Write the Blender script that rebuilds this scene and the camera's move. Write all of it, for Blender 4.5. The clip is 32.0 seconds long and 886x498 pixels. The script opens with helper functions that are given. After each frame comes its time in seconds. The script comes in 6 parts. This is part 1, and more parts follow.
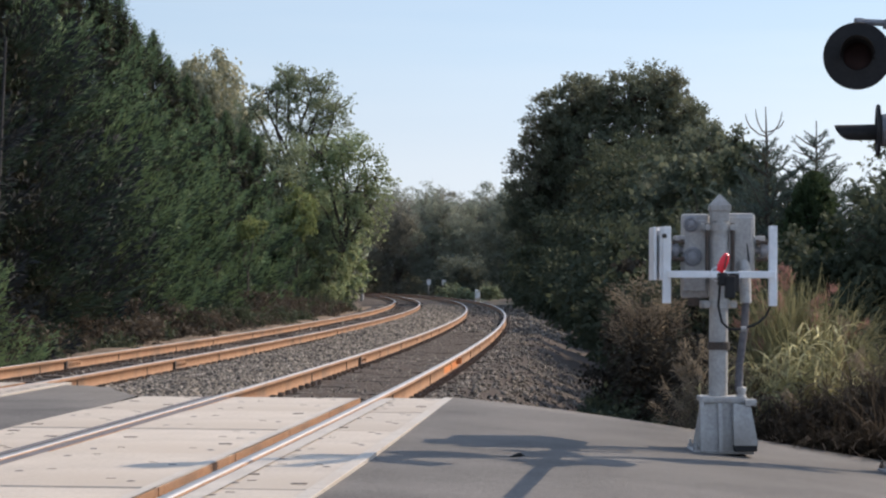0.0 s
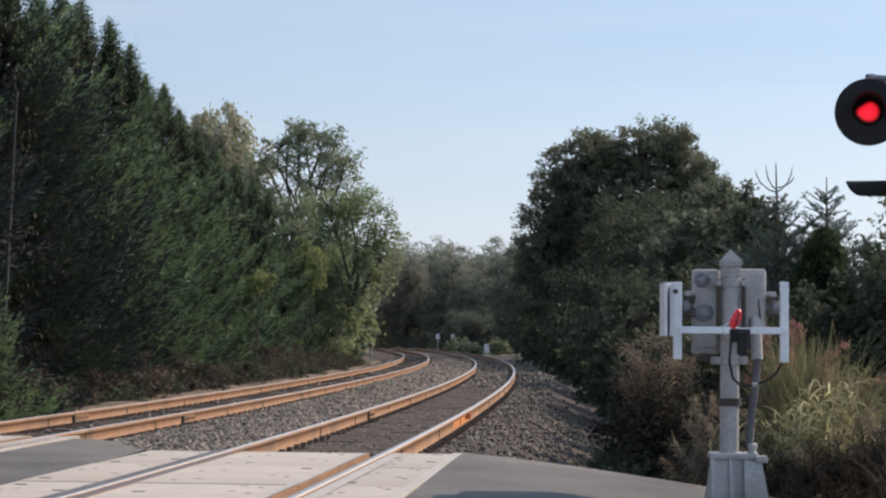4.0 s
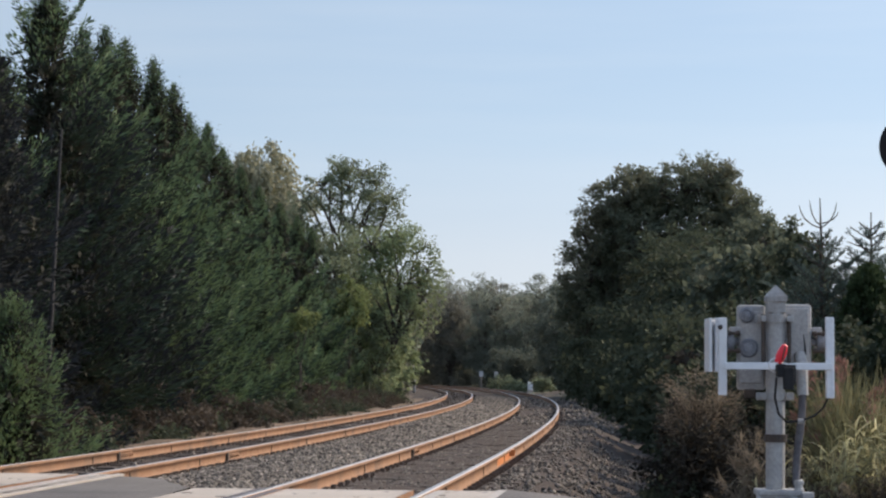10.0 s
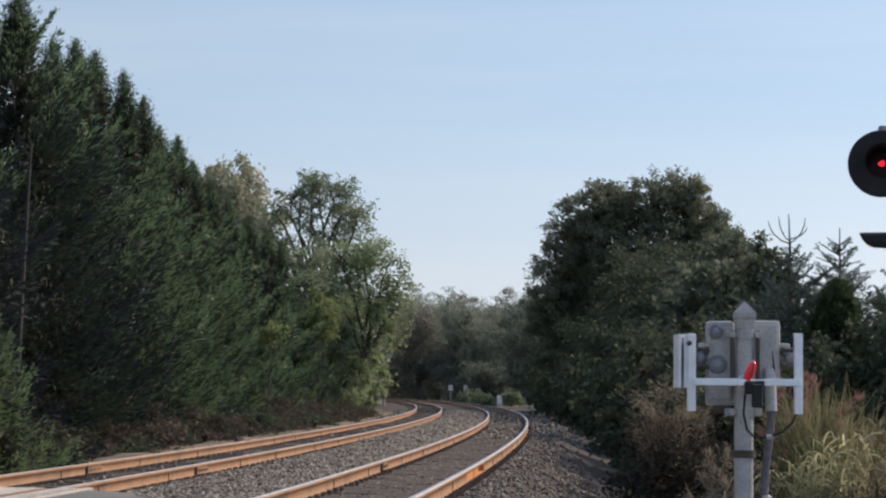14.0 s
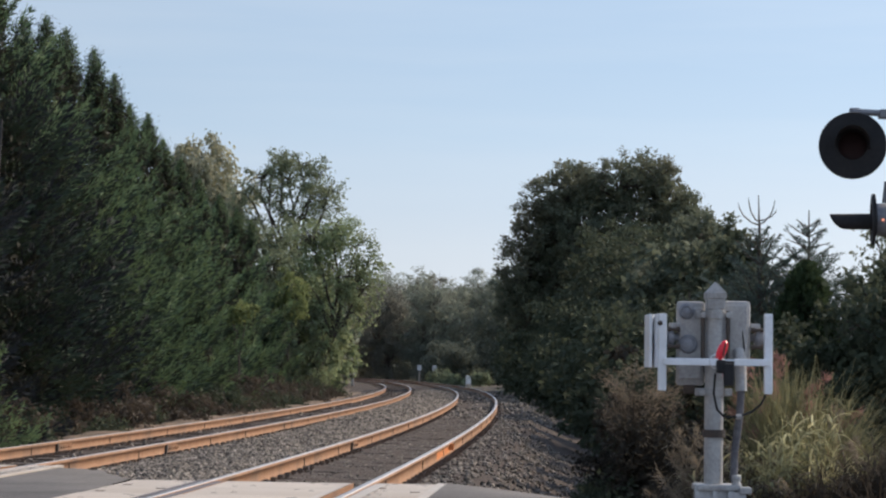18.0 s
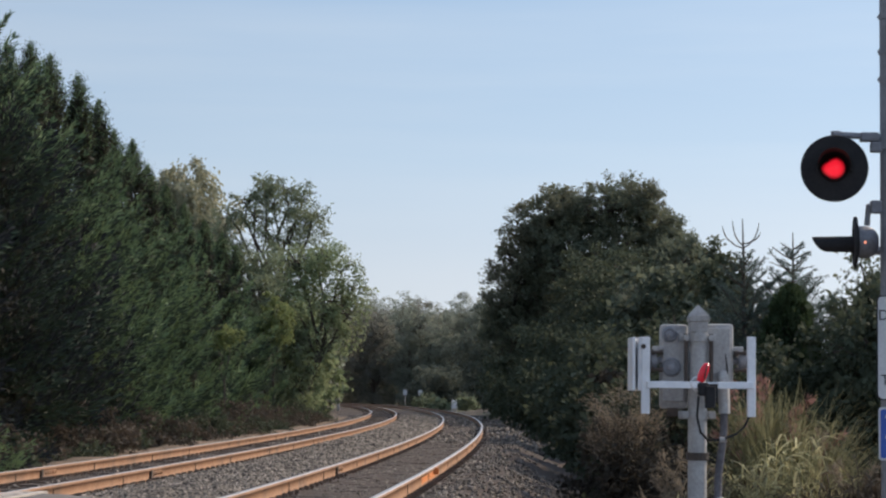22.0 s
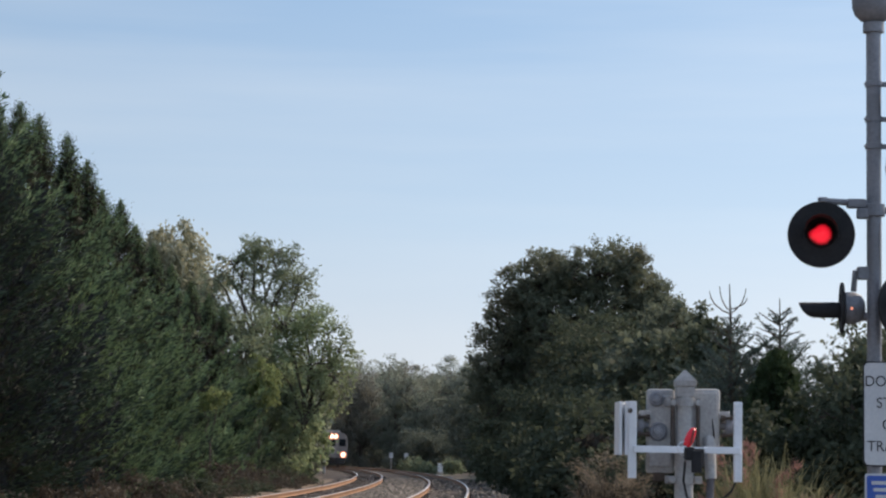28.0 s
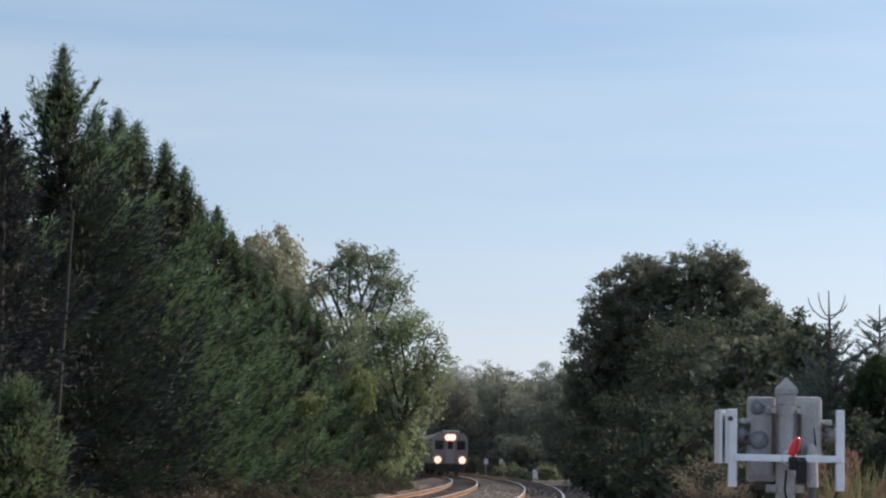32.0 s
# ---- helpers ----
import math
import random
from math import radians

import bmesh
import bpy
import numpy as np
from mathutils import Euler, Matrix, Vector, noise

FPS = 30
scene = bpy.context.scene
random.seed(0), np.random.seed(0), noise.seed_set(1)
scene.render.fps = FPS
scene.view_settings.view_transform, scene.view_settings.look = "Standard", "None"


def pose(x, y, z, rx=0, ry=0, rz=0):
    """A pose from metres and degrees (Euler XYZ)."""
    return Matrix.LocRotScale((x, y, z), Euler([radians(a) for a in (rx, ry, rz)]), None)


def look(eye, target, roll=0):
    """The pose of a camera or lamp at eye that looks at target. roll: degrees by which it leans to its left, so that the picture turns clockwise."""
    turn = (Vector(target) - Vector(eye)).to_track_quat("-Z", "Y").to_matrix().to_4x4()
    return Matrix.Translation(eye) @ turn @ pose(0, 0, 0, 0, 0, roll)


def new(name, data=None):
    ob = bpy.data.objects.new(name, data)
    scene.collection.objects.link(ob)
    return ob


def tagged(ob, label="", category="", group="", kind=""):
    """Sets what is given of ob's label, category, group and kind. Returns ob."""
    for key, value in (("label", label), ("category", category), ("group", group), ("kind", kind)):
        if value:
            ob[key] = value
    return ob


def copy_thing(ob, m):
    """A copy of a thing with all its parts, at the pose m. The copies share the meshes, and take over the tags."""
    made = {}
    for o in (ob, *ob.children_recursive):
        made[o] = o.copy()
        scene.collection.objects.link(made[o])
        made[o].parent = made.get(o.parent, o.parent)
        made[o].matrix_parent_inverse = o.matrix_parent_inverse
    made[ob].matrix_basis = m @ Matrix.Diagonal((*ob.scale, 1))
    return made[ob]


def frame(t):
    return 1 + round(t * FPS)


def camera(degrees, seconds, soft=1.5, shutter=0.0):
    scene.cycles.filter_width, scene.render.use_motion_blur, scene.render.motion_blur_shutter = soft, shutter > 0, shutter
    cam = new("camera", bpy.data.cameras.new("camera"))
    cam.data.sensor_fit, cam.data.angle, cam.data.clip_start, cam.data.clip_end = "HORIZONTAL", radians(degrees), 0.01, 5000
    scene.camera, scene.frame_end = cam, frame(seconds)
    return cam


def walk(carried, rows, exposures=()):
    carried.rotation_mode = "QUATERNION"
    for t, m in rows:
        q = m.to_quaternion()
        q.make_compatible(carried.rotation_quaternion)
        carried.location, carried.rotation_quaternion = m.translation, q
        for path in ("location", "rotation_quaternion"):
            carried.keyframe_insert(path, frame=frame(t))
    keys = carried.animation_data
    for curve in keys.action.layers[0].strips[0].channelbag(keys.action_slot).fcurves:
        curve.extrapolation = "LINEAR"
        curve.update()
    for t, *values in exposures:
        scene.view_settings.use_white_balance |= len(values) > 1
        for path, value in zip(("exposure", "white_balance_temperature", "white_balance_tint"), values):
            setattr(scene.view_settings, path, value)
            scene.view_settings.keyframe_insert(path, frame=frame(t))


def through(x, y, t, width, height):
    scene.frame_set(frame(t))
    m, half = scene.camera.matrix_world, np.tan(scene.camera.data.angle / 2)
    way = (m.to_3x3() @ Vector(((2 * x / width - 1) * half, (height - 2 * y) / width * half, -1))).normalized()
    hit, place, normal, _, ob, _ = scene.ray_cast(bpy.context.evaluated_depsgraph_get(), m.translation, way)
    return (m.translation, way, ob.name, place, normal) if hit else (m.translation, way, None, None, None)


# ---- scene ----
cam = camera(23.255, 32.0, soft=2.3)


def aim(x, y, z, yaw, pitch, roll):
    """A camera pose from its sway about the standing point and its yaw, pitch and roll in degrees."""
    eye = Vector((x, y, z + EYE))
    yaw, pitch = radians(yaw), radians(pitch)
    way = Vector((-math.sin(yaw) * math.cos(pitch), math.cos(yaw) * math.cos(pitch), math.sin(pitch)))
    return look(eye, eye + way, roll)


EYE = 1.0644
EXPOSURES = [(0, 0.13), (1, 0.05), (2, 0.0), (3, 0.02), (6, -0.01), (11, -0.01), (14, -0.05), (19, -0.01), (20, 0.04), (21, -0.12), (22, -0.08), (23, -0.04), (25, 0.0), (28, -0.03), (32, -0.02)]
walk(cam, [(t, aim(*row)) for t, *row in (
    (0, 0.001, 0.000, 0.000, -0.000, 0.962, 0.300),
    (0.5, 0.010, -0.034, 0.000, 0.224, 1.104, 0.307),
    (1, -0.001, 0.001, 0.003, 0.284, 1.280, 0.325),
    (1.5, 0.001, 0.025, 0.002, 0.010, 1.246, 0.071),
    (2, -0.000, 0.036, 0.004, -0.125, 1.681, -0.230),
    (2.5, -0.008, 0.039, 0.004, -0.105, 2.259, 0.093),
    (3, -0.010, 0.036, 0.004, -0.105, 2.442, 0.090),
    (3.5, -0.006, 0.040, 0.003, 0.021, 2.440, 0.299),
    (5.5, -0.008, 0.054, 0.001, 0.686, 2.256, 0.857),
    (6, -0.006, 0.061, 0.000, 0.770, 2.235, 0.710),
    (6.5, -0.010, 0.065, -0.001, 1.064, 2.153, 0.584),
    (7, -0.009, 0.064, -0.000, 1.220, 2.249, 0.477),
    (7.5, -0.007, 0.068, 0.002, 1.435, 2.505, 0.537),
    (8, -0.009, 0.064, -0.001, 1.571, 2.777, 0.680),
    (8.5, -0.010, 0.062, 0.001, 1.543, 3.215, 0.552),
    (9, -0.014, 0.063, 0.002, 1.524, 3.462, 0.434),
    (9.5, -0.015, 0.061, -0.002, 1.474, 3.421, 0.349),
    (10, -0.012, 0.052, -0.005, 1.408, 3.398, 0.381),
    (10.5, -0.010, 0.058, -0.001, 1.280, 3.260, 0.423),
    (11, -0.011, 0.045, 0.001, 1.089, 3.179, 0.441),
    (11.5, -0.017, 0.036, 0.003, 0.881, 3.226, 0.428),
    (12, -0.017, 0.036, 0.005, 0.797, 3.307, 0.386),
    (12.5, -0.019, 0.026, 0.008, 0.766, 3.444, 0.402),
    (13, -0.024, 0.023, 0.011, 0.763, 3.771, 0.703),
    (13.5, -0.025, 0.017, 0.008, 0.778, 3.874, 0.515),
    (14, -0.015, 0.026, 0.007, 0.604, 3.763, 0.532),
    (14.5, -0.008, 0.028, 0.001, 0.473, 3.820, 0.774),
    (15, -0.009, 0.031, 0.002, 0.237, 3.822, 0.629),
    (15.5, -0.015, 0.035, 0.008, 0.157, 3.812, 0.565),
    (17.5, -0.032, -0.001, -0.005, -0.130, 3.700, 0.882),
    (18, -0.038, -0.023, -0.004, -0.218, 3.245, 0.781),
    (18.5, -0.043, -0.045, -0.004, -0.193, 3.031, 0.675),
    (19, -0.035, -0.051, -0.002, 0.033, 3.002, 0.613),
    (19.5, -0.028, -0.050, -0.007, 0.299, 2.844, 0.607),
    (20, -0.019, -0.055, -0.009, 0.316, 2.832, 0.704),
    (20.5, -0.024, -0.048, -0.008, 0.134, 3.239, 0.639),
    (21, -0.024, -0.042, -0.007, -0.158, 3.599, 0.536),
    (21.5, -0.024, -0.044, -0.009, -0.403, 3.780, 0.574),
    (22, -0.021, -0.043, -0.008, -0.598, 3.900, 0.551),
    (22.5, -0.021, -0.045, -0.010, -0.662, 3.899, 0.619),
    (23, -0.025, -0.046, -0.007, -0.532, 3.972, 0.831),
    (23.5, -0.029, -0.040, -0.004, -0.460, 4.179, 0.913),
    (24, -0.028, -0.036, -0.005, -0.568, 4.293, 0.973),
    (24.5, -0.022, -0.036, -0.005, -0.801, 4.187, 0.971),
    (25, -0.017, -0.039, -0.004, -0.852, 4.308, 0.911),
    (25.5, -0.021, -0.036, -0.003, -0.812, 4.745, 0.983),
    (27.5, -0.021, -0.079, -0.013, -0.875, 5.378, 0.949),
    (28, -0.026, -0.077, -0.011, -0.914, 5.582, 0.947),
    (28.5, -0.029, -0.069, -0.007, -0.873, 5.606, 1.203),
    (29, -0.034, -0.066, -0.005, -0.828, 5.570, 1.435),
    (29.5, -0.042, -0.064, -0.002, -0.511, 5.663, 1.444),
    (30, -0.048, -0.053, -0.002, -0.008, 5.801, 1.579),
    (30.5, -0.052, -0.046, -0.004, 0.366, 5.873, 1.588),
    (31, -0.056, -0.033, -0.001, 0.686, 5.949, 1.603),
    (31.5, -0.052, -0.013, -0.001, 1.152, 5.892, 1.456),
    (32, -0.051, -0.002, -0.000, 1.623, 5.687, 1.206),
)], exposures=EXPOSURES)

# ---- world, sun ----
SUN_TO = Vector((0.809, 0.588, 0.0)).normalized()
SUN_ELEVATION = 36.0
world = bpy.data.worlds.new("sky")
world.use_nodes = True
scene.world = world
wn, wl = world.node_tree.nodes, world.node_tree.links
sky = wn.new("ShaderNodeTexSky")
sky.sky_type = "NISHITA"
sky.sun_disc = False
sky.sun_elevation = radians(SUN_ELEVATION)
sky.sun_rotation = math.atan2(SUN_TO.x, SUN_TO.y)
sky.air_density, sky.dust_density, sky.ozone_density = 1.0, 1.2, 1.4
# thin high haze, paler towards the horizon, with faint streaks of cirrus
coord = wn.new("ShaderNodeTexCoord")
split = wn.new("ShaderNodeSeparateXYZ")
haze = wn.new("ShaderNodeValToRGB")
stops = haze.color_ramp.elements
stops[0].position, stops[0].color = 0.0, (0.76, 0.80, 0.88, 1)
stops[1].position, stops[1].color = 0.8, (0.50, 0.65, 0.94, 1)
for where, tone in ((0.05, (0.69, 0.77, 0.88, 1)), (0.11, (0.55, 0.70, 0.88, 1)), (0.21, (0.38, 0.56, 0.81, 1)), (0.34, (0.49, 0.65, 0.91, 1))):
    stops.new(where).color = tone
stretch = wn.new("ShaderNodeMapping")
stretch.inputs["Scale"].default_value = (0.8, 0.6, 9.0)
stretch.inputs["Rotation"].default_value = (0.0, 0.035, 0.0)
streaks = wn.new("ShaderNodeTexNoise")
streaks.inputs["Scale"].default_value = 2.2
streaks.inputs["Detail"].default_value = 5.0
ramp = wn.new("ShaderNodeMapRange")
ramp.inputs["From Min"].default_value, ramp.inputs["From Max"].default_value = 0.42, 0.72
ramp.inputs["To Max"].default_value = 0.5
veil = wn.new("ShaderNodeMixRGB")
veil.inputs["Color2"].default_value = (0.74, 0.82, 0.92, 1)
thick = wn.new("ShaderNodeMapRange")
thick.inputs["From Min"].default_value, thick.inputs["From Max"].default_value = 0.25, 0.7
thick.inputs["To Min"].default_value, thick.inputs["To Max"].default_value = 0.9, 0.6
hazy = wn.new("ShaderNodeBackground")
both = wn.new("ShaderNodeMixShader")
wl.new(coord.outputs["Generated"], split.inputs[0])
wl.new(split.outputs["Z"], haze.inputs["Fac"])
wl.new(coord.outputs["Generated"], stretch.inputs["Vector"])
wl.new(stretch.outputs[0], streaks.inputs["Vector"])
wl.new(streaks.outputs[0], ramp.inputs[0])
wl.new(ramp.outputs[0], veil.inputs["Fac"])
wl.new(haze.outputs[0], veil.inputs["Color1"])
sunward = wn.new("ShaderNodeMapRange")
sunward.inputs["From Min"].default_value = -1.0
sunward.inputs["To Min"].default_value, sunward.inputs["To Max"].default_value = 0.5, 1.5
wl.new(split.outputs["X"], sunward.inputs[0])
wl.new(sunward.outputs[0], hazy.inputs["Strength"])
wl.new(veil.outputs[0], hazy.inputs["Color"])
wl.new(sky.outputs[0], wn["Background"].inputs["Color"])
wn["Background"].inputs["Strength"].default_value = 0.13
wl.new(split.outputs["Z"], thick.inputs[0])
wl.new(thick.outputs[0], both.inputs["Fac"])
wl.new(wn["Background"].outputs[0], both.inputs[1])
wl.new(hazy.outputs[0], both.inputs[2])
wl.new(both.outputs[0], wn["World Output"].inputs["Surface"])

sun = new("sun", bpy.data.lights.new("sun", "SUN"))
sun.data.energy, sun.data.angle, sun.data.color = 4.5, radians(0.6), (1.0, 0.83, 0.65)
sun_way = SUN_TO * math.cos(radians(SUN_ELEVATION)) + Vector((0, 0, math.sin(radians(SUN_ELEVATION))))
sun.matrix_world = look(sun_way * 200, (0, 0, 0))


# ---- materials ----
def material(name, a, b, scale=4.0, rough=0.8, bump=0.3, metal=0.0, fine=40.0, third=None, piece=0.0, island=0.0, glow=0.0):
    """Two colours mixed by noise at two scales, with relief; third: a stain colour in large patches; piece and island: how far
    each object, or each loose bit of a mesh, strays in brightness."""
    m = bpy.data.materials.new(name)
    m.use_nodes = True
    n, l = m.node_tree.nodes, m.node_tree.links
    s = n["Principled BSDF"]
    co = n.new("ShaderNodeTexCoord")
    big, small = n.new("ShaderNodeTexNoise"), n.new("ShaderNodeTexNoise")
    big.inputs["Scale"].default_value, small.inputs["Scale"].default_value = scale, fine
    big.inputs["Detail"].default_value = small.inputs["Detail"].default_value = 5
    l.new(co.outputs["Object"], big.inputs["Vector"])
    l.new(co.outputs["Object"], small.inputs["Vector"])
    add = n.new("ShaderNodeMath")
    add.operation = "MULTIPLY_ADD"
    add.inputs[1].default_value = 0.5
    l.new(small.outputs[0], add.inputs[0])
    half = n.new("ShaderNodeMath")
    half.operation = "MULTIPLY"
    half.inputs[1].default_value = 0.5
    l.new(big.outputs[0], half.inputs[0])
    l.new(half.outputs[0], add.inputs[2])
    rng = n.new("ShaderNodeMapRange")
    rng.inputs["From Min"].default_value, rng.inputs["From Max"].default_value = 0.36, 0.64
    l.new(add.outputs[0], rng.inputs[0])
    mix = n.new("ShaderNodeMixRGB")
    mix.inputs["Color1"].default_value, mix.inputs["Color2"].default_value = (*a, 1), (*b, 1)
    l.new(rng.outputs[0], mix.inputs["Fac"])
    col = mix.outputs[0]
    if third:
        stain = n.new("ShaderNodeTexNoise")
        stain.inputs["Scale"].default_value = scale * 0.23
        stain.inputs["Detail"].default_value = 6
        l.new(co.outputs["Object"], stain.inputs["Vector"])
        sr = n.new("ShaderNodeMapRange")
        sr.inputs["From Min"].default_value, sr.inputs["From Max"].default_value = 0.5, 0.68
        l.new(stain.outputs[0], sr.inputs[0])
        sm = n.new("ShaderNodeMixRGB")
        sm.inputs["Color2"].default_value = (*third, 1)
        l.new(col, sm.inputs["Color1"])
        l.new(sr.outputs[0], sm.inputs["Fac"])
        col = sm.outputs[0]
    for much, node, sock in ((piece, "ShaderNodeObjectInfo", "Random"), (island, "ShaderNodeNewGeometry", "Random Per Island")):
        if much:
            src = n.new(node)
            vr = n.new("ShaderNodeMapRange")
            vr.inputs["To Min"].default_value, vr.inputs["To Max"].default_value = 1 - much, 1 + much
            l.new(src.outputs[sock], vr.inputs[0])
            hsv = n.new("ShaderNodeHueSaturation")
            l.new(vr.outputs[0], hsv.inputs["Value"])
            l.new(col, hsv.inputs["Color"])
            col = hsv.outputs[0]
    l.new(col, s.inputs["Base Color"])
    s.inputs["Roughness"].default_value, s.inputs["Metallic"].default_value = rough, metal
    if bump:
        bp = n.new("ShaderNodeBump")
        bp.inputs["Strength"].default_value, bp.inputs["Distance"].default_value = bump, 0.02
        l.new(small.outputs[0], bp.inputs["Height"])
        l.new(bp.outputs[0], s.inputs["Normal"])
    if glow:
        s.inputs["Emission Color"].default_value, s.inputs["Emission Strength"].default_value = (*a, 1), glow
    return m


def foliage(name, a, b, through=0.35, scale=0.6, rough=0.7, third=None, stray=0.3):
    """Leaves: colour strays from leaf to leaf and in large patches, and light passes through."""
    m = material(name, a, b, scale, rough, 0.0, fine=3.0, third=third, island=stray)
    n, l = m.node_tree.nodes, m.node_tree.links
    s = n["Principled BSDF"]
    s.inputs["Specular IOR Level"].default_value = 0.12
    tr = n.new("ShaderNodeBsdfTranslucent")
    l.new(s.inputs["Base Color"].links[0].from_socket, tr.inputs["Color"])
    mx = n.new("ShaderNodeMixShader")
    mx.inputs[0].default_value = through
    l.new(s.outputs[0], mx.inputs[1])
    l.new(tr.outputs[0], mx.inputs[2])
    l.new(mx.outputs[0], n["Material Output"].inputs["Surface"])
    return m


ASPHALT = material("asphalt", (0.062, 0.058, 0.056), (0.168, 0.157, 0.15), 0.8, 0.85, 0.6, fine=55, third=(0.105, 0.098, 0.093))
CONCRETE = material("crossing concrete", (0.42, 0.36, 0.30), (0.56, 0.49, 0.415), 1.6, 0.6, 0.25, fine=30, third=(0.44, 0.37, 0.30), piece=0.06)
RUBBER = material("black rubber seal", (0.085, 0.08, 0.088), (0.17, 0.16, 0.17), 6, 0.95, 0.3)
RUST = material("rusty rail steel", (0.275, 0.14, 0.074), (0.39, 0.218, 0.12), 5, 0.8, 0.3, fine=50, third=(0.22, 0.13, 0.08))
WORN = material("worn bright steel plate", (0.43, 0.385, 0.335), (0.57, 0.51, 0.445), 3, 0.55, 0.15, metal=0.2, third=(0.48, 0.41, 0.34))
SHINE = material("polished rail head", (0.50, 0.46, 0.43), (0.64, 0.60, 0.57), 6, 0.45, 0.1, metal=0.85)
FRESH = material("fresh orange rust", (0.62, 0.20, 0.06), (0.75, 0.30, 0.10), 8, 0.7, 0.2)
IRON = material("dark oily iron", (0.035, 0.028, 0.024), (0.09, 0.06, 0.045), 9, 0.6, 0.4)
TIE = material("creosoted timber", (0.040, 0.029, 0.023), (0.085, 0.063, 0.050), 3, 0.85, 0.6, fine=25, piece=0.25)
STONE = material("ballast stone", (0.046, 0.038, 0.032), (0.23, 0.20, 0.17), 2.5, 0.8, 0.5, fine=35, island=0.75)
BED = material("ballast bed", (0.031, 0.020, 0.015), (0.080, 0.055, 0.041), 9, 0.95, 1.0, fine=28, third=(0.05, 0.036, 0.028))
EARTH = material("dry earth and litter", (0.045, 0.034, 0.027), (0.115, 0.085, 0.062), 0.9, 0.95, 0.9, fine=14, third=(0.06, 0.075, 0.03))
SAND = material("sandy verge", (0.085, 0.06, 0.042), (0.24, 0.17, 0.115), 2.2, 0.95, 0.9, fine=16, third=(0.085, 0.07, 0.045))
GALV = material("weathered aluminium paint", (0.31, 0.30, 0.30), (0.45, 0.44, 0.43), 5, 0.5, 0.2, metal=0.2, third=(0.21, 0.185, 0.165))
MAST = material("dull grey mast paint", (0.18, 0.185, 0.21), (0.27, 0.275, 0.30), 5, 0.5, 0.2, metal=0.2, third=(0.15, 0.155, 0.17))
WHITE = material("white enamel", (0.74, 0.76, 0.80), (0.86, 0.87, 0.90), 5, 0.4, 0.1, third=(0.62, 0.62, 0.62))
SIGNWHITE = material("sign sheeting", (0.50, 0.51, 0.53), (0.60, 0.60, 0.61), 5, 0.45, 0.05)
BLACK = material("matt black paint", (0.008, 0.008, 0.010), (0.018, 0.018, 0.02), 8, 0.8, 0.1)
BLUE = material("blue sign sheeting", (0.03, 0.09, 0.38), (0.04, 0.11, 0.45), 6, 0.45, 0.05)
REDLENS = material("dark red lens", (0.010, 0.0015, 0.002), (0.016, 0.002, 0.003), 30, 0.85, 0.2, fine=90)
REDPAINT = material("red reflective sheeting", (0.42, 0.02, 0.025), (0.52, 0.035, 0.04), 30, 0.4, 0.1)
REDGLOW = material("lit red lens", (0.95, 0.015, 0.035), (1.0, 0.03, 0.05), 30, 0.3, 0.0, glow=0.9)
REDRIM = material("dim rim of the lit lens", (0.55, 0.008, 0.02), (0.6, 0.02, 0.03), 30, 0.3, 0.0, glow=0.4)
REDLAMP = material("red lamp glass", (0.60, 0.02, 0.035), (0.72, 0.03, 0.05), 30, 0.25, 0.0, glow=0.12)
GLASSY = material("dark window glass", (0.012, 0.014, 0.016), (0.02, 0.022, 0.025), 3, 0.12, 0.0)
STEEL = material("stainless car steel", (0.32, 0.28, 0.255), (0.42, 0.375, 0.345), 3, 0.42, 0.1, metal=0.6, third=(0.28, 0.26, 0.25))
NOSE = material("grey cab paint", (0.24, 0.20, 0.18), (0.32, 0.27, 0.245), 3, 0.5, 0.1)
UNDER = material("grimy underframe", (0.025, 0.023, 0.022), (0.05, 0.045, 0.04), 4, 0.8, 0.3)
HEADLIGHT = material("lit headlight", (1.0, 0.70, 0.50), (1.0, 0.7, 0.5), 3, 0.3, 0.0, glow=3.2)
HALO = material("warm glow for lamp bloom and peephole", (1.0, 0.34, 0.20), (1.0, 0.38, 0.22), 3, 0.3, 0.0, glow=1.0)
BARK = material("grey brown bark", (0.045, 0.036, 0.029), (0.11, 0.09, 0.074), 5, 0.9, 0.9, fine=18)
PALEBARK = material("grey weathered dead wood", (0.04, 0.036, 0.034), (0.075, 0.068, 0.064), 3, 0.9, 0.6)
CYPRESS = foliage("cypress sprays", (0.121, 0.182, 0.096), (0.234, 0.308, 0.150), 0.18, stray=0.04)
# darker copy of the cypress sprays, for the shaded side of each plume
SHADECONE = foliage("cypress sprays darkened for plume shade", (0.040, 0.056, 0.042), (0.080, 0.108, 0.068), 0.1, stray=0.06)
YOUNG = foliage("young cypress sprays", (0.11, 0.165, 0.085), (0.22, 0.29, 0.135), 0.3, stray=0.14)
# shade inside the trees is put into the colour of these inner twigs
INNERSHADE = foliage("inner cypress twigs darkened for shade", (0.042, 0.044, 0.034), (0.068, 0.066, 0.048), 0.2, stray=0.1)
# dead twigs, made near black so that the colour also carries shade
DEADSHADE = foliage("dead conifer twigs darkened for shade", (0.026, 0.029, 0.031), (0.046, 0.048, 0.049), 0.10, stray=0.04)
SPRUCE = foliage("blue spruce needles", (0.082, 0.110, 0.100), (0.140, 0.178, 0.152), 0.3, stray=0.14)
YEW = foliage("clipped arborvitae", (0.045, 0.070, 0.038), (0.095, 0.130, 0.058), 0.3, stray=0.14)
OAK = foliage("oak leaves", (0.10, 0.124, 0.092), (0.20, 0.215, 0.145), 0.45, third=(0.21, 0.19, 0.13), stray=0.2)
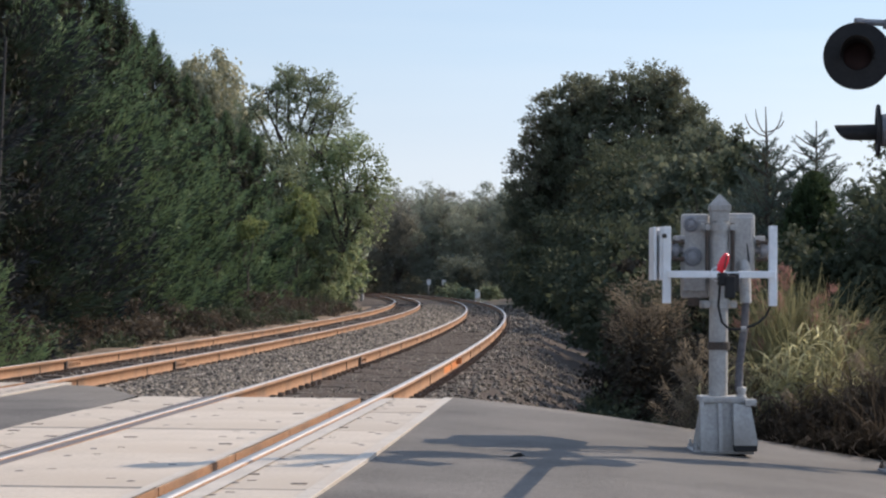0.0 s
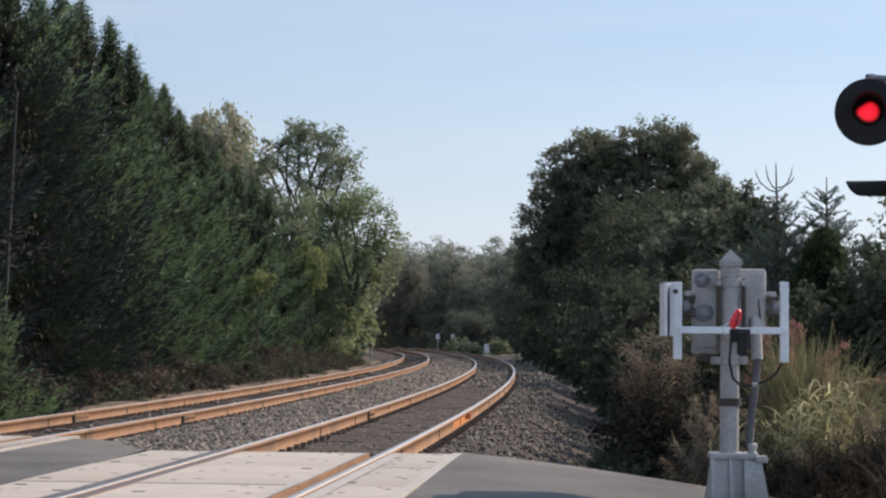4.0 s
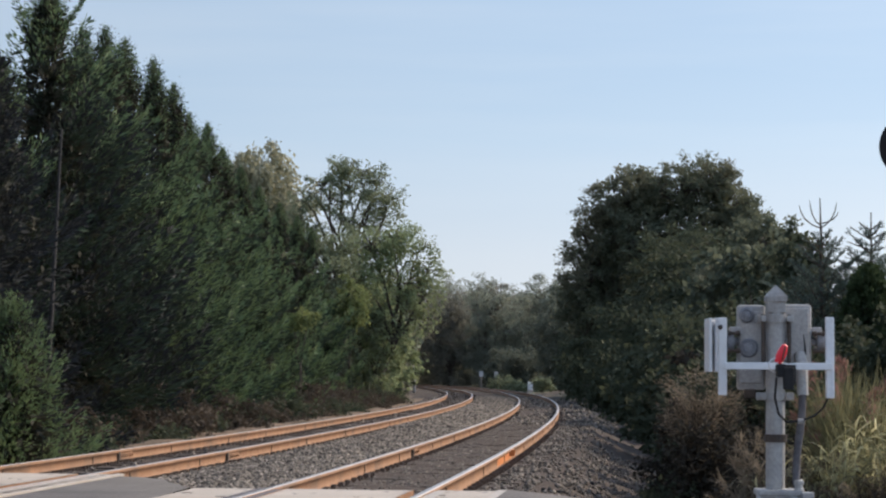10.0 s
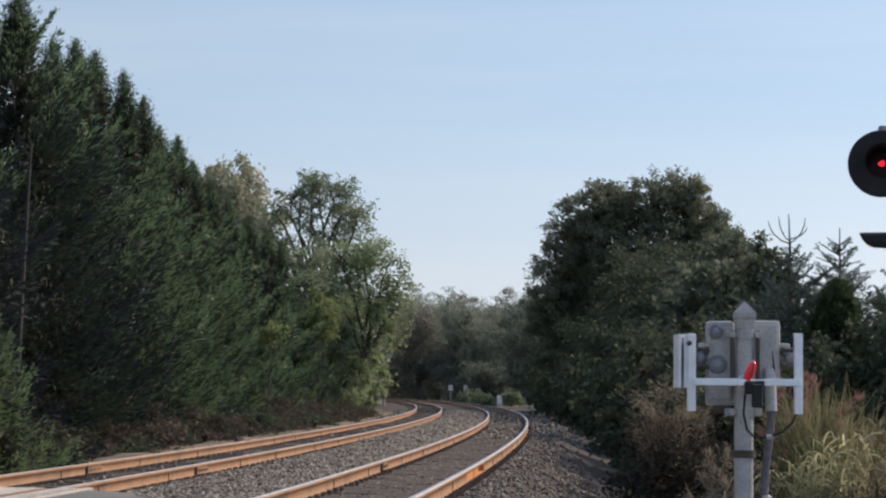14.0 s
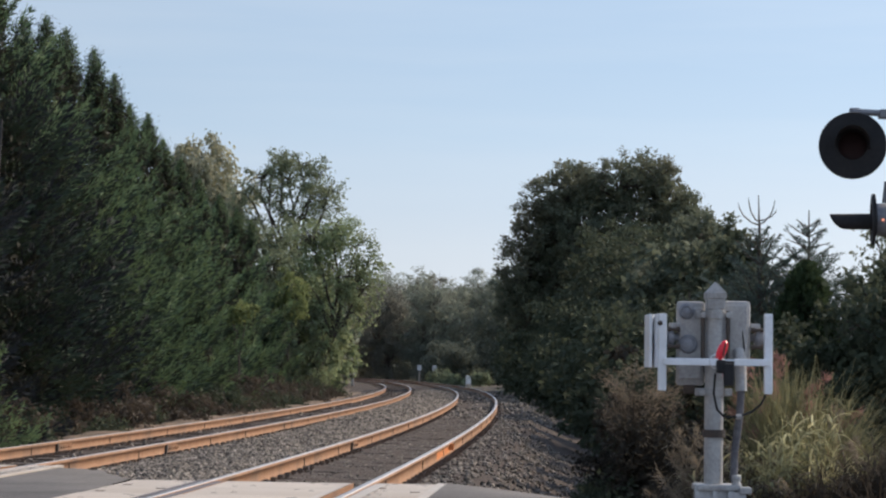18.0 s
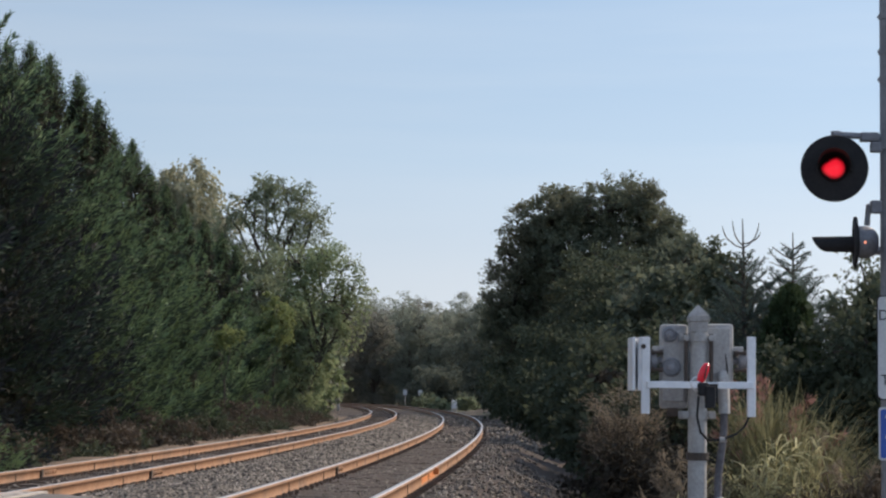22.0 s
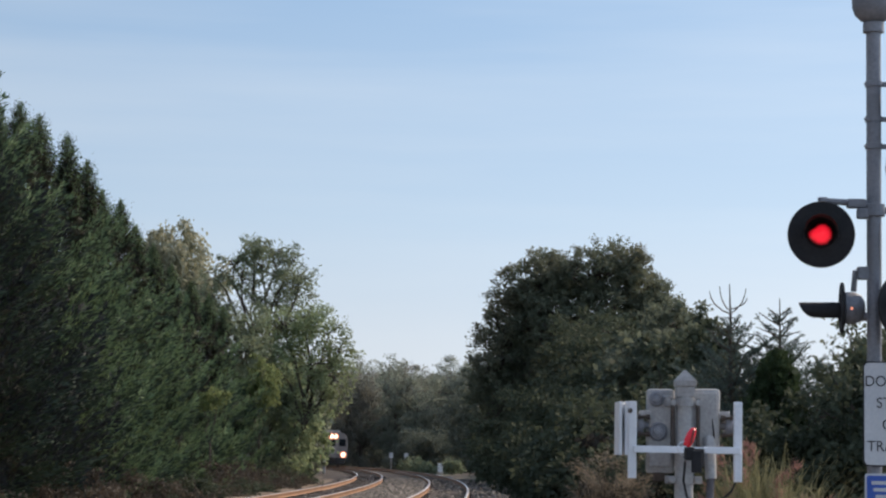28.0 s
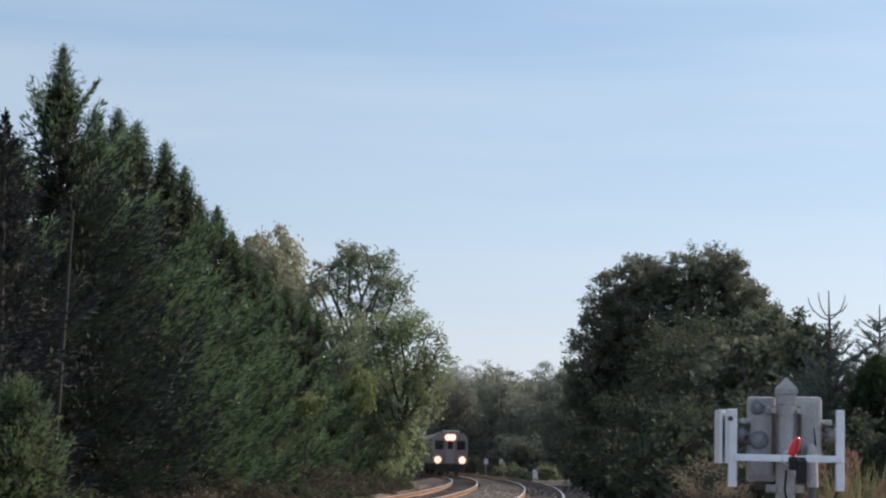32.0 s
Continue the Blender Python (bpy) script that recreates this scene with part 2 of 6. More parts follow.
LOCUST = foliage("light tree leaves", (0.165, 0.21, 0.122), (0.355, 0.415, 0.225), 0.5, third=(0.22, 0.225, 0.13), stray=0.25)
AIRY = foliage("thin grey-green leaves", (0.16, 0.195, 0.13), (0.30, 0.335, 0.21), 0.4, third=(0.19, 0.17, 0.11), stray=0.2)
VINE = foliage("yellow-green vine leaves", (0.145, 0.183, 0.081), (0.255, 0.289, 0.119), 0.5, stray=0.2)
WILLOW = foliage("yellowing willow leaves", (0.33, 0.33, 0.22), (0.45, 0.435, 0.31), 0.5, stray=0.12)
SHRUB = foliage("shrub leaves", (0.055, 0.070, 0.049), (0.105, 0.122, 0.076), 0.35, third=(0.085, 0.08, 0.055), stray=0.08)
# far wood colours are raised above real foliage to imitate haze
FARHAZE = foliage("far wood leaves with haze in the colour", (0.205, 0.23, 0.19), (0.32, 0.345, 0.275), 0.6, scale=0.15, third=(0.28, 0.26, 0.21), stray=0.05)
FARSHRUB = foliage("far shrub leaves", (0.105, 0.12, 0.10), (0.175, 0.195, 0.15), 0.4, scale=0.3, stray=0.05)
FARDRYHAZE = foliage("far thinning wood leaves with haze in the colour", (0.19, 0.19, 0.165), (0.29, 0.29, 0.245), 0.6, scale=0.15, stray=0.12)
SCRUB = foliage("grey-brown scrub twigs", (0.075, 0.062, 0.050), (0.145, 0.118, 0.092), 0.3, stray=0.15)
# brown twigs, lowered in colour to carry the shade on the bank
BRUSH = foliage("brown brush twigs darkened for shade", (0.032, 0.029, 0.024), (0.062, 0.054, 0.042), 0.25, stray=0.15)
REED = foliage("tall grass blades", (0.23, 0.22, 0.115), (0.68, 0.64, 0.40), 0.55, scale=2.4, third=(0.44, 0.35, 0.24), stray=0.5)
GREENREED = foliage("fine green grass blades", (0.15, 0.155, 0.085), (0.31, 0.29, 0.165), 0.45, scale=1.6, third=(0.20, 0.145, 0.09), stray=0.2)
# this brown also carries the shade low in the grass
DIMREED = foliage("brown-green grass blades dimmed for shade", (0.055, 0.045, 0.036), (0.115, 0.093, 0.072), 0.35, scale=1.6, third=(0.115, 0.078, 0.06), stray=0.25)
DRYREED = foliage("dry brown grass blades", (0.034, 0.029, 0.024), (0.074, 0.062, 0.049), 0.35, scale=1.6, stray=0.2)
PLUME = foliage("buff grass plumes", (0.20, 0.165, 0.125), (0.30, 0.25, 0.19), 0.45, scale=2, stray=0.15)
PINKPLUME = foliage("reddish grass plumes", (0.26, 0.14, 0.12), (0.38, 0.22, 0.19), 0.45, scale=2, stray=0.15)


# ---- mesh helpers ----
class Shape:
    """Gathers corners and faces of one part."""

    def __init__(self):
        self.v, self.f = [], []

    def add(self, verts, faces):
        k = len(self.v)
        self.v.extend(tuple(p) for p in verts)
        self.f.extend(tuple(i + k for i in q) for q in faces)
        return self

    def box(self, x, y, z, w, d, h, bevel=0.0, turn=None):
        """A box about its centre, with bevelled edges."""
        bm = bmesh.new()
        bmesh.ops.create_cube(bm, size=1.0, matrix=Matrix.Diagonal((w, d, h, 1)))
        if bevel:
            bmesh.ops.bevel(bm, geom=bm.edges[:], offset=bevel, segments=2, affect="EDGES", profile=0.6)
        m = Matrix.Translation((x, y, z)) @ (turn.to_4x4() if turn else Matrix.Identity(4))
        bm.verts.index_update()
        self.add([m @ p.co for p in bm.verts], [[p.index for p in q.verts] for q in bm.faces])
        bm.free()
        return self

    def tube(self, points, radii, seg=10, caps=True):
        """A round tube along points; one radius or one for each point."""
        points = [Vector(p) for p in points]
        radii = [radii] * len(points) if isinstance(radii, (int, float)) else radii
        verts, faces, side = [], [], None
        for i, p in enumerate(points):
            way = (points[min(i + 1, len(points) - 1)] - points[max(i - 1, 0)]).normalized()
            if side is None:
                side = way.orthogonal().normalized()
            side = (side - way * side.dot(way)).normalized()
            up = way.cross(side)
            verts += [p + radii[i] * (math.cos(a) * side + math.sin(a) * up) for a in (2 * math.pi * k / seg for k in range(seg))]
        for i in range(len(points) - 1):
            faces += [(i * seg + k, i * seg + (k + 1) % seg, (i + 1) * seg + (k + 1) % seg, (i + 1) * seg + k) for k in range(seg)]
        if caps:
            faces += [tuple(range(seg))[::-1], tuple((len(points) - 1) * seg + k for k in range(seg))]
        return self.add(verts, faces)

    def lathe(self, profile, at=(0, 0, 0), axis=(0, 0, 1), seg=24):
        """Turns (radius, height) pairs about an axis."""
        axis = Vector(axis).normalized()
        side = axis.orthogonal().normalized()
        up = axis.cross(side)
        verts, faces = [], []
        for r, h in profile:
            verts += [Vector(at) + axis * h + max(r, 1e-4) * (math.cos(a) * side + math.sin(a) * up) for a in (2 * math.pi * k / seg for k in range(seg))]
        for i in range(len(profile) - 1):
            faces += [(i * seg + k, i * seg + (k + 1) % seg, (i + 1) * seg + (k + 1) % seg, (i + 1) * seg + k) for k in range(seg)]
        return self.add(verts, faces)

    def prism(self, outline, y0, y1):
        """An outline in x and z, pushed from y0 to y1."""
        n = len(outline)
        self.add([(x, y0, z) for x, z in outline] + [(x, y1, z) for x, z in outline],
                 [tuple(range(n)), tuple(range(2 * n - 1, n - 1, -1))] + [(k, k + n, (k + 1) % n + n, (k + 1) % n) for k in range(n)])
        return self

    def mesh(self, name, mat, smooth=False):
        me = bpy.data.meshes.new(name)
        me.from_pydata(self.v, [], self.f)
        me.materials.append(mat)
        bm = bmesh.new()
        bm.from_mesh(me)
        bmesh.ops.recalc_face_normals(bm, faces=bm.faces[:])
        bm.to_mesh(me)
        bm.free()
        if smooth:
            me.shade_smooth()
            me.set_sharp_from_angle(angle=radians(40))
        return me


def part(name, shape, mat, parent=None, label="", smooth=False, m=None):
    """Links a shape as one mesh under a thing or a part."""
    data = shape.mesh(name, mat, smooth) if isinstance(shape, Shape) else shape
    ob = new(name, data)
    if parent:
        ob.parent = parent
    if m is not None:
        ob.matrix_basis = m
    return tagged(ob, label)


def thing(name, m, label, category, group="", kind=""):
    """An empty base for a thing made of parts."""
    ob = new(name)
    ob.empty_display_size = 0.2
    ob.matrix_basis = m
    return tagged(ob, label, category, group, kind)


def soup(name, verts, faces, mat):
    """A mesh from arrays: verts (n, 3), faces (m, 3) or (m, 4)."""
    me = bpy.data.meshes.new(name)
    n, k = faces.shape
    me.vertices.add(len(verts))
    me.vertices.foreach_set("co", np.ascontiguousarray(verts, dtype=np.float32).ravel())
    me.loops.add(n * k)
    me.loops.foreach_set("vertex_index", np.ascontiguousarray(faces, dtype=np.int32).ravel())
    me.polygons.add(n)
    me.polygons.foreach_set("loop_start", np.arange(0, n * k, k, dtype=np.int32))
    me.update(calc_edges=True)
    me.materials.append(mat)
    return me


def unit(v):
    return v / np.maximum(np.linalg.norm(v, axis=-1, keepdims=True), 1e-9)


def leaves(at, way, length, width, rng, fold=0.25, face=None, stray=0.45):
    """Kite-shaped leaves that start at given places and point along given ways: arrays of corners and faces."""
    n = len(at)
    way = unit(way)
    side = unit(np.cross(way, rng.normal(size=(n, 3)) if face is None else unit(face) + rng.normal(size=(n, 3)) * stray))
    lift = np.cross(side, way)
    ln, wd = np.broadcast_to(length, n)[:, None], np.broadcast_to(width, n)[:, None]
    mid = at + way * ln * 0.45 + lift * wd * fold
    v = np.stack([at, mid + side * wd * 0.5, at + way * ln, mid - side * wd * 0.5], 1).reshape(-1, 3)
    return v, np.arange(4 * n).reshape(-1, 4)


# ---- the line of the railway ----
GAUGE, SPACING = 1.507, 3.886


def line_right(y):
    """x and slope of the outer rail of the near track, y metres down the line."""
    y = np.asarray(y, float)
    k = np.minimum(y, 220.0)
    x = -2.316 + 0.09217 * k - 0.000879 * k**2 / 2 + 6.7e-7 * k**3 / 6
    s = 0.09217 - 0.000879 * k + 6.7e-7 * k**2 / 2
    e = y - k
    return x + s * e - 0.00073 * e**2 / 2, s - 0.00073 * e


def beside(off, y, z=0.0):
    """Places that lie off metres to the right of that rail."""
    x, s = line_right(y)
    n = np.sqrt(1 + s * s)
    return np.stack([x + off / n, np.asarray(y, float) - off * s / n, np.broadcast_to(z, np.shape(y))], -1)


def heading(y):
    return math.degrees(-math.atan(float(line_right(y)[1])))


NEAR = -GAUGE / 2
AWAY = NEAR - SPACING
RAILS = (("near track right rail", 0.0), ("near track left rail", -GAUGE), ("far track right rail", -SPACING), ("far track left rail", -SPACING - GAUGE))
CROSS_END = 20.35


def strip(offs, ys, zs):
    """A sheet along the line: offs across, ys along; zs(off, y) its height."""
    offs, ys = np.asarray(offs, float), np.asarray(ys, float)
    v = np.concatenate([beside(o, ys, zs(o, ys)) for o in offs])
    n, m = len(offs), len(ys)
    i, j = np.meshgrid(np.arange(n - 1), np.arange(m - 1), indexing="ij")
    a = (i * m + j).ravel()
    return v, np.stack([a, a + m, a + m + 1, a + 1], -1)


def road_z(off, y=0):
    """Height of the road to the right of the crossing slabs: it falls away from the track."""
    d = np.clip(np.asarray(off) - 0.75, 0, 4.6)
    return -(0.055 * d + 0.0105 * d * d)


# ---- ground, ballast, road ----
rng = np.random.default_rng(5)


def wobble(x, y, size=1.0, amp=1.0):
    return amp * (np.sin(x * 1.7 / size + 1.3 * np.sin(y * 0.9 / size)) * np.sin(y * 1.3 / size + 0.7 * np.sin(x * 1.1 / size + 2)))


def ground_z(x, y):
    off = x - line_right(np.clip(y, -60, 420))[0]
    right = np.clip((off - 2.6) / 2.0, 0, 1)
    left = np.clip((-SPACING - GAUGE - 1.3 - off) / 1.5, 0, 1)
    z = -0.72 + 0.32 * left + 0.22 * right
    near = np.clip((24 - y) / 5, 0, 1) * np.clip((8 - off) / 3, 0, 1)
    z = z - 0.25 * near + wobble(x, y, 0.23, 0.03)
    return z + wobble(x, y, 1.0, 0.05) + wobble(x, y, 6.0, 0.08)


gx = np.concatenate([[-3000, -1200, -500, -220, -120], np.arange(-70, 70.1, 1.0), [120, 220, 500, 1200, 3000]])
gy = np.concatenate([[-3000, -800, -200, -90], np.arange(-40, 130, 1.0), np.arange(130, 420, 4.0), [500, 700, 1200, 3000]])
X, Y = np.meshgrid(gx, gy, indexing="ij")
V = np.stack([X, Y, ground_z(X, Y)], -1).reshape(-1, 3)
i, j = np.meshgrid(np.arange(len(gx) - 1), np.arange(len(gy) - 1), indexing="ij")
a = (i * len(gy) + j).ravel()
F = np.stack([a, a + len(gy), a + len(gy) + 1, a + 1], -1)
tagged(new("ground", soup("ground", V, F, EARTH)), "brown earth with dry litter beside the railway", "ground", kind="structure")

# bed of ballast under both tracks, with sloping shoulders
bed_off = np.array([-8.2, -7.6, -7.0, -6.6, -6.2, -5.8, -5.0, -4.5, -4.1, -3.7, -3.2, -2.7, -2.2, -1.8, -1.4, -1.0, -0.6, -0.2, 0.2, 0.6, 1.0, 1.35, 1.7, 2.05, 2.4, 2.75, 3.1, 3.5])


def bed_z(off, ys):
    top = -0.185
    z = np.full(np.shape(ys), top)
    if off > 1.0:
        z = z - (min(off, 2.1) - 1.0) * 0.40 - max(off - 2.1, 0) * 0.08 - max(off - 3.2, 0) * 0.9
    if off < -6.4:
        z = z - (-6.4 - off) * 0.22
    if -1.45 < off < -0.1:
        z = z + 0.016 + 0.008 * np.sin(ys * 5.3 + off * 7) * np.sin(ys * 1.9)
    if -3.6 < off < -1.9:
        z = z + 0.05 * math.sin((off + 3.6) / 1.7 * math.pi)
    return z + 0.018 * np.sin(ys * 3.1 + off * 5) + 0.014 * np.sin(ys * 7.3 - off * 9)


V, F = strip(bed_off, np.concatenate([np.arange(-40, 90, 0.5), np.arange(90, 330, 1.5), np.arange(330, 900, 6)]), bed_z)
ballast = tagged(new("ballast_bed", soup("ballast_bed", V, F, BED)), "grey crushed stone ballast bed under both tracks", "ballast", kind="structure")

# sandy verge at the foot of the conifers
V, F = strip(np.linspace(-7.5, -6.6, 7), np.arange(22, 130, 1.0), lambda o, ys: -0.27 + 0.04 * np.sin(ys * 1.3 + o) + 0.03 * np.sin(ys * 3.7 - 2 * o) + (0.05 if o > -7.4 else -0.4) + (-0.16 if o > -6.7 else 0))
tagged(new("sandy_verge", soup("sandy_verge", V, F, SAND)), "tan sandy verge with dry litter along the track", "verge", kind="structure")


def scatter_stones(name, count, off0, off1, y0, y1, size, keep=None, power=1.0):
    """Loose crushed stones on the bed, each an uneven lump."""
    y = y0 + (y1 - y0) * rng.random(count) ** power
    off = off0 + (off1 - off0) * rng.random(count)
    if keep is not None:
        k = keep(off, y)
        off, y = off[k], y[k]
    n = len(y)
    z = np.array([0.0] * n)
    z = -0.185 - np.clip(off - 1.0, 0, 1.1) * 0.40 - np.clip(off - 2.1, 0, 9) * 0.08 - np.clip(-6.4 - off, 0, 9) * 0.22
    mid = (off > -3.6) & (off < -1.9)
    z = z + np.where(mid, 0.05 * np.sin((off + 3.6) / 1.7 * math.pi), 0)
    x, s = line_right(y)
    c = np.stack([x + off, y, z + 0.012], -1)
    cube = np.array([[p, q, r] for p in (-1, 1) for q in (-1, 1) for r in (-1, 1)], float)
    quads = np.array([[0, 1, 3, 2], [4, 6, 7, 5], [0, 4, 5, 1], [2, 3, 7, 6], [0, 2, 6, 4], [1, 5, 7, 3]])
    jit = cube[None] * (0.55 + 0.45 * rng.random((n, 8, 3)))
    turn = unit(rng.normal(size=(n, 4)))
    w, p, q, r = turn.T
    R = np.stack([1 - 2 * (q * q + r * r), 2 * (p * q - r * w), 2 * (p * r + q * w), 2 * (p * q + r * w), 1 - 2 * (p * p + r * r), 2 * (q * r - p * w),
                  2 * (p * r - q * w), 2 * (q * r + p * w), 1 - 2 * (p * p + q * q)], -1).reshape(n, 3, 3)
    sz = size * (0.5 + 0.8 * rng.random((n, 1, 1))) * np.array([1.0, 0.8, 0.6])
    v = np.einsum("nij,nkj->nki", R, jit * sz) + c[:, None]
    f = (np.arange(n)[:, None, None] * 8 + quads[None]).reshape(-1, 4)
    return tagged(new(name, soup(name, v.reshape(-1, 3), f, STONE)), "loose grey crushed ballast stones beside the rails", "stones", kind="stuff")


def clear_of_rails(off, y):
    d = np.min(np.abs(off[:, None] - np.array([o for _, o in RAILS])), axis=1)
    inside = ((off > -GAUGE) & (off < 0)) | ((off > -SPACING - GAUGE) & (off < -SPACING))
    tie = (np.mod(y, 0.55) < 0.27) & inside
    inner = inside & (off < -2) & (rng.random(len(y)) < 0.85)
    return (d > np.where(y < 48, 0.21, 0.12)) & ~inner & ~(tie & (rng.random(len(y)) < 0.8)) & ~((off > 1.0) & (y < 20.2 + 0.2 * off)) & ~((y < np.interp(off, [-3.6, -2.85, -2.2], [22.6, 22.4, 20.7])) & (off < -1.5) & (off > -5))


scatter_stones("ballast_stones", 22000, -3.85, -1.5, 20.4, 52, 0.042, clear_of_rails, 1.4)
scatter_stones("ballast_stones", 4800, 0.1, 2.3, 20.4, 60, 0.032, lambda o, y: clear_of_rails(o, y) & (rng.random(len(o)) < 1.0 - 0.62 * o), 1.3)
scatter_stones("ballast_stones", 2200, -1.4, -0.1, 20.4, 60, 0.021, lambda o, y: (np.abs(o) > 0.2) & (np.abs(o + GAUGE) > 0.2), 1.4)
scatter_stones("ballast_stones", 6000, -6.9, -3.85, 22.8, 60, 0.036, clear_of_rails, 1.4)
scatter_stones("ballast_stones", 3000, -7.9, -6.5, 22, 70, 0.026, None, 1.2)
scatter_stones("ballast_stones", 2600, 1.0, 3.0, 20.4, 40, 0.022, None, 1.2)
scatter_stones("ballast_stones", 16000, -3.7, -1.6, 50, 130, 0.07, clear_of_rails, 1.3)
scatter_stones("ballast_stones", 5000, -6.2, 2.3, 56, 130, 0.06, clear_of_rails, 1.3)

# road to the right of the slabs, and the strip of asphalt between the tracks
EDGE = [(0.05, 20.45), (1.1, 19.75), (2.25, 18.9), (3.8, 17.9), (7.0, 15.0), (14.0, 7.5), (30.0, -9.0)]
rows_n = 40
road_v, road_f = [], []
ts = np.linspace(0, 1, 60)
ex = np.interp(ts, np.linspace(0, 1, len(EDGE)), [p[0] for p in EDGE])
ey = np.interp(ts, np.linspace(0, 1, len(EDGE)), [p[1] for p in EDGE])
for k in range(rows_n):
    u = (k / (rows_n - 1)) ** 1.2
    yy = ey + u * (-40 - ey)
    inner = beside(0.715, yy)[:, 0]
    xx = inner + (ex - ex[0]) * (1 + 0.6 * u)
    zz = road_z(xx - inner + 0.75) - 0.006 + 0.012 * np.sin(xx * 1.1 + yy * 0.4)
    road_v += list(zip(xx, yy, zz))
m_ = len(ts)
for k in range(rows_n - 1):
    road_f += [(k * m_ + q, k * m_ + q + 1, (k + 1) * m_ + q + 1, (k + 1) * m_ + q) for q in range(m_ - 1)]
lip = len(road_v)
road_v += [(x + 0.03, y + 0.05, z - 0.5) for x, y, z in road_v[:m_]]
road_f += [(q + 1, q, lip + q, lip + q + 1) for q in range(m_ - 1)]
tagged(new("road", soup("road", np.array(road_v), np.array(road_f), ASPHALT)), "worn grey asphalt road falling away from the crossing", "road", kind="structure")


def road_between(name, off0, off1, ends):
    offs = np.linspace(off0, off1, 13)
    v, f = [], []
    for k, o in enumerate(offs):
        end = np.interp(o, np.linspace(off0, off1, len(ends)), ends) + 0.05 * math.sin(k * 2.1)
        ys = np.linspace(-40, end, 40)
        z = -0.012 + 0.0 * ys
        v.append(beside(o, ys, z))
        v[-1][-1, 2] -= 0.2
        v[-1][-2, 1] = v[-1][-1, 1] - 0.06
    n, m = len(offs), 40
    i, j = np.meshgrid(np.arange(n - 1), np.arange(m - 1), indexing="ij")
    a = (i * m + j).ravel()
    tagged(new(name, soup(name, np.concatenate(v), np.stack([a, a + m, a + m + 1, a + 1], -1), ASPHALT)), "grey asphalt between the two tracks at the crossing", "road", kind="structure")


road_between("road_between_tracks", -SPACING + 0.355, -GAUGE - 0.70, (22.7, 22.5, 22.2, 21.3, 20.55))
road_between("road_beyond_tracks", -SPACING - GAUGE - 12, -SPACING - GAUGE - 0.76, (27.0, 23.2))


# ---- rails, ties, crossing slabs ----
def rail_mesh(off, y0, y1, name):
    """A flat-bottomed rail swept along the line; the head's top is its own material."""
    prof = [(-0.037, 0.0), (0.037, 0.0), (0.037, -0.036), (0.012, -0.048), (0.012, -0.158), (0.074, -0.180), (0.074, -0.195), (-0.074, -0.195), (-0.074, -0.180), (-0.012, -0.158), (-0.012, -0.048), (-0.037, -0.036)]
    ys = np.concatenate([np.arange(y0, min(y1, 120), 1.0), np.arange(120, y1 + 0.1, 3.0)]) if y1 > 120 else np.arange(y0, y1 + 0.1, 1.0)
    v = np.stack([beside(off + p, ys, z) for p, z in prof], 1).reshape(-1, 3)
    n, m = len(ys), len(prof)
    i, j = np.meshgrid(np.arange(n - 1), np.arange(m), indexing="ij")
    i, j = i.ravel(), j.ravel()
    f = np.stack([i * m + j, i * m + (j + 1) % m, (i + 1) * m + (j + 1) % m, (i + 1) * m + j], -1)
    me = soup(name, v, f, RUST)
    me.materials.append(SHINE)
    me.polygons.foreach_set("material_index", np.where(j == 0, 1, 0).astype(np.int32))
    return me


CLIP = Shape()
CLIP.box(0.11, 0.02, 0.0, 0.16, 0.18, 0.024)
CLIP.box(0.085, -0.05, 0.02, 0.045, 0.028, 0.05).box(0.085, 0.08, 0.02, 0.045, 0.028, 0.05).box(0.165, -0.06, 0.03, 0.03, 0.03, 0.06).box(0.165, 0.09, 0.03, 0.03, 0.03, 0.06)
CLIP_MESH = CLIP.mesh("rail_clip", IRON)
FLIP = Matrix.Rotation(math.pi, 4, "Z")
ANCHOR_MESH = Shape().box(0.016, 0, -0.102, 0.010, 0.022, 0.10).box(0.045, 0, -0.172, 0.07, 0.03, 0.03).mesh("rail_anchor", IRON)
TIE_STEP = 0.55
BAR = Shape()
BAR.prism([(0.012, -0.155), (0.040, -0.145), (0.032, -0.10), (0.040, -0.055), (0.012, -0.047)], -0.44, 0.44)
for q in (-0.36, -0.22, -0.07, 0.07, 0.22, 0.36):
    BAR.lathe([(0.022, 0), (0.022, 0.022), (0.001, 0.024)], (0.026, q, -0.09), (1, 0, 0), 6)
BAR_MESH = BAR.mesh("joint_bar", RUST)
JOINTS = {0.0: (), -GAUGE: (33.0,), -SPACING: (30.6,), -SPACING - GAUGE: (30.4,)}
rails = {}
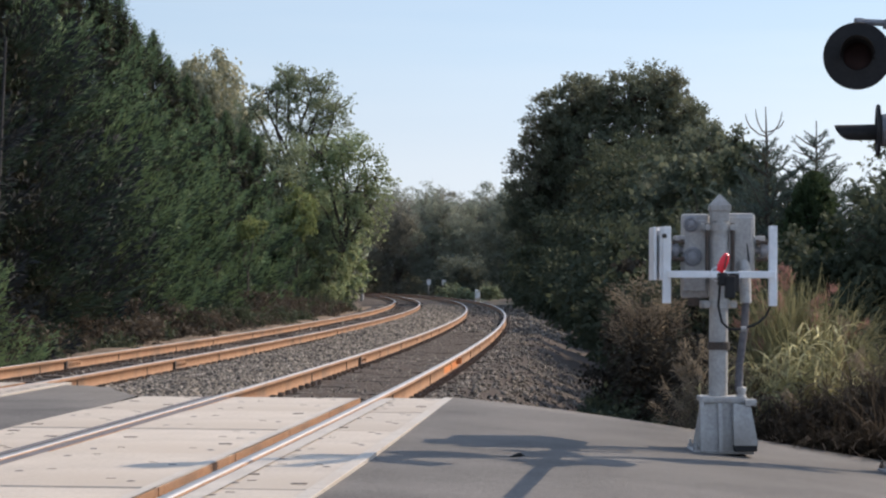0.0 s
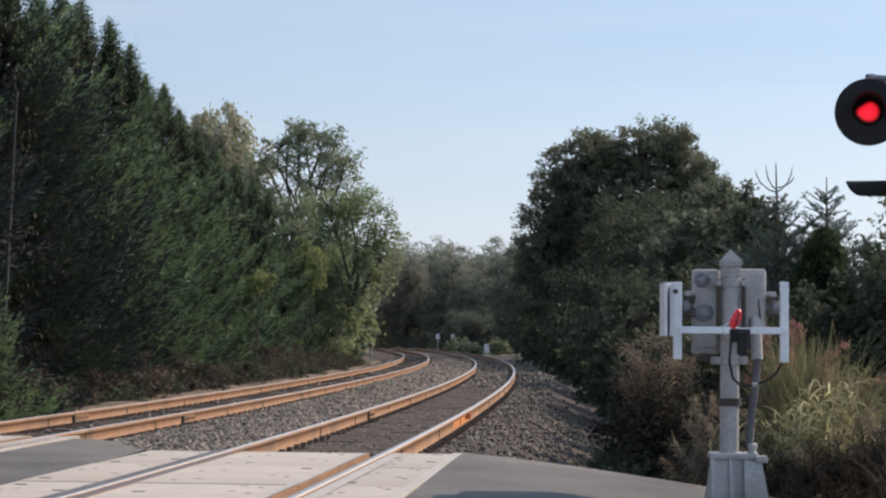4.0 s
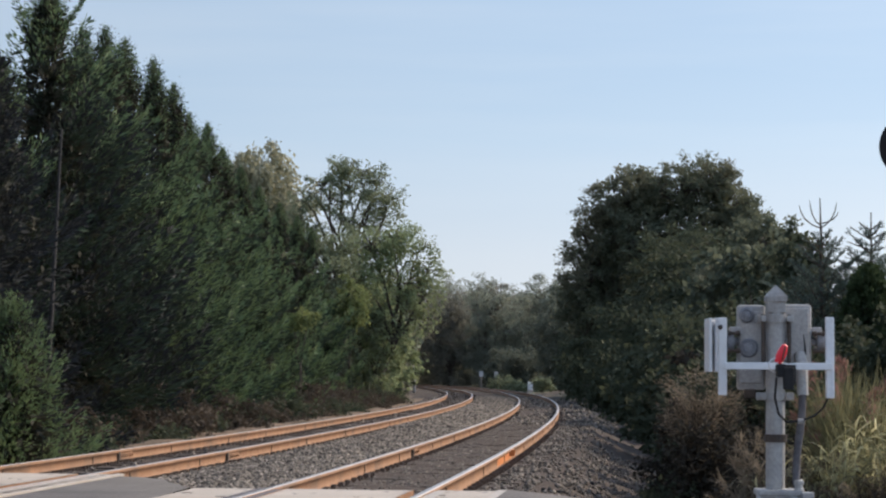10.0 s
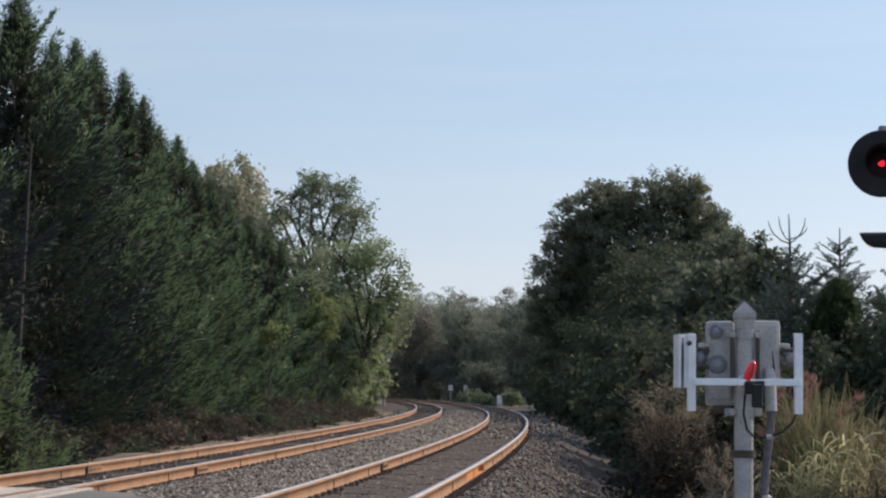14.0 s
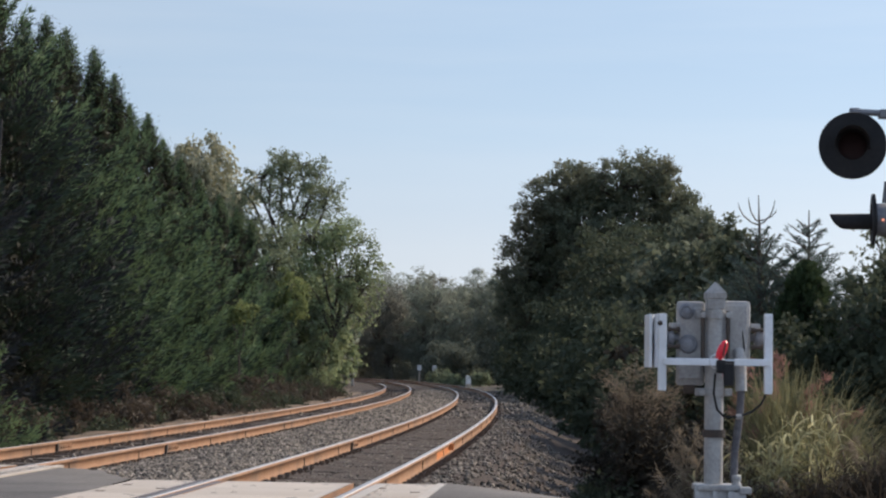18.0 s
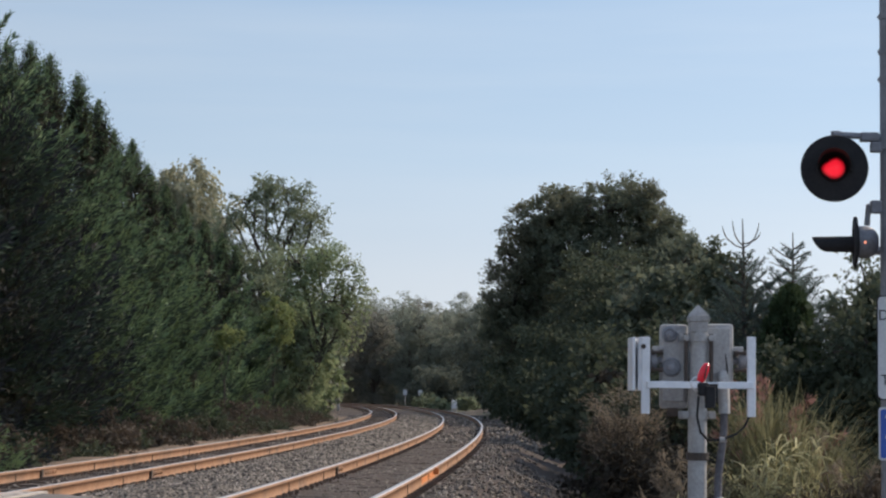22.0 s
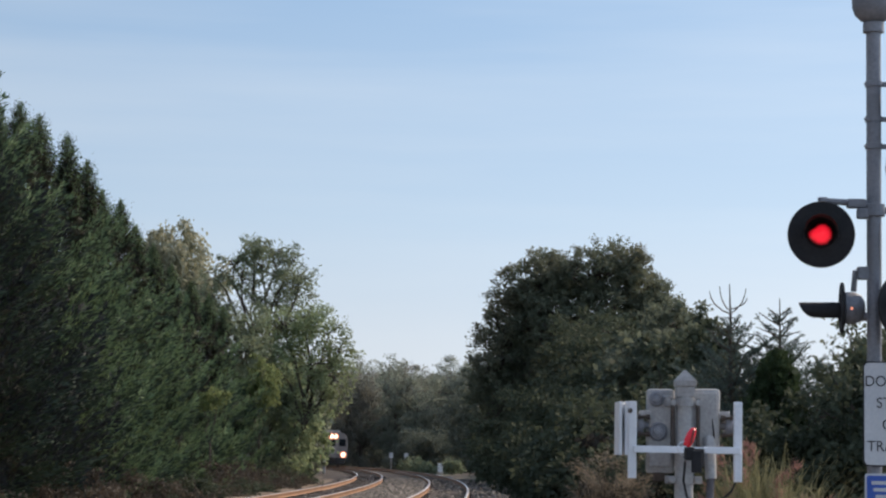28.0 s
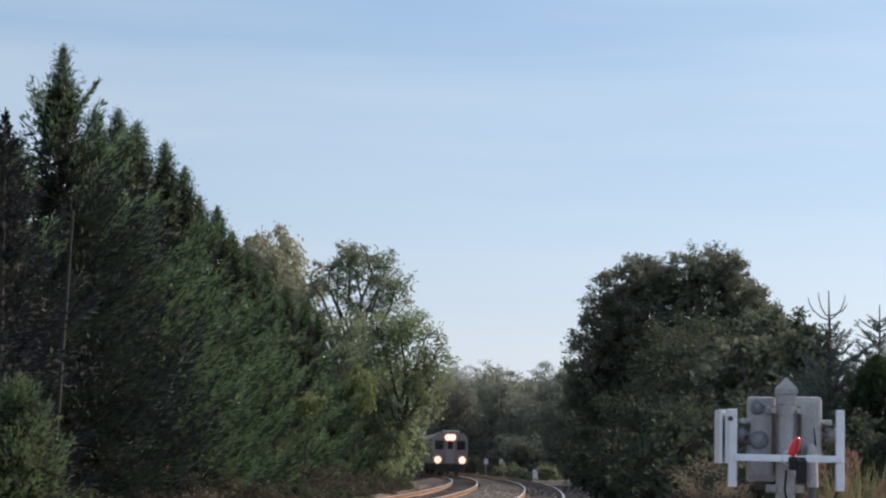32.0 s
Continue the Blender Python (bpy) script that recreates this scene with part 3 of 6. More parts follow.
for label, off in RAILS:
    body = rail_mesh(off, -40, 900, "rail")
    rail = tagged(new("rail", body), "rust-brown steel rail with a polished head, " + label.rsplit(" ", 2)[0], "rail", "rails of the two tracks")
    rails[off] = rail
    start = 20.6 if off > -2 else 22.9
    for k in range(100):
        y = TIE_STEP * (math.ceil(start / TIE_STEP) + k) + 0.13
        base = Matrix.Translation(Vector(beside(off, y, -0.180))) @ Matrix.Rotation(radians(heading(y)), 4, "Z")
        part("rail_clip", CLIP_MESH, None, rail, m=base)
        part("rail_clip", CLIP_MESH, None, rail, m=base @ FLIP)
    for k in range(8):
        y = start + 1.2 + 4.7 * k + 0.5 * math.sin(k * 2.7 + off)
        part("rail_anchor", ANCHOR_MESH, None, rail, m=Matrix.Translation(Vector(beside(off, y, 0))) @ Matrix.Rotation(radians(heading(y)), 4, "Z"))
    for y in JOINTS[off]:
        base = Matrix.Translation(Vector(beside(off, y, 0))) @ Matrix.Rotation(radians(heading(y)), 4, "Z")
        part("joint_bar", BAR_MESH, None, rail, "bolted rusty joint bar", m=base)
        part("joint_bar", BAR_MESH, None, rail, "bolted rusty joint bar", m=base @ FLIP)
        # dark blocks stand in for the joint's gap and its shaded underside
        gap = Shape().box(0, -0.42, -0.09, 0.092, 0.09, 0.13, 0.01).box(0.05, -0.1, -0.15, 0.03, 0.5, 0.03, 0.01)
        part("joint_gap", gap, IRON, rail, "dark block for the joint's gap and shaded underside", m=base)
# a ground-bright patch of fresh rust on the near rail
patch = Shape()
for y0 in np.arange(29.3, 32.2, 0.4):
    p = [beside(o, [y0, y0 + 0.41], z) for o, z in ((0.0155, -0.055), (0.0155, -0.150))]
    patch.add([p[0][0], p[0][1], p[1][1], p[1][0]], [(0, 1, 2, 3)])
part("fresh_rust_patch", patch, FRESH, rails[0.0], "bright orange freshly rusted web")
lug = Shape().box(0.05, 0, -0.06, 0.09, 0.10, 0.10, 0.015)
part("bond_lug", lug, FRESH, rails[0.0], "orange bonding lug", m=Matrix.Translation(Vector(beside(0, 32.1, 0))))

tie_mesh = Shape().box(0, 0, 0, 2.6, 0.23, 0.18, 0.012).mesh("tie", TIE)
for track, off in (("near", NEAR), ("far", AWAY)):
    base = thing("tie_row", Matrix.Identity(4), "dark creosoted timber ties of the %s track" % track, "ties", "tie rows", "structure")
    start = 20.6 if track == "near" else 22.9
    first = math.ceil(start / TIE_STEP)
    for k in range(140):
        y = TIE_STEP * (first + k) + 0.13
        m = Matrix.Translation(Vector(beside(off, y, -0.258 + 0.006 * math.sin(k * 2.3)))) @ Matrix.Rotation(radians(heading(y) + 0.8 * math.sin(k * 1.7)), 4, "Z")
        part("tie", tie_mesh, None, base, m=m)
    far = Shape()
    for k in range(140, 520):
        y = TIE_STEP * (first + k) + 0.13
        p = beside(off, y, -0.258)
        far.box(p[0], p[1], p[2], 2.6, 0.23, 0.18, turn=Matrix.Rotation(radians(heading(y)), 3, "Z"))
    tagged(part("far_ties", far, TIE, base), kind="stuff")

# concrete crossing slabs, each with its sunken lag holes
PANEL = 2.27


def slab_mesh(width, length, holes):
    bm = bmesh.new()
    bmesh.ops.create_cube(bm, size=1.0, matrix=Matrix.Diagonal((width, length - 0.012, 0.20, 1)))
    bmesh.ops.bevel(bm, geom=bm.edges[:], offset=0.008, segments=1, affect="EDGES")
    me = bpy.data.meshes.new("slab")
    bm.to_mesh(me)
    bm.free()
    me.materials.append(CONCRETE)
    return me


hole_mesh = Shape().lathe([(0.001, 0.0), (0.016, 0.0005), (0.022, 0.002), (0.026, 0.0)], seg=12).mesh("lag_hole", RUBBER)
slot_mesh = Shape().box(0, 0, 0, 0.085, 0.055, 0.0045).mesh("lifting_slot", IRON)
tread_mesh = Shape().box(0, 0, 0, 0.05, 0.02, 0.003).mesh("lifting_slot", EARTH)
for track, base_off, end, count in (("near", 0.0, CROSS_END, 12), ("far", -SPACING, 22.8, 6)):
    deck = thing("crossing_deck", Matrix.Identity(4), "pale concrete crossing slabs laid between the rails of the %s track" % track, "crossing", "crossing decks")
    lanes = (("gauge_slab", base_off - GAUGE / 2, GAUGE - 0.30, 4), ("field_slab", base_off + (0.370 if track == "near" else 0.200), 0.59 if track == "near" else 0.25, 2), ("field_slab", base_off - GAUGE - 0.405, 0.66, 2))
    for name, off, width, cols in lanes:
        me = slab_mesh(width, PANEL, cols)
        for k in range(count):
            y = end - PANEL * (k + 0.5)
            m = Matrix.Translation(Vector(beside(off, y, -0.104 + 0.003 * math.sin(3 * k + off)))) @ Matrix.Rotation(radians(heading(y)), 4, "Z")
            slab = part(name, me, None, deck, m=m)
            if k > 5:
                continue
            for row in range(4):
                for side in (-1, 1):
                    if math.sin(k * 7.3 + row * 3.1 + side * 1.7 + off * 5) < -0.15:
                        continue
                    hx = side * (width / 2 - (0.22 if cols == 4 else 0.12))
                    hy = (row - 1.5) * PANEL / 4.2
                    if math.sin(k * 5.1 + row * 2.3 + side * 4.4 + off * 3) > 0.62:
                        part("lifting_slot", slot_mesh, None, slab, "dark open lifting slot", m=Matrix.Translation((hx, hy, 0.101)))
                        continue
                    part("lag_hole", hole_mesh, None, slab, m=Matrix.Translation((hx, hy, 0.1008)))
                    part("lifting_slot", tread_mesh, None, slab, m=Matrix.Translation((hx * 0.62, hy + 0.16, 0.1)))
    for k, (off, w) in enumerate(((base_off + 0.056, 0.03), (base_off - GAUGE - 0.075, 0.07), (base_off - GAUGE + 0.09, 0.10))):
        ys = np.arange(end - PANEL * count, end, 0.8)
        v, f = strip((off - w / 2, off + w / 2), ys, lambda o, yy: (-0.012, 0.003, -0.008)[k] + 0 * yy)
        part("rubber_seal", soup("rubber_seal", v, f, RUBBER), None, deck, "black rubber flangeway seal")
    for off in (base_off - 0.1525, base_off - GAUGE + 0.1525):
        angle = Shape().box(0, 0, 0, 0.008, PANEL - 0.02, 0.145).mesh("flangeway_angle", RUST)
        for k in range(count):
            y = end - PANEL * (k + 0.5)
            part("flangeway_angle", angle, None, deck, "rusty steel flangeway edge", m=Matrix.Translation(Vector(beside(off, y, -0.075))) @ Matrix.Rotation(radians(heading(y)), 4, "Z"))
    edge = Shape().box(-0.012, 0, 0, 0.085, PANEL, 0.172, 0.004).mesh("edge_angle", WORN)
    for k in range(count):
        y = end - PANEL * (k + 0.5)
        part("edge_angle", edge, None, deck, "worn steel edge angle", m=Matrix.Translation(Vector(beside(base_off + (0.695 if track == "near" else 0.325), y, -0.08))) @ Matrix.Rotation(radians(heading(y)), 4, "Z"))
    for off, w in ((base_off + 0.135, 0.11), (base_off - 0.19, 0.065)):
        ys = np.arange(end - PANEL * count, end, 0.5)
        v, f = strip((off - w / 2, off + w / 2), ys, lambda o, yy: 0.0035 + 0 * yy)
        part("wear_plate", soup("wear_plate", v, f, WORN), None, deck, "bright worn steel plate along the rail")


# ---- crossing gate mechanism ----
GATE = Vector((2.09, 16.2, -0.18))


def gate_mechanism():
    g = thing("crossing_gate", Matrix.Translation(GATE), "grey lowered crossing gate with white counterweight arms", "crossing gate")
    base = Shape()
    base.add([(-0.19, -0.19, 0), (0.19, -0.19, 0), (0.19, 0.19, 0), (-0.19, 0.19, 0), (-0.13, -0.13, 0.40), (0.13, -0.13, 0.40), (0.13, 0.13, 0.40), (-0.13, 0.13, 0.40)],
             [(0, 1, 5, 4), (1, 2, 6, 5), (2, 3, 7, 6), (3, 0, 4, 7), (4, 5, 6, 7), (3, 2, 1, 0)])
    base.box(0, 0, 0.015, 0.46, 0.42, 0.03, 0.008)
    for x in (-0.155, -0.02, 0.10):
        base.add([(x - 0.015, -0.225, 0.02), (x + 0.015, -0.225, 0.02), (x + 0.015, -0.15, 0.41), (x - 0.015, -0.15, 0.41), (x - 0.015, -0.12, 0.02), (x + 0.015, -0.12, 0.02), (x + 0.015, -0.1, 0.41), (x - 0.015, -0.1, 0.41)],
                 [(0, 1, 2, 3), (4, 7, 6, 5), (0, 3, 7, 4), (1, 5, 6, 2), (3, 2, 6, 7), (0, 4, 5, 1)])
    base.box(0.01, 0, 0.40, 0.34, 0.32, 0.045, 0.012)
    part("base", base, GALV, g)
    jb = Shape()
    jb.add([(0.07, -0.27, 0.07), (0.25, -0.27, 0.07), (0.20, -0.20, 0.37), (0.07, -0.20, 0.37), (0.07, -0.1, 0.07), (0.25, -0.1, 0.07), (0.20, -0.1, 0.37), (0.07, -0.1, 0.37)],
           [(0, 1, 2, 3), (4, 7, 6, 5), (1, 5, 6, 2), (0, 3, 7, 4), (3, 2, 6, 7), (0, 4, 5, 1)])
    jb.box(0.20, -0.16, 0.385, 0.09, 0.12, 0.05, 0.01)
    part("junction_box", jb, GALV, g, "pale cast junction box")
    # shade under the junction box is built as a black block
    part("junction_box_gap", Shape().box(0.16, -0.19, 0.05, 0.17, 0.14, 0.05, 0.01), BLACK, g, "black block imitating shade under the junction box")
    for x, y in ((-0.20, -0.18), (-0.20, 0.18), (0.19, -0.2), (0.2, 0.18)):
        part("anchor_bolt", Shape().lathe([(0.022, 0), (0.022, 0.03), (0.012, 0.03), (0.012, 0.06), (0.001, 0.062)], (x, y, 0.025), seg=6), GALV, g)
    part("mast", Shape().tube([(-0.015, 0, 0.40), (-0.01, 0, 1.78)], 0.071, 20), GALV, g, smooth=True)
    fin = Shape().box(-0.008, 0, 1.775, 0.136, 0.136, 0.085, 0.008).box(-0.008, 0, 1.835, 0.156, 0.156, 0.048, 0.008)
    fin.add([(-0.082, -0.074, 1.858), (0.066, -0.074, 1.858), (0.066, 0.074, 1.858), (-0.082, 0.074, 1.858), (-0.014, -0.006, 1.938), (-0.002, -0.006, 1.938), (-0.002, 0.006, 1.938), (-0.014, 0.006, 1.938)],
            [(0, 1, 5, 4), (1, 2, 6, 5), (2, 3, 7, 6), (3, 0, 4, 7), (4, 5, 6, 7), (3, 2, 1, 0)])
    part("finial", fin, GALV, g, "square cast cap with a pyramid top")
    case = part("mechanism_case", Shape().box(-0.185, 0.42, 1.475, 0.215, 0.70, 0.64, 0.03).box(0.145, 0.42, 1.55, 0.24, 0.70, 0.50, 0.03).box(-0.02, 0.45, 1.5, 0.2, 0.58, 0.56, 0.02), GALV, g, "weathered grey mechanism housing", True, Matrix.Translation((0, 0.07, 0)) @ Matrix.Rotation(radians(-7.4), 4, "Z") @ Matrix.Translation((0, -0.07, 0)))
    part("case_cover", Shape().box(0.15, 0.06, 1.56, 0.19, 0.025, 0.42, 0.012), GALV, case, "flat bolted cover")
    part("case_cover", Shape().box(-0.185, 0.06, 1.475, 0.175, 0.025, 0.54, 0.012), GALV, case, "flat bolted cover")
    for x, z, r in ((-0.215, 1.715, 0.052), (-0.20, 1.47, 0.066)):
        part("round_cap", Shape().lathe([(r, 0), (r, 0.03), (r * 0.86, 0.036), (r * 0.8, 0.03), (r * 0.5, 0.03), (r * 0.46, 0.055), (r * 0.2, 0.058), (0.001, 0.058)], (x, 0.055, z), (0, -1, 0), 22), MAST, case, "round screwed cap", True)
        part("cap_ring", Shape().lathe([(r, 0.0), (r + 0.007, 0.004), (r + 0.007, 0.016), (r, 0.02)], (x, 0.055, z), (0, -1, 0), 18), MAST, case, "dark gasket ring", True)
    # a dark block stands in for the shaded gap below the housing
    part("case_foot", Shape().box(-0.19, 0.14, 1.13, 0.09, 0.12, 0.07, 0.012), IRON, case, "dark block imitating the shaded gap under the housing")
    for x in (-0.105, 0.085):
        part("clamp_bolt", Shape().tube([(x, -0.04, 1.31), (x, -0.04, 1.72)], 0.016, 8), IRON, g, "long dark clamp rod")
    for z in (1.69, 1.11, 0.80):
        w = 0.28 if z > 0.9 else 0.17
        clamp = Shape().lathe([(0.074, -0.03), (0.086, -0.028), (0.086, 0.028), (0.074, 0.03)], (-0.012, 0, z), seg=18)
        if z > 0.9:
            clamp.box(-0.01, 0.05, z, w, 0.05, 0.06, 0.01)
            clamp.lathe([(0.026, 0), (0.026, 0.03), (0.001, 0.032)], (-0.105, -0.04, z), (0, -1, 0), 6).lathe([(0.026, 0), (0.026, 0.03), (0.001, 0.032)], (0.085, -0.04, z), (0, -1, 0), 6)
        part("clamp", clamp, IRON if z < 0.9 else GALV, g)
    for s in (-1, 1):
        part("main_shaft", Shape().lathe([(0.030, 0), (0.030, 0.05), (0.075, 0.05), (0.080, 0.06), (0.080, 0.095), (0.055, 0.10), (0.055, 0.13)], (s * 0.26, 0.12, 1.52), (s, 0, 0), 18), MAST, g, "dull grey hub of the turning shaft", True)
        for h in (1.58, 1.45):
            part("shaft_bolt", Shape().lathe([(0.020, 0), (0.020, 0.03), (0.012, 0.03), (0.012, 0.07), (0.018, 0.07), (0.018, 0.09)], (s * 0.27, 0.03, h), (s, 0, 0), 8), IRON, g)
        part("shaft_bracket", Shape().box(s * 0.30, 0.10, 1.60, 0.09, 0.08, 0.06, 0.012), GALV, g)
    arm = part("left_support_arm", Shape().box(-0.418, -0.12, 1.405, 0.062, 0.05, 0.575, 0.008), WHITE, g, "white painted steel arm")
    for x, z, w in ((-0.45, 1.49, 0.045), (-0.505, 1.49, 0.024)):
        part("counterweight_plate", Shape().box(x, 0.06, z, w, 0.36, 0.40, 0.006), WHITE, arm, "white counterweight plate")
    part("plate_bolt", Shape().lathe([(0.02, 0), (0.02, 0.02), (0.001, 0.022)], (-0.437, -0.13, 1.62), (0, -1, 0), 6), IRON, arm)
    part("right_support_arm", Shape().box(0.375, -0.12, 1.40, 0.062, 0.05, 0.60, 0.008), WHITE, g, "white painted steel arm")
    part("cross_bar", Shape().box(-0.20, -0.15, 1.335, 0.42, 0.04, 0.052, 0.006).box(0.25, -0.15, 1.335, 0.28, 0.04, 0.052, 0.006), WHITE, g, "white gate arm cross bar")
    part("cross_bar_bracket", Shape().box(0.055, -0.148, 1.335, 0.12, 0.034, 0.044, 0.005), WHITE, g)
    part("bracket_box", Shape().box(0.075, -0.18, 1.275, 0.075, 0.06, 0.14, 0.008), BLACK, g, "black terminal box under the cross bar")
    part("conduit", Shape().tube([(0.175, 0.03, 1.42), (0.18, -0.01, 1.37), (0.185, -0.05, 1.12)], [0.045, 0.046, 0.042], 12), GALV, g, "grey conduit elbow", True)
    part("hose", Shape().tube([(0.185, -0.05, 1.16), (0.175, -0.05, 0.95), (0.135, -0.06, 0.65), (0.13, -0.08, 0.48), (0.15, -0.12, 0.40)], 0.030, 10), RUBBER, g, "dark grey flexible cable hose", True)
    part("hose_fitting", Shape().lathe([(0.038, 0), (0.038, 0.03), (0.03, 0.035), (0.03, 0.06), (0.036, 0.065), (0.036, 0.09), (0.02, 0.10)], (0.145, -0.11, 0.40), seg=12), GALV, g)
    part("wire", Shape().tube([(0.18, 0.04, 1.70), (0.20, 0.03, 1.60), (0.215, 0.02, 1.45), (0.20, 0.0, 1.33), (0.17, -0.02, 1.27)], 0.008, 6), BLACK, g)
    part("wire", Shape().tube([(-0.03, -0.2, 1.25), (-0.04, -0.19, 1.10), (-0.01, -0.17, 0.98), (0.05, -0.15, 0.925), (0.15, -0.14, 0.93), (0.26, -0.12, 0.97), (0.33, -0.1, 1.03), (0.37, -0.1, 1.12)], 0.009, 6), BLACK, g, "drooping black lamp cable")
    part("cable_tie", Shape().lathe([(0.02, -0.02), (0.02, 0.02)], (0.155, -0.14, 0.93), (1, 0, 0), 8), GALV, g)
    # the arm itself, lowered across the road
    root, tip = Vector((0.04, -0.2, 1.275)), Vector((1.268, 9.5, 1.062)) - GATE
    way = (tip - root).normalized()
    side = way.cross(Vector((0, 0, 1))).normalized()
    up = side.cross(way)
    for k in range(12):
        p, q = root + (tip - root) * (k / 12), root + (tip - root) * ((k + 1) / 12)
        w0, h0 = 0.020 - 0.0004 * k, 0.045 - 0.0006 * k
        s = Shape().add([a + side * sx * w0 + up * sz * h0 for a in (p, q) for sx, sz in ((-1, -1), (1, -1), (1, 1), (-1, 1))],
                        [(0, 1, 2, 3), (7, 6, 5, 4), (0, 4, 5, 1), (1, 5, 6, 2), (2, 6, 7, 3), (3, 7, 4, 0)])
        part("arm_section", s, WHITE if k % 2 == 0 else REDPAINT, g, "white stretch of the gate arm" if k % 2 == 0 else "red stretch of the gate arm")
    part("arm_end_cap", Shape().box(*tip, 0.046, 0.03, 0.10, 0.006), BLACK, g, "black arm end cap")
    lp = Vector((1.238, 9.52, 1.172)) - GATE
    lamp = part("tip_lamp", Shape().box(lp.x, lp.y, lp.z - 0.075, 0.045, 0.06, 0.06, 0.012), BLACK, g, "black lamp socket")
    part("lens", Shape().lathe([(0.015, -0.045), (0.021, -0.022), (0.0205, 0.01), (0.014, 0.036), (0.001, 0.045)], (lp.x + 0.004, lp.y, lp.z), (0.42, 0, 1), 14), REDLAMP, lamp, "red tip lamp lens", True)
    part("lens_spine", Shape().box(lp.x + 0.010, lp.y - 0.023, lp.z + 0.0, 0.006, 0.006, 0.062, 0.001, Matrix.Rotation(0.2, 3, "Y")), IRON, lamp, "dark bar across the lens")
    # a white ring is put in as the lamp's glint
    part("lamp_glint_ring", Shape().lathe([(0.03, -0.006), (0.034, 0), (0.03, 0.006)], (lp.x - 0.022, lp.y, lp.z - 0.052), (0, -1, 0), 12), WHITE, lamp)
    return g


gate_mechanism()

leaf_spot = (0.48, 13.96, -0.052)
leaf_shape = Shape().add([(-0.055, 0, 0.004), (-0.02, -0.03, 0.012), (0.03, -0.022, 0.03), (0.06, 0.0, 0.014), (0.025, 0.03, 0.034), (-0.02, 0.03, 0.016), (0.0, 0.0, 0.004)],
                         [(0, 1, 6), (1, 2, 6), (2, 3, 6), (3, 4, 6), (4, 5, 6), (5, 0, 6)])
tagged(part("fallen_leaf", leaf_shape, DEADSHADE, m=Matrix.Translation(leaf_spot)), "curled dark dead leaf lying on the asphalt", "leaf")

# ---- flashing signal mast ----
POLE = Vector((3.575, 16.45, -0.36))
mast = thing("signal_mast", Matrix.Translation(POLE), "grey crossing signal mast with red flashing lamps and signs", "crossing signal")


def Z(z):
    return z - POLE.z


part("pole", Shape().tube([(0, 0, 0.3), (0, 0, Z(4.45))], 0.057, 20), MAST, mast, smooth=True)
mb = Shape()
mb.add([(-0.17, -0.17, 0), (0.17, -0.17, 0), (0.17, 0.17, 0), (-0.17, 0.17, 0), (-0.09, -0.09, 0.34), (0.09, -0.09, 0.34), (0.09, 0.09, 0.34), (-0.09, 0.09, 0.34)],
       [(0, 1, 5, 4), (1, 2, 6, 5), (2, 3, 7, 6), (3, 0, 4, 7), (4, 5, 6, 7), (3, 2, 1, 0)])
mb.box(0, 0, 0.015, 0.42, 0.42, 0.03, 0.008)
part("base", mb, MAST, mast, "dark cast mast base")
for x, y in ((-0.18, -0.18), (0.18, -0.18), (0.18, 0.18), (-0.18, 0.18)):
    part("anchor_bolt", Shape().lathe([(0.022, 0), (0.022, 0.03), (0.012, 0.03), (0.012, 0.06), (0.001, 0.062)], (x, y, 0.025), seg=6), IRON, mast)
part("collar", Shape().lathe([(0.06, -0.05), (0.082, -0.045), (0.082, 0.03), (0.06, 0.04)], (0, 0, Z(4.475)), seg=20), MAST, mast, smooth=True)
bell = part("bell", Shape().lathe([(0.05, 0.0), (0.10, 0.015), (0.145, 0.06), (0.165, 0.12), (0.17, 0.22), (0.15, 0.24), (0.06, 0.27), (0.001, 0.275)], (0, 0, Z(4.51)), seg=28), MAST, mast, "round grey crossing bell on the mast top", True)
# crossbuck, seen from its edge, on three clamps
for z in (4.02, 3.745, 3.53):
    part("crossbuck_clamp", Shape().lathe([(0.058, -0.022), (0.067, -0.02), (0.067, 0.02), (0.058, 0.022)], (0, 0, Z(z)), seg=16).box(0.12, 0.0, Z(z), 0.17, 0.05, 0.035, 0.008).tube([(-0.075, 0, Z(z)), (-0.05, 0, Z(z))], 0.008, 6), MAST, mast)
for s in (-1, 1):
    blade = Shape().box(0, 0, 0, 0.006, 1.22, 0.23, 0.002)
    part("crossbuck_blade", blade, WHITE, mast, "white crossbuck blade", m=Matrix.Translation((0.21 + 0.008 * s, 0, Z(3.775))) @ Matrix.Rotation(radians(45 * s), 4, "X"))


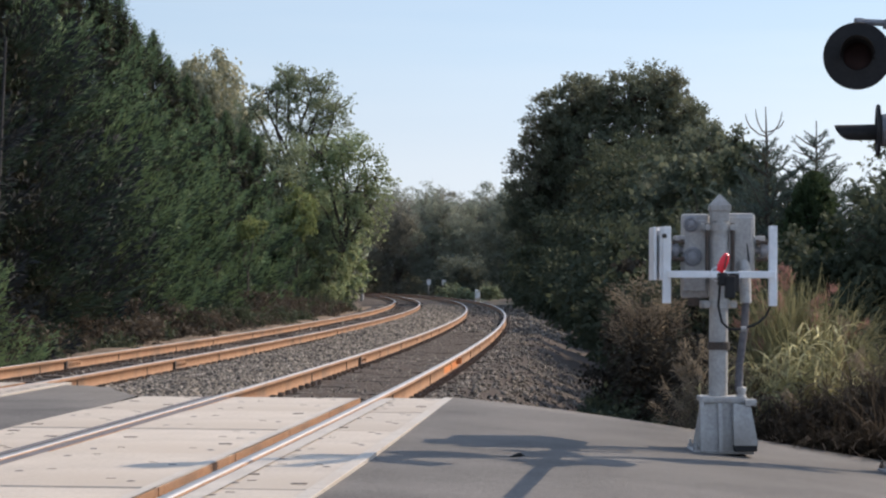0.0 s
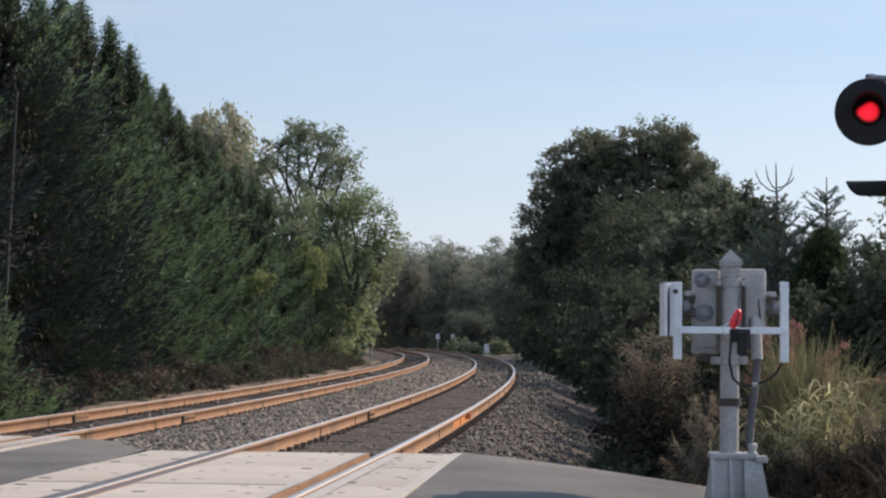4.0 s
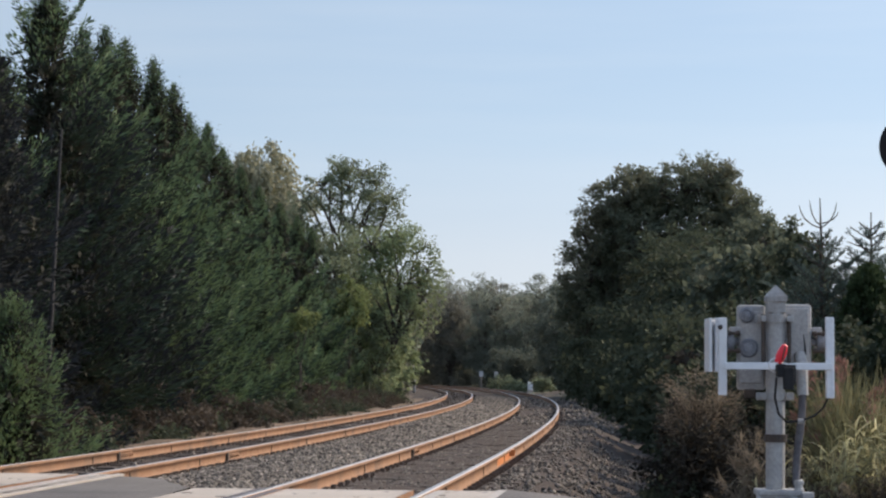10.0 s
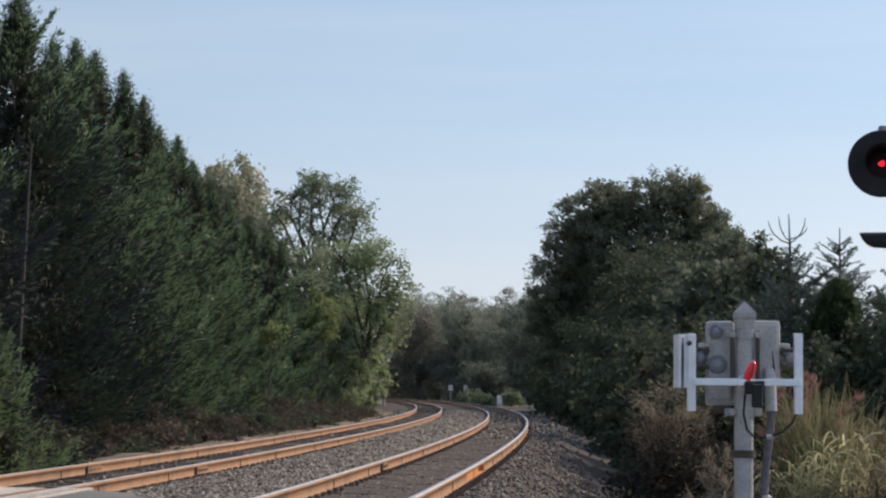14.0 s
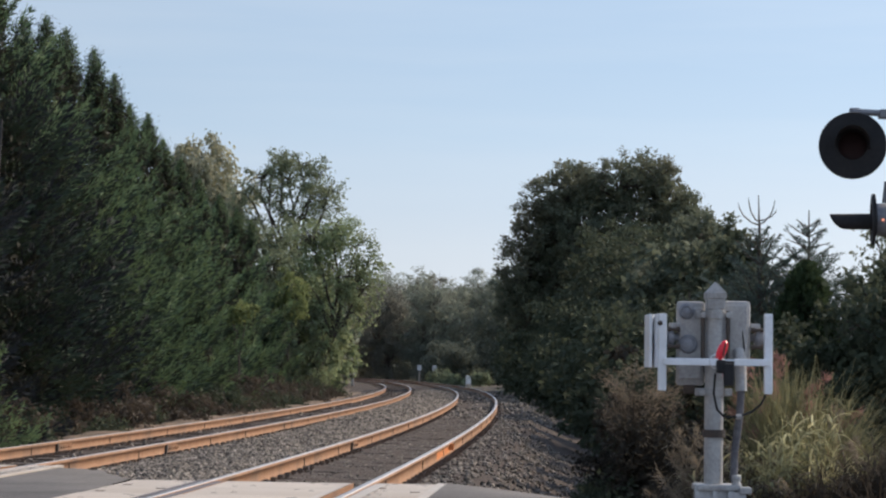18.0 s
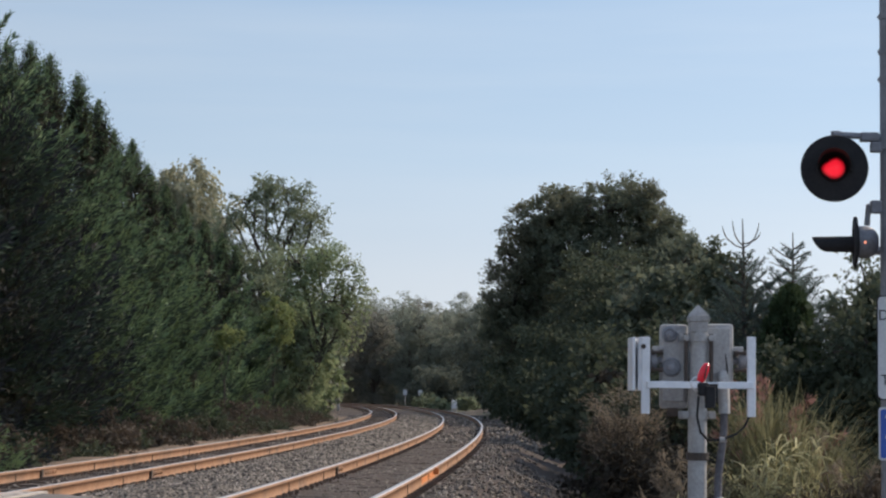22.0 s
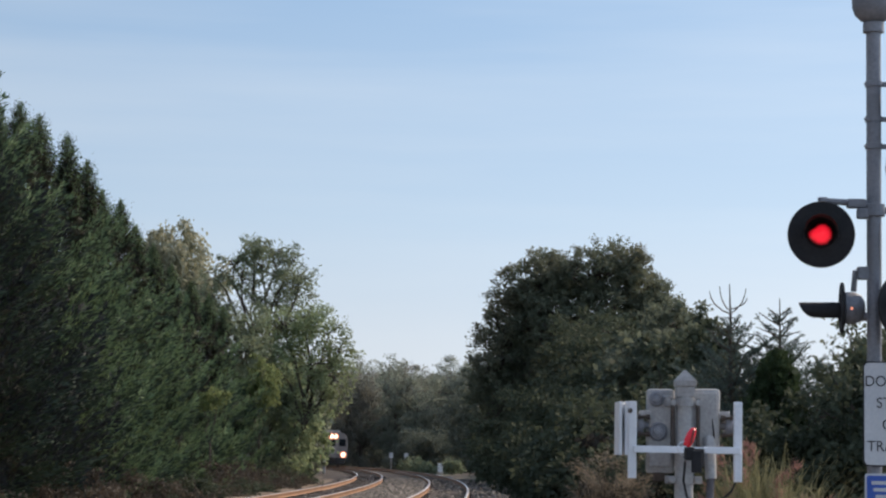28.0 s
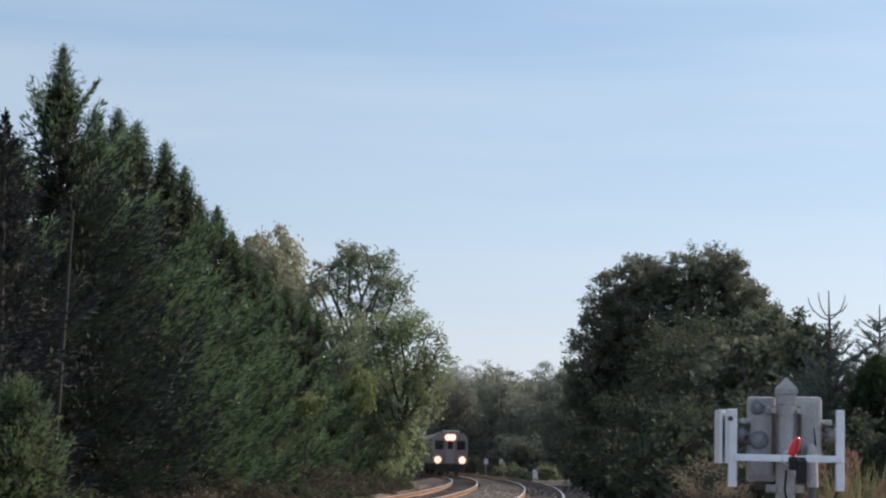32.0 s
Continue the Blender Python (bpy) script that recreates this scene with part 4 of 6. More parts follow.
def lamp_unit(name, m, lit, rim=0.254, hood_r=0.135, hood_z=0.0, case=None):
    """One flashing lamp: round background, deep hood, housing, lens, and a bulb that slides out to show its lit face."""
    u = part(name, Shape().lathe([(0.11, 0.02), (rim - 0.006, 0.018), (rim, 0.008), (rim, 0.0), (rim - 0.006, -0.006), (0.10, -0.008)], (0, 0, 0), (0, -1, 0), 40), BLACK, mast, "black round lamp background", True, m)
    hood = Shape()
    n = 28
    vs, fs = [], []
    for k in range(n + 1):
        a = radians(-12 + 204 * k / n) if hood_r > 0.1 else radians(-75 + 330 * k / n)
        deep = (0.31 if hood_r > 0.1 else 0.335) - (0.17 if hood_r > 0.1 else 0.12) * (abs(a - math.pi / 2) / radians(102 if hood_r > 0.1 else 165)) ** 2.2
        for r, d in ((hood_r, 0.0), (hood_r - 0.004, -deep), (hood_r - 0.009, -deep), (hood_r - 0.007, 0.0)):
            vs.append((r * math.cos(a), d, hood_z + r * max(math.sin(a), -1 if hood_r > 0.1 else -0.95)))
    for k in range(n):
        for q in range(4):
            fs.append((4 * k + q, 4 * k + (q + 1) % 4, 4 * k + 4 + (q + 1) % 4, 4 * k + 4 + q))
    part("hood", hood.add(vs, fs), BLACK, u, "long black visor", True)
    part("housing", Shape().lathe([(0.10, 0.0), (0.125, 0.02), (0.125, 0.09), (0.10, 0.14), (0.05, 0.17), (0.001, 0.175)], (0, 0, 0), (0, 1, 0), 24), case or BLACK, u, "round lamp housing", True)
    if case:
        part("peephole", Shape().lathe([(0.011, 0.0), (0.009, 0.004), (0.001, 0.006)], (0.124, 0.06, -0.01), (1, 0, 0), 12), HALO, u, "small lit peephole in the housing", True)
    lens = part("lens", Shape().lathe([(0.001, 0.012), (0.05, 0.010), (0.085, 0.004), (0.106, -0.006)], (0, -0.012, 0), (0, -1, 0), 28), REDLENS, u, "dark red glass lens", True)
    bulb = None
    if lit:
        bulb = new("flasher_bulb")
        bulb.parent = u
        bulb.location = (0, -0.028, 0)
        bulb["label"] = "bulb with a lit red face"
    return u


arm_z = Z(3.08)
part("lamp_arm", Shape().tube([(-0.02, 0, arm_z), (-0.42, -0.02, arm_z + 0.015)], 0.026, 10).box(-0.14, 0, arm_z, 0.14, 0.09, 0.07, 0.012).box(-0.40, 0, arm_z + 0.02, 0.07, 0.06, 0.05, 0.01), MAST, mast, "pipe arm that carries the lamp")
part("lamp_arm_clamp", Shape().lathe([(0.058, -0.05), (0.085, -0.045), (0.085, 0.045), (0.058, 0.05)], (0, 0, arm_z - 0.05), seg=16).box(-0.09, -0.02, arm_z - 0.08, 0.09, 0.08, 0.08, 0.012), MAST, mast)
FLASH = lamp_unit("flashing_lamp", Matrix.Translation((3.153 - POLE.x, -0.06, Z(2.828))) @ Matrix.Rotation(radians(-10.9), 4, "Z"), True, 0.258)
part("lamp_arm", Shape().tube([(0.02, 0, arm_z - 0.05), (0.42, 0.02, arm_z - 0.04)], 0.026, 10), MAST, mast, "pipe arm that carries the lamp")
lamp_unit("flashing_lamp", Matrix.Translation((0.43, -0.06, Z(2.84))) @ Matrix.Rotation(radians(-10.9), 4, "Z"), False)
# the pair that faces along the road, one seen from its side
lamp_unit("flashing_lamp", Matrix.Translation((-0.235, 0.05, Z(2.27))) @ Matrix.Rotation(radians(-97), 4, "Z"), False, 0.20, 0.064, -0.018, MAST)
part("lamp_bracket", Shape().tube([(-0.03, 0.02, Z(2.56)), (-0.14, 0.04, Z(2.55)), (-0.15, 0.05, Z(2.40))], 0.024, 8).box(-0.07, 0.01, Z(2.54), 0.12, 0.08, 0.10, 0.012), MAST, mast)
part("lamp_bracket", Shape().tube([(-0.03, 0.02, Z(2.2)), (-0.18, 0.05, Z(2.22))], 0.035, 8), MAST, mast)
lamp_unit("flashing_lamp", Matrix.Translation((0.16, -0.20, Z(2.27))) @ Matrix.Rotation(radians(35), 4, "Z"), False)


def words(text, size, at, parent, mat):
    """Flat lettering standing on a sign's face."""
    cu = bpy.data.curves.new("lettering", "FONT")
    cu.body, cu.size, cu.align_x, cu.align_y, cu.extrude = text, size, "CENTER", "CENTER", 0.0008
    cu.materials.append(mat)
    ob = new("lettering", cu)
    ob.parent = parent
    ob.matrix_basis = Matrix.Translation(at) @ Matrix.Rotation(math.pi / 2, 4, "X") @ Matrix.Diagonal((0.94, 1.0, 1.0, 1.0))
    return ob


def plate(w, h, r=0.035):
    pts = []
    for cx, cz, a0 in ((w / 2 - r, h / 2 - r, 0), (-w / 2 + r, h / 2 - r, 90), (-w / 2 + r, -h / 2 + r, 180), (w / 2 - r, -h / 2 + r, 270)):
        pts += [(cx + r * math.cos(radians(a0 + q)), cz + r * math.sin(radians(a0 + q))) for q in (0, 30, 60, 90)]
    return Shape().prism(pts, 0.0, 0.004)


sign = part("stop_sign_plate", plate(0.46, 0.80), BLACK, mast, "white rectangular warning sign with black border", m=Matrix.Translation((3.468 + 0.23 - POLE.x, -0.085, Z(1.455))))
part("sign_face", plate(0.44, 0.78), SIGNWHITE, sign, "white reflective sign face", m=Matrix.Translation((0, -0.0042, 0)))
for k, line in enumerate(("DO NOT", "STOP", "ON", "TRACKS")):
    words(line, 0.115, (0.0, -0.0055, 0.245 - 0.165 * k), sign, BLACK)
info = part("notice_plate", plate(0.46, 0.40, 0.02), SIGNWHITE, mast, "small blue notice sign with white lines of print", m=Matrix.Translation((3.480 + 0.23 - POLE.x, -0.085, Z(0.80))))
part("notice_face", plate(0.43, 0.37, 0.015), BLUE, info, "blue notice face", m=Matrix.Translation((0, -0.0042, 0)))
for k in range(6):
    part("print_bar", Shape().box(0, 0, 0, 0.36 - 0.03 * (k % 3), 0.0015, 0.026), SIGNWHITE, info, m=Matrix.Translation((0, -0.0062, 0.13 - 0.052 * k)))
for z in (1.7, 1.2, 0.9, 0.7):
    part("sign_clamp", Shape().lathe([(0.058, -0.018), (0.064, -0.016), (0.064, 0.016), (0.058, 0.018)], (0, 0, Z(z)), seg=16).box(0.1, -0.065, Z(z), 0.32, 0.02, 0.03, 0.004), MAST, mast)


# ---- small far things along the line ----
def post_sign(at, h, w, hh, label):
    s = thing("trackside_sign", Matrix.Translation(at), label, "sign", "small signs by the track")
    part("post", Shape().tube([(0, 0, -0.2), (0, 0, h)], 0.05, 8), GALV, s)
    part("sign_face", Shape().box(0, -0.06, h - hh / 2, w, 0.02, hh, 0.004), SIGNWHITE, s)


post_sign((-1.6, 245, -0.45), 2.15, 0.46, 0.6, "small white sign on a grey post beside the track")
post_sign((0.1, 232, -0.45), 2.1, 0.42, 0.55, "small white sign plate on a post among shrubs")
cab = thing("relay_cabinet", Matrix.Translation((3.5, 215, -0.5)), "small white equipment cabinet with a rounded top", "cabinet")
part("body", Shape().box(0, 0, 0.70, 0.56, 0.45, 0.85, 0.12), WHITE, cab, smooth=True)
part("plinth", Shape().box(0, 0, 0.14, 0.62, 0.5, 0.30, 0.01), CONCRETE, cab)
part("door_panel", Shape().box(0, -0.229, 0.70, 0.42, 0.012, 0.62, 0.004), WHITE, cab)
pole = thing("pale_post", Matrix.Translation((-7.15, 190, -0.4)), "pale grey weathered post at the edge of the trees", "post")
part("shaft", Shape().tube([(0, 0, 0), (0.03, 0, 2.6)], [0.16, 0.14], 10), GALV, pole, smooth=True)


# ---- trees, shrubs, grass ----
def gz(x, y):
    return float(ground_z(np.array(float(x)), np.array(float(y))))


def limb_tubes(shape, lines, seg=6):
    for pts, r0, r1 in lines:
        n = len(pts)
        shape.tube(pts, [r0 + (r1 - r0) * k / (n - 1) for k in range(n)], seg)


def bend(a, b, rng, n=5, sag=0.08):
    """A crooked line from a to b."""
    a, b = np.array(a, float), np.array(b, float)
    d = np.linalg.norm(b - a)
    pts = []
    for k in range(n):
        u = k / (n - 1)
        p = a + (b - a) * u + rng.normal(size=3) * d * sag * math.sin(math.pi * u)
        p[2] += d * 0.12 * math.sin(math.pi * u)
        pts.append(tuple(p))
    return pts


def broad_tree(x, y, height, balls, mat, label, seed, clumps=90, per=170, leaf=0.2, clump=0.75, trunk=0.2, name="tree", gap=0.0, twigs=0, group="", droop=0.0, fork=0.3):
    """A leafy tree: balls are (dx, dy, z, rx, ry, rz) lobes of its crown; clumps of leaves sit at the ends of limbs."""
    rng = np.random.default_rng(seed)
    z0 = gz(x, y)
    t = thing(name, Matrix.Translation((x, y, z0)), label, "tree" if name == "tree" else "shrub", group)
    vol = np.array([b[3] * b[4] * b[5] for b in balls]) ** 0.67
    pick = rng.choice(len(balls), clumps, p=vol / vol.sum())
    B = np.array(balls, float)[pick]
    d = unit(rng.normal(size=(clumps, 3)))
    rad = (0.25 + 0.75 * rng.random(clumps) ** 0.45) * (1 + 0.13 * rng.normal(size=clumps))
    c = B[:, :3] + d * B[:, 3:] * rad[:, None]
    c[:, 2] = np.maximum(c[:, 2], 0.25)
    top = Shape()
    mid = np.array([np.mean([b[0] for b in balls]), np.mean([b[1] for b in balls]), min(height * fork, 3.5)])
    limb_tubes(top, [(bend((0, 0, -0.3), mid, rng, 5, 0.03), trunk, trunk * 0.75)], 9)
    lims = top
    hub = [np.array([b[0], b[1], b[2] - 0.25 * b[5]]) for b in balls]
    for h in hub:
        limb_tubes(lims, [(bend(mid, h, rng, 6, 0.05), trunk * 0.6, trunk * 0.25)], 7)
    for k in range(0, clumps, 2):
        limb_tubes(lims, [(bend(hub[pick[k]], c[k], rng, 5, 0.07), trunk * 0.22, 0.012)], 5)
    for k in range(twigs):
        b = balls[rng.integers(len(balls))]
        a = np.array(b[:3]) if height > 2 else np.array([0.0, 0.0, 0.02])
        e = a + unit(rng.normal(size=3) + (0, 0, 0.7)) * np.array(b[3:]) * 1.12
        limb_tubes(lims, [(bend(a, e, rng, 5, 0.05), 0.03, 0.008)], 4)
    part("trunk", lims, BARK, t, "forking trunk and limbs", True)
    size = clump * (0.6 + 0.8 * rng.random(clumps))
    n = clumps * per
    ci = np.repeat(np.arange(clumps), per)
    arms = 7
    sprig = unit(rng.normal(size=(clumps, arms, 3)) + 0.75 * unit(B[:, 3:] * d)[:, None] + np.array([0, 0, 0.15]))
    o = sprig[ci, rng.integers(arms, size=n)] * (rng.random((n, 1)) ** 0.6) * size[ci][:, None] * np.array([1.2, 1.2, 0.85]) + rng.normal(size=(n, 3)) * 0.17 * size[ci][:, None]
    if gap:
        keep = rng.random(n) > gap * (0.5 + 0.5 * np.sin(ci * 12.9))
        o, ci = o[keep], ci[keep]
        n = len(ci)
    at = c[ci] + o
    if droop:
        at[:, 2] -= droop * rng.random(n) ** 2 * size[ci]
    way = unit(o) * 0.6 + rng.normal(size=(n, 3)) * 0.6 + np.array([0, 0, -0.25 - droop])
    ln = leaf * (0.6 + 0.8 * rng.random(n))
    v, f = leaves(at, way, ln, ln * 0.62, rng, face=unit(o) + 0.5 * unit(B[ci, 3:] * d[ci]) + np.array([0, 0, 0.35]), stray=0.6)
    v[:, 2] = np.maximum(v[:, 2], 0.02)
    part("foliage", soup("foliage", v, f, mat), None, t)
    return t


def conifer(x, y, height, radius, label, seed, mat, n=420, spray=32, leaf=0.34, width=0.09, bare=0.0, name="conifer", group="", rise=0.3, power=0.8, ragged=0.35, plume=1.3, inner=0, slope=0.0, thick=0.035, uneven=0.0, droop=0.0):
    """A conifer: limbs all round a straight stem, each a feathery plume of sprays that points out and up."""
    rng = np.random.default_rng(seed)
    z0 = gz(x, y)
    t = thing(name, Matrix.Translation((x, y, z0)), label, "tree", group)
    part("trunk", Shape().tube([(0, 0, -0.3), (0.05, 0, height * 0.4), (0, 0, height)], [0.035 * radius + 0.09, 0.02 * radius + 0.06, 0.012], 8), BARK, t, smooth=True)
    u = (bare + (1 - bare) * (np.arange(n) + rng.random(n)) / n) ** 0.9
    a = (np.arange(n) * 2.39996 + rng.normal(size=n) * 0.5) % (2 * math.pi)
    z = u * height * 0.985
    reach = radius * (1 - u) ** power * (1 - ragged + 1.6 * ragged * rng.random(n)) * (1 + 0.14 * np.sin(a * 3 + seed) * np.sin(z * 1.9 + seed)) + 0.05
    mass = sum(np.sin(kk * a + w * z + ph) for kk, w, ph in zip((1, 2, 3, 4, 2), rng.uniform(1.2, 3.4, 5) * (1, -1, 1, -1, 1), rng.uniform(0, 6.28, 5))) / 2.2
    reach = reach * (1 + uneven * np.clip(mass, -1, 1))
    if slope:
        reach = (reach - 0.05) / np.maximum((1 - u) ** power, 1e-6) * (1 - np.exp(-slope * (1 - u) * height / radius)) + 0.04
    reach = np.where(u < 0.12, reach * (0.75 + 2.0 * u), reach)
    out = unit(np.stack([np.cos(a), np.sin(a), rise + 0.35 * rng.random(n) + 0.9 * u**3], -1))
    side = np.stack([-np.sin(a), np.cos(a), np.zeros(n)], -1)
    long = np.minimum(reach, plume)
    stem = np.stack([0 * u, 0 * u, z - 0.2 * reach], -1)
    # each limb is a lumpy tapering plume, its sprays lying outward on it
    k = np.repeat(np.arange(n), spray)
    m = len(k)
    s = rng.random(m) ** 0.85
    phi = rng.random(m) * 2 * math.pi
    over = np.cross(out, side)
    over = over * np.sign(over[:, 2:3])
    lump = 1 + 0.35 * np.sin(6 * s + 2 * phi + 9 * np.sin(k * 3.7)) + 0.2 * np.sin(11 * s - 3 * phi + k)
    fat = 0.16 * long[k] * np.clip(1.3 - s, 0, 0.85) ** 0.8 * lump * (0.55 + 0.5 * rng.random(m))
    radial = side[k] * np.cos(phi)[:, None] * 1.2 + over[k] * np.sin(phi)[:, None] * 0.8
    at = stem[k] + out[k] * (reach[k] - long[k] * (1 - s))[:, None] + radial * fat[:, None]
    at[:, 2] += ((0.20 - droop) * s**2 - 0.10 * np.sin(s * 3.1)) * long[k] + (rng.normal(size=n) * thick * np.clip(long, 0.2, 1.2))[k]
    way = out[k] * 0.9 + radial * 0.55 + rng.normal(size=(m, 3)) * 0.16 + np.array([0, 0, 0.12])
    ln = leaf * (0.5 + 0.8 * rng.random(m)) * np.clip(0.22 + 0.75 * long[k] / plume, 0.25, 1.0)
    v1, f1 = leaves(at, way, ln, width * (0.6 + 0.8 * rng.random(m)) * np.clip(ln / leaf + 0.2, 0.3, 1.1), rng, 0.4, face=radial + np.array([0, 0, 0.25]), stray=0.2)
    v1[:, 2] = np.maximum(v1[:, 2], 0.03)
    part("foliage", soup("foliage", v1, f1, mat), None, t)
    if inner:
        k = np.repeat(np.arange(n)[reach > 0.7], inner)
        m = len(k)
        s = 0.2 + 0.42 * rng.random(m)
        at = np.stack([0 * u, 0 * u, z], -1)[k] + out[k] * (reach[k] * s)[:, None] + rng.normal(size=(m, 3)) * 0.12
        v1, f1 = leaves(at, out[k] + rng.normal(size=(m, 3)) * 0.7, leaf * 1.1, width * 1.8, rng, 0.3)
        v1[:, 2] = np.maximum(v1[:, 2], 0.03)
        part("inner_foliage", soup("inner_foliage", v1, f1, INNERSHADE), None, t, "inner foliage darkened for shade")
    return t


def cypress(x, y, height, radius, label, seed, mat, count=120, per=95, plume=1.0, leaf=0.13, width=0.028, slope=0.55, name="conifer", group="", rise=0.3, dead=0.0, spur=False, inner=60, fat=0.17, shade_mat=None, flare=1.0):
    """A tall conifer: separate plumes stand out all round an inner body darkened for shade, each three spindles of
    sprays that dip and turn up at the tip, with deep hollows between them and a slender leader on top."""
    rng = np.random.default_rng(seed)
    t = thing(name, Matrix.Translation((x, y, gz(x, y))), label, "tree", group)
    part("trunk", Shape().tube([(0, 0, -0.3), (0.04, 0, height * 0.4), (0, 0, height)], [0.035 * radius + 0.09, 0.02 * radius + 0.06, 0.010], 8), BARK, t, smooth=True)
    grid = np.linspace(0.02, 0.99, 400)
    shell = radius * (1 - np.exp(-slope * ((1 - grid) * height) ** flare / radius)) + 0.05
    heap = np.cumsum(np.sqrt(shell) + 0.35)
    ul = np.concatenate([np.interp((np.arange(count) + rng.random(count)) / count, heap / heap[-1], grid), 1 - np.linspace(0.004, 0.16, 26)])
    al = np.arange(len(ul)) * 2.39996 + rng.normal(size=len(ul)) * 0.35
    env = radius * (1 - np.exp(-slope * ((1 - ul) * height) ** flare / radius)) + 0.05
    # limbs gather in rising shelves with hollows between
    shelf = np.array([3.6 * noise.noise(Vector(((x + e * math.cos(b)) * 0.30, (y + e * math.sin(b)) * 0.15, (w * height - 0.5 * e * math.cos(b)) * 1.55))) for e, b, w in zip(env, al, ul)])
    shelf = np.where(env < 0.5, 0.3, np.clip(shelf, -1, 1))
    limbs = len(ul)
    far = env * (0.80 + 0.20 * rng.random(limbs)) * (1 + 0.26 * shelf)
    g = np.repeat(np.arange(limbs), 3)
    n = len(g)
    hand = np.tile((0.0, 1.0, -1.0), limbs)
    lng = np.minimum(plume * (0.7 + 0.6 * rng.random(limbs)), far * 0.9 + 0.12)[g] * np.where(hand == 0, 1.0, 0.5 + 0.25 * rng.random(n))
    al, ul = al[g] + hand * 0.10 / np.clip(far[g], 0.3, 3.0), ul[g]
    flat = np.stack([np.cos(al), np.sin(al), np.zeros(n)], -1)
    side = np.stack([-np.sin(al), np.cos(al), np.zeros(n)], -1)
    reach = far[g] * np.where(hand == 0, 1.0, 0.80 + 0.12 * rng.random(n))
    env = env[g]
    z = ul * height
    out = unit(flat + side * (hand * 0.42)[:, None] + np.array([0, 0, 1.0]) * (rise + 0.30 * rng.random(n) + 1.1 * ul**5)[:, None])
    root = flat * (reach - 0.9 * lng)[:, None]
    root[:, 2] += z - 0.12 * lng + rng.normal(size=n) * 0.05 * lng
    over = np.cross(out, side)
    over = over * np.sign(over[:, 2:3])
    k = np.arange(n)
    q = np.repeat(k, np.maximum(12, per * np.clip(lng / plume, 0.12, 1.2)).astype(int))
    m = len(q)
    s = rng.random(m) ** 0.9
    phi = rng.random(m) * 2 * math.pi
    thick = fat * lng[q] * np.sin(math.pi * (0.10 + 0.86 * s)) ** 0.8 * (0.45 + 0.6 * np.sqrt(rng.random(m))) * (1 + 0.3 * np.sin(9 * s + phi + q))
    radial = side[q] * (1.25 * np.cos(phi))[:, None] + over[q] * (0.75 * np.sin(phi))[:, None]
    at = root[q] + out[q] * (lng[q] * s)[:, None] + radial * thick[:, None]
    at[:, 2] += lng[q] * (0.24 * s**3 - 0.12 * np.sin(math.pi * s))
    fly = out[q] + np.array([0, 0, 0.30]) * s[:, None] + radial * 0.55 + rng.normal(size=(m, 3)) * 0.16
    small = np.clip(0.22 + 0.78 * lng[q] / plume, 0.32, 1.05)
    ln = leaf * (0.6 + 0.7 * rng.random(m)) * small
    v, f = leaves(at, fly, ln, width * (0.7 + 0.7 * rng.random(m)) * small, rng, 0.35, face=radial + np.array([0, 0, 0.55]), stray=0.2)
    v[:, 2] = np.maximum(v[:, 2], 0.03)
    # young: lighter sprays at tip and top; the rest are darkened to imitate shade
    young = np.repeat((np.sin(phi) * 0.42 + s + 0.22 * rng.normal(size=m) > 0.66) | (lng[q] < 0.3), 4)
    if shade_mat:
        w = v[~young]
        part("old_foliage", soup("old_foliage", w, np.arange(len(w)).reshape(-1, 4), shade_mat), None, t, "rear and lower sprays with shade in their colour")
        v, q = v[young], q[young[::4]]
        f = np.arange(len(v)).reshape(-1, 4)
    # lower limbs take the dead twig colour, which has shade in it
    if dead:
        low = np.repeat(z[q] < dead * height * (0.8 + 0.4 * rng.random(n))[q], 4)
        part("dead_foliage", soup("dead_foliage", v[low], np.arange(low.sum()).reshape(-1, 4), DEADSHADE), None, t, "dead lower twigs with shade put into their colour")
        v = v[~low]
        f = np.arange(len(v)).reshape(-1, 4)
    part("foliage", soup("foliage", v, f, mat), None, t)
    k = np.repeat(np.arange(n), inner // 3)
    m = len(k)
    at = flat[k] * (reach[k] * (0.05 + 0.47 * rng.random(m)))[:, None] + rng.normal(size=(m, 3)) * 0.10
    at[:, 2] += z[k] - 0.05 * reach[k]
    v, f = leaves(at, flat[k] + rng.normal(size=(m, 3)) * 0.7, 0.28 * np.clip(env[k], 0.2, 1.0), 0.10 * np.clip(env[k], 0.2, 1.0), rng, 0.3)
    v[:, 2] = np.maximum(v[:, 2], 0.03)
    part("inner_foliage", soup("inner_foliage", v, f, INNERSHADE), None, t, "inner foliage darkened for shade")
    if spur:
        b, e = np.array((0.30, -0.2, height - 1.45)), np.array((0.86, -0.4, height - 0.72))
        part("stray_branch", Shape().tube([tuple(b - (e - b) * 0.5), tuple(b), tuple(e)], [0.03, 0.02, 0.006], 5), BARK, t, "stray branch that sticks out near the top")
        mm = 170
        sp = rng.random(mm)
        at = b + (e - b) * sp[:, None] + rng.normal(size=(mm, 3)) * 0.025
        v, f = leaves(at, unit(e - b)[None] + rng.normal(size=(mm, 3)) * 0.45, 0.13 * (1.1 - 0.5 * sp), 0.028, rng, 0.4)
        part("stray_foliage", soup("stray_foliage", v, f, mat), None, t, "tuft of needles on the stray branch")
    return t


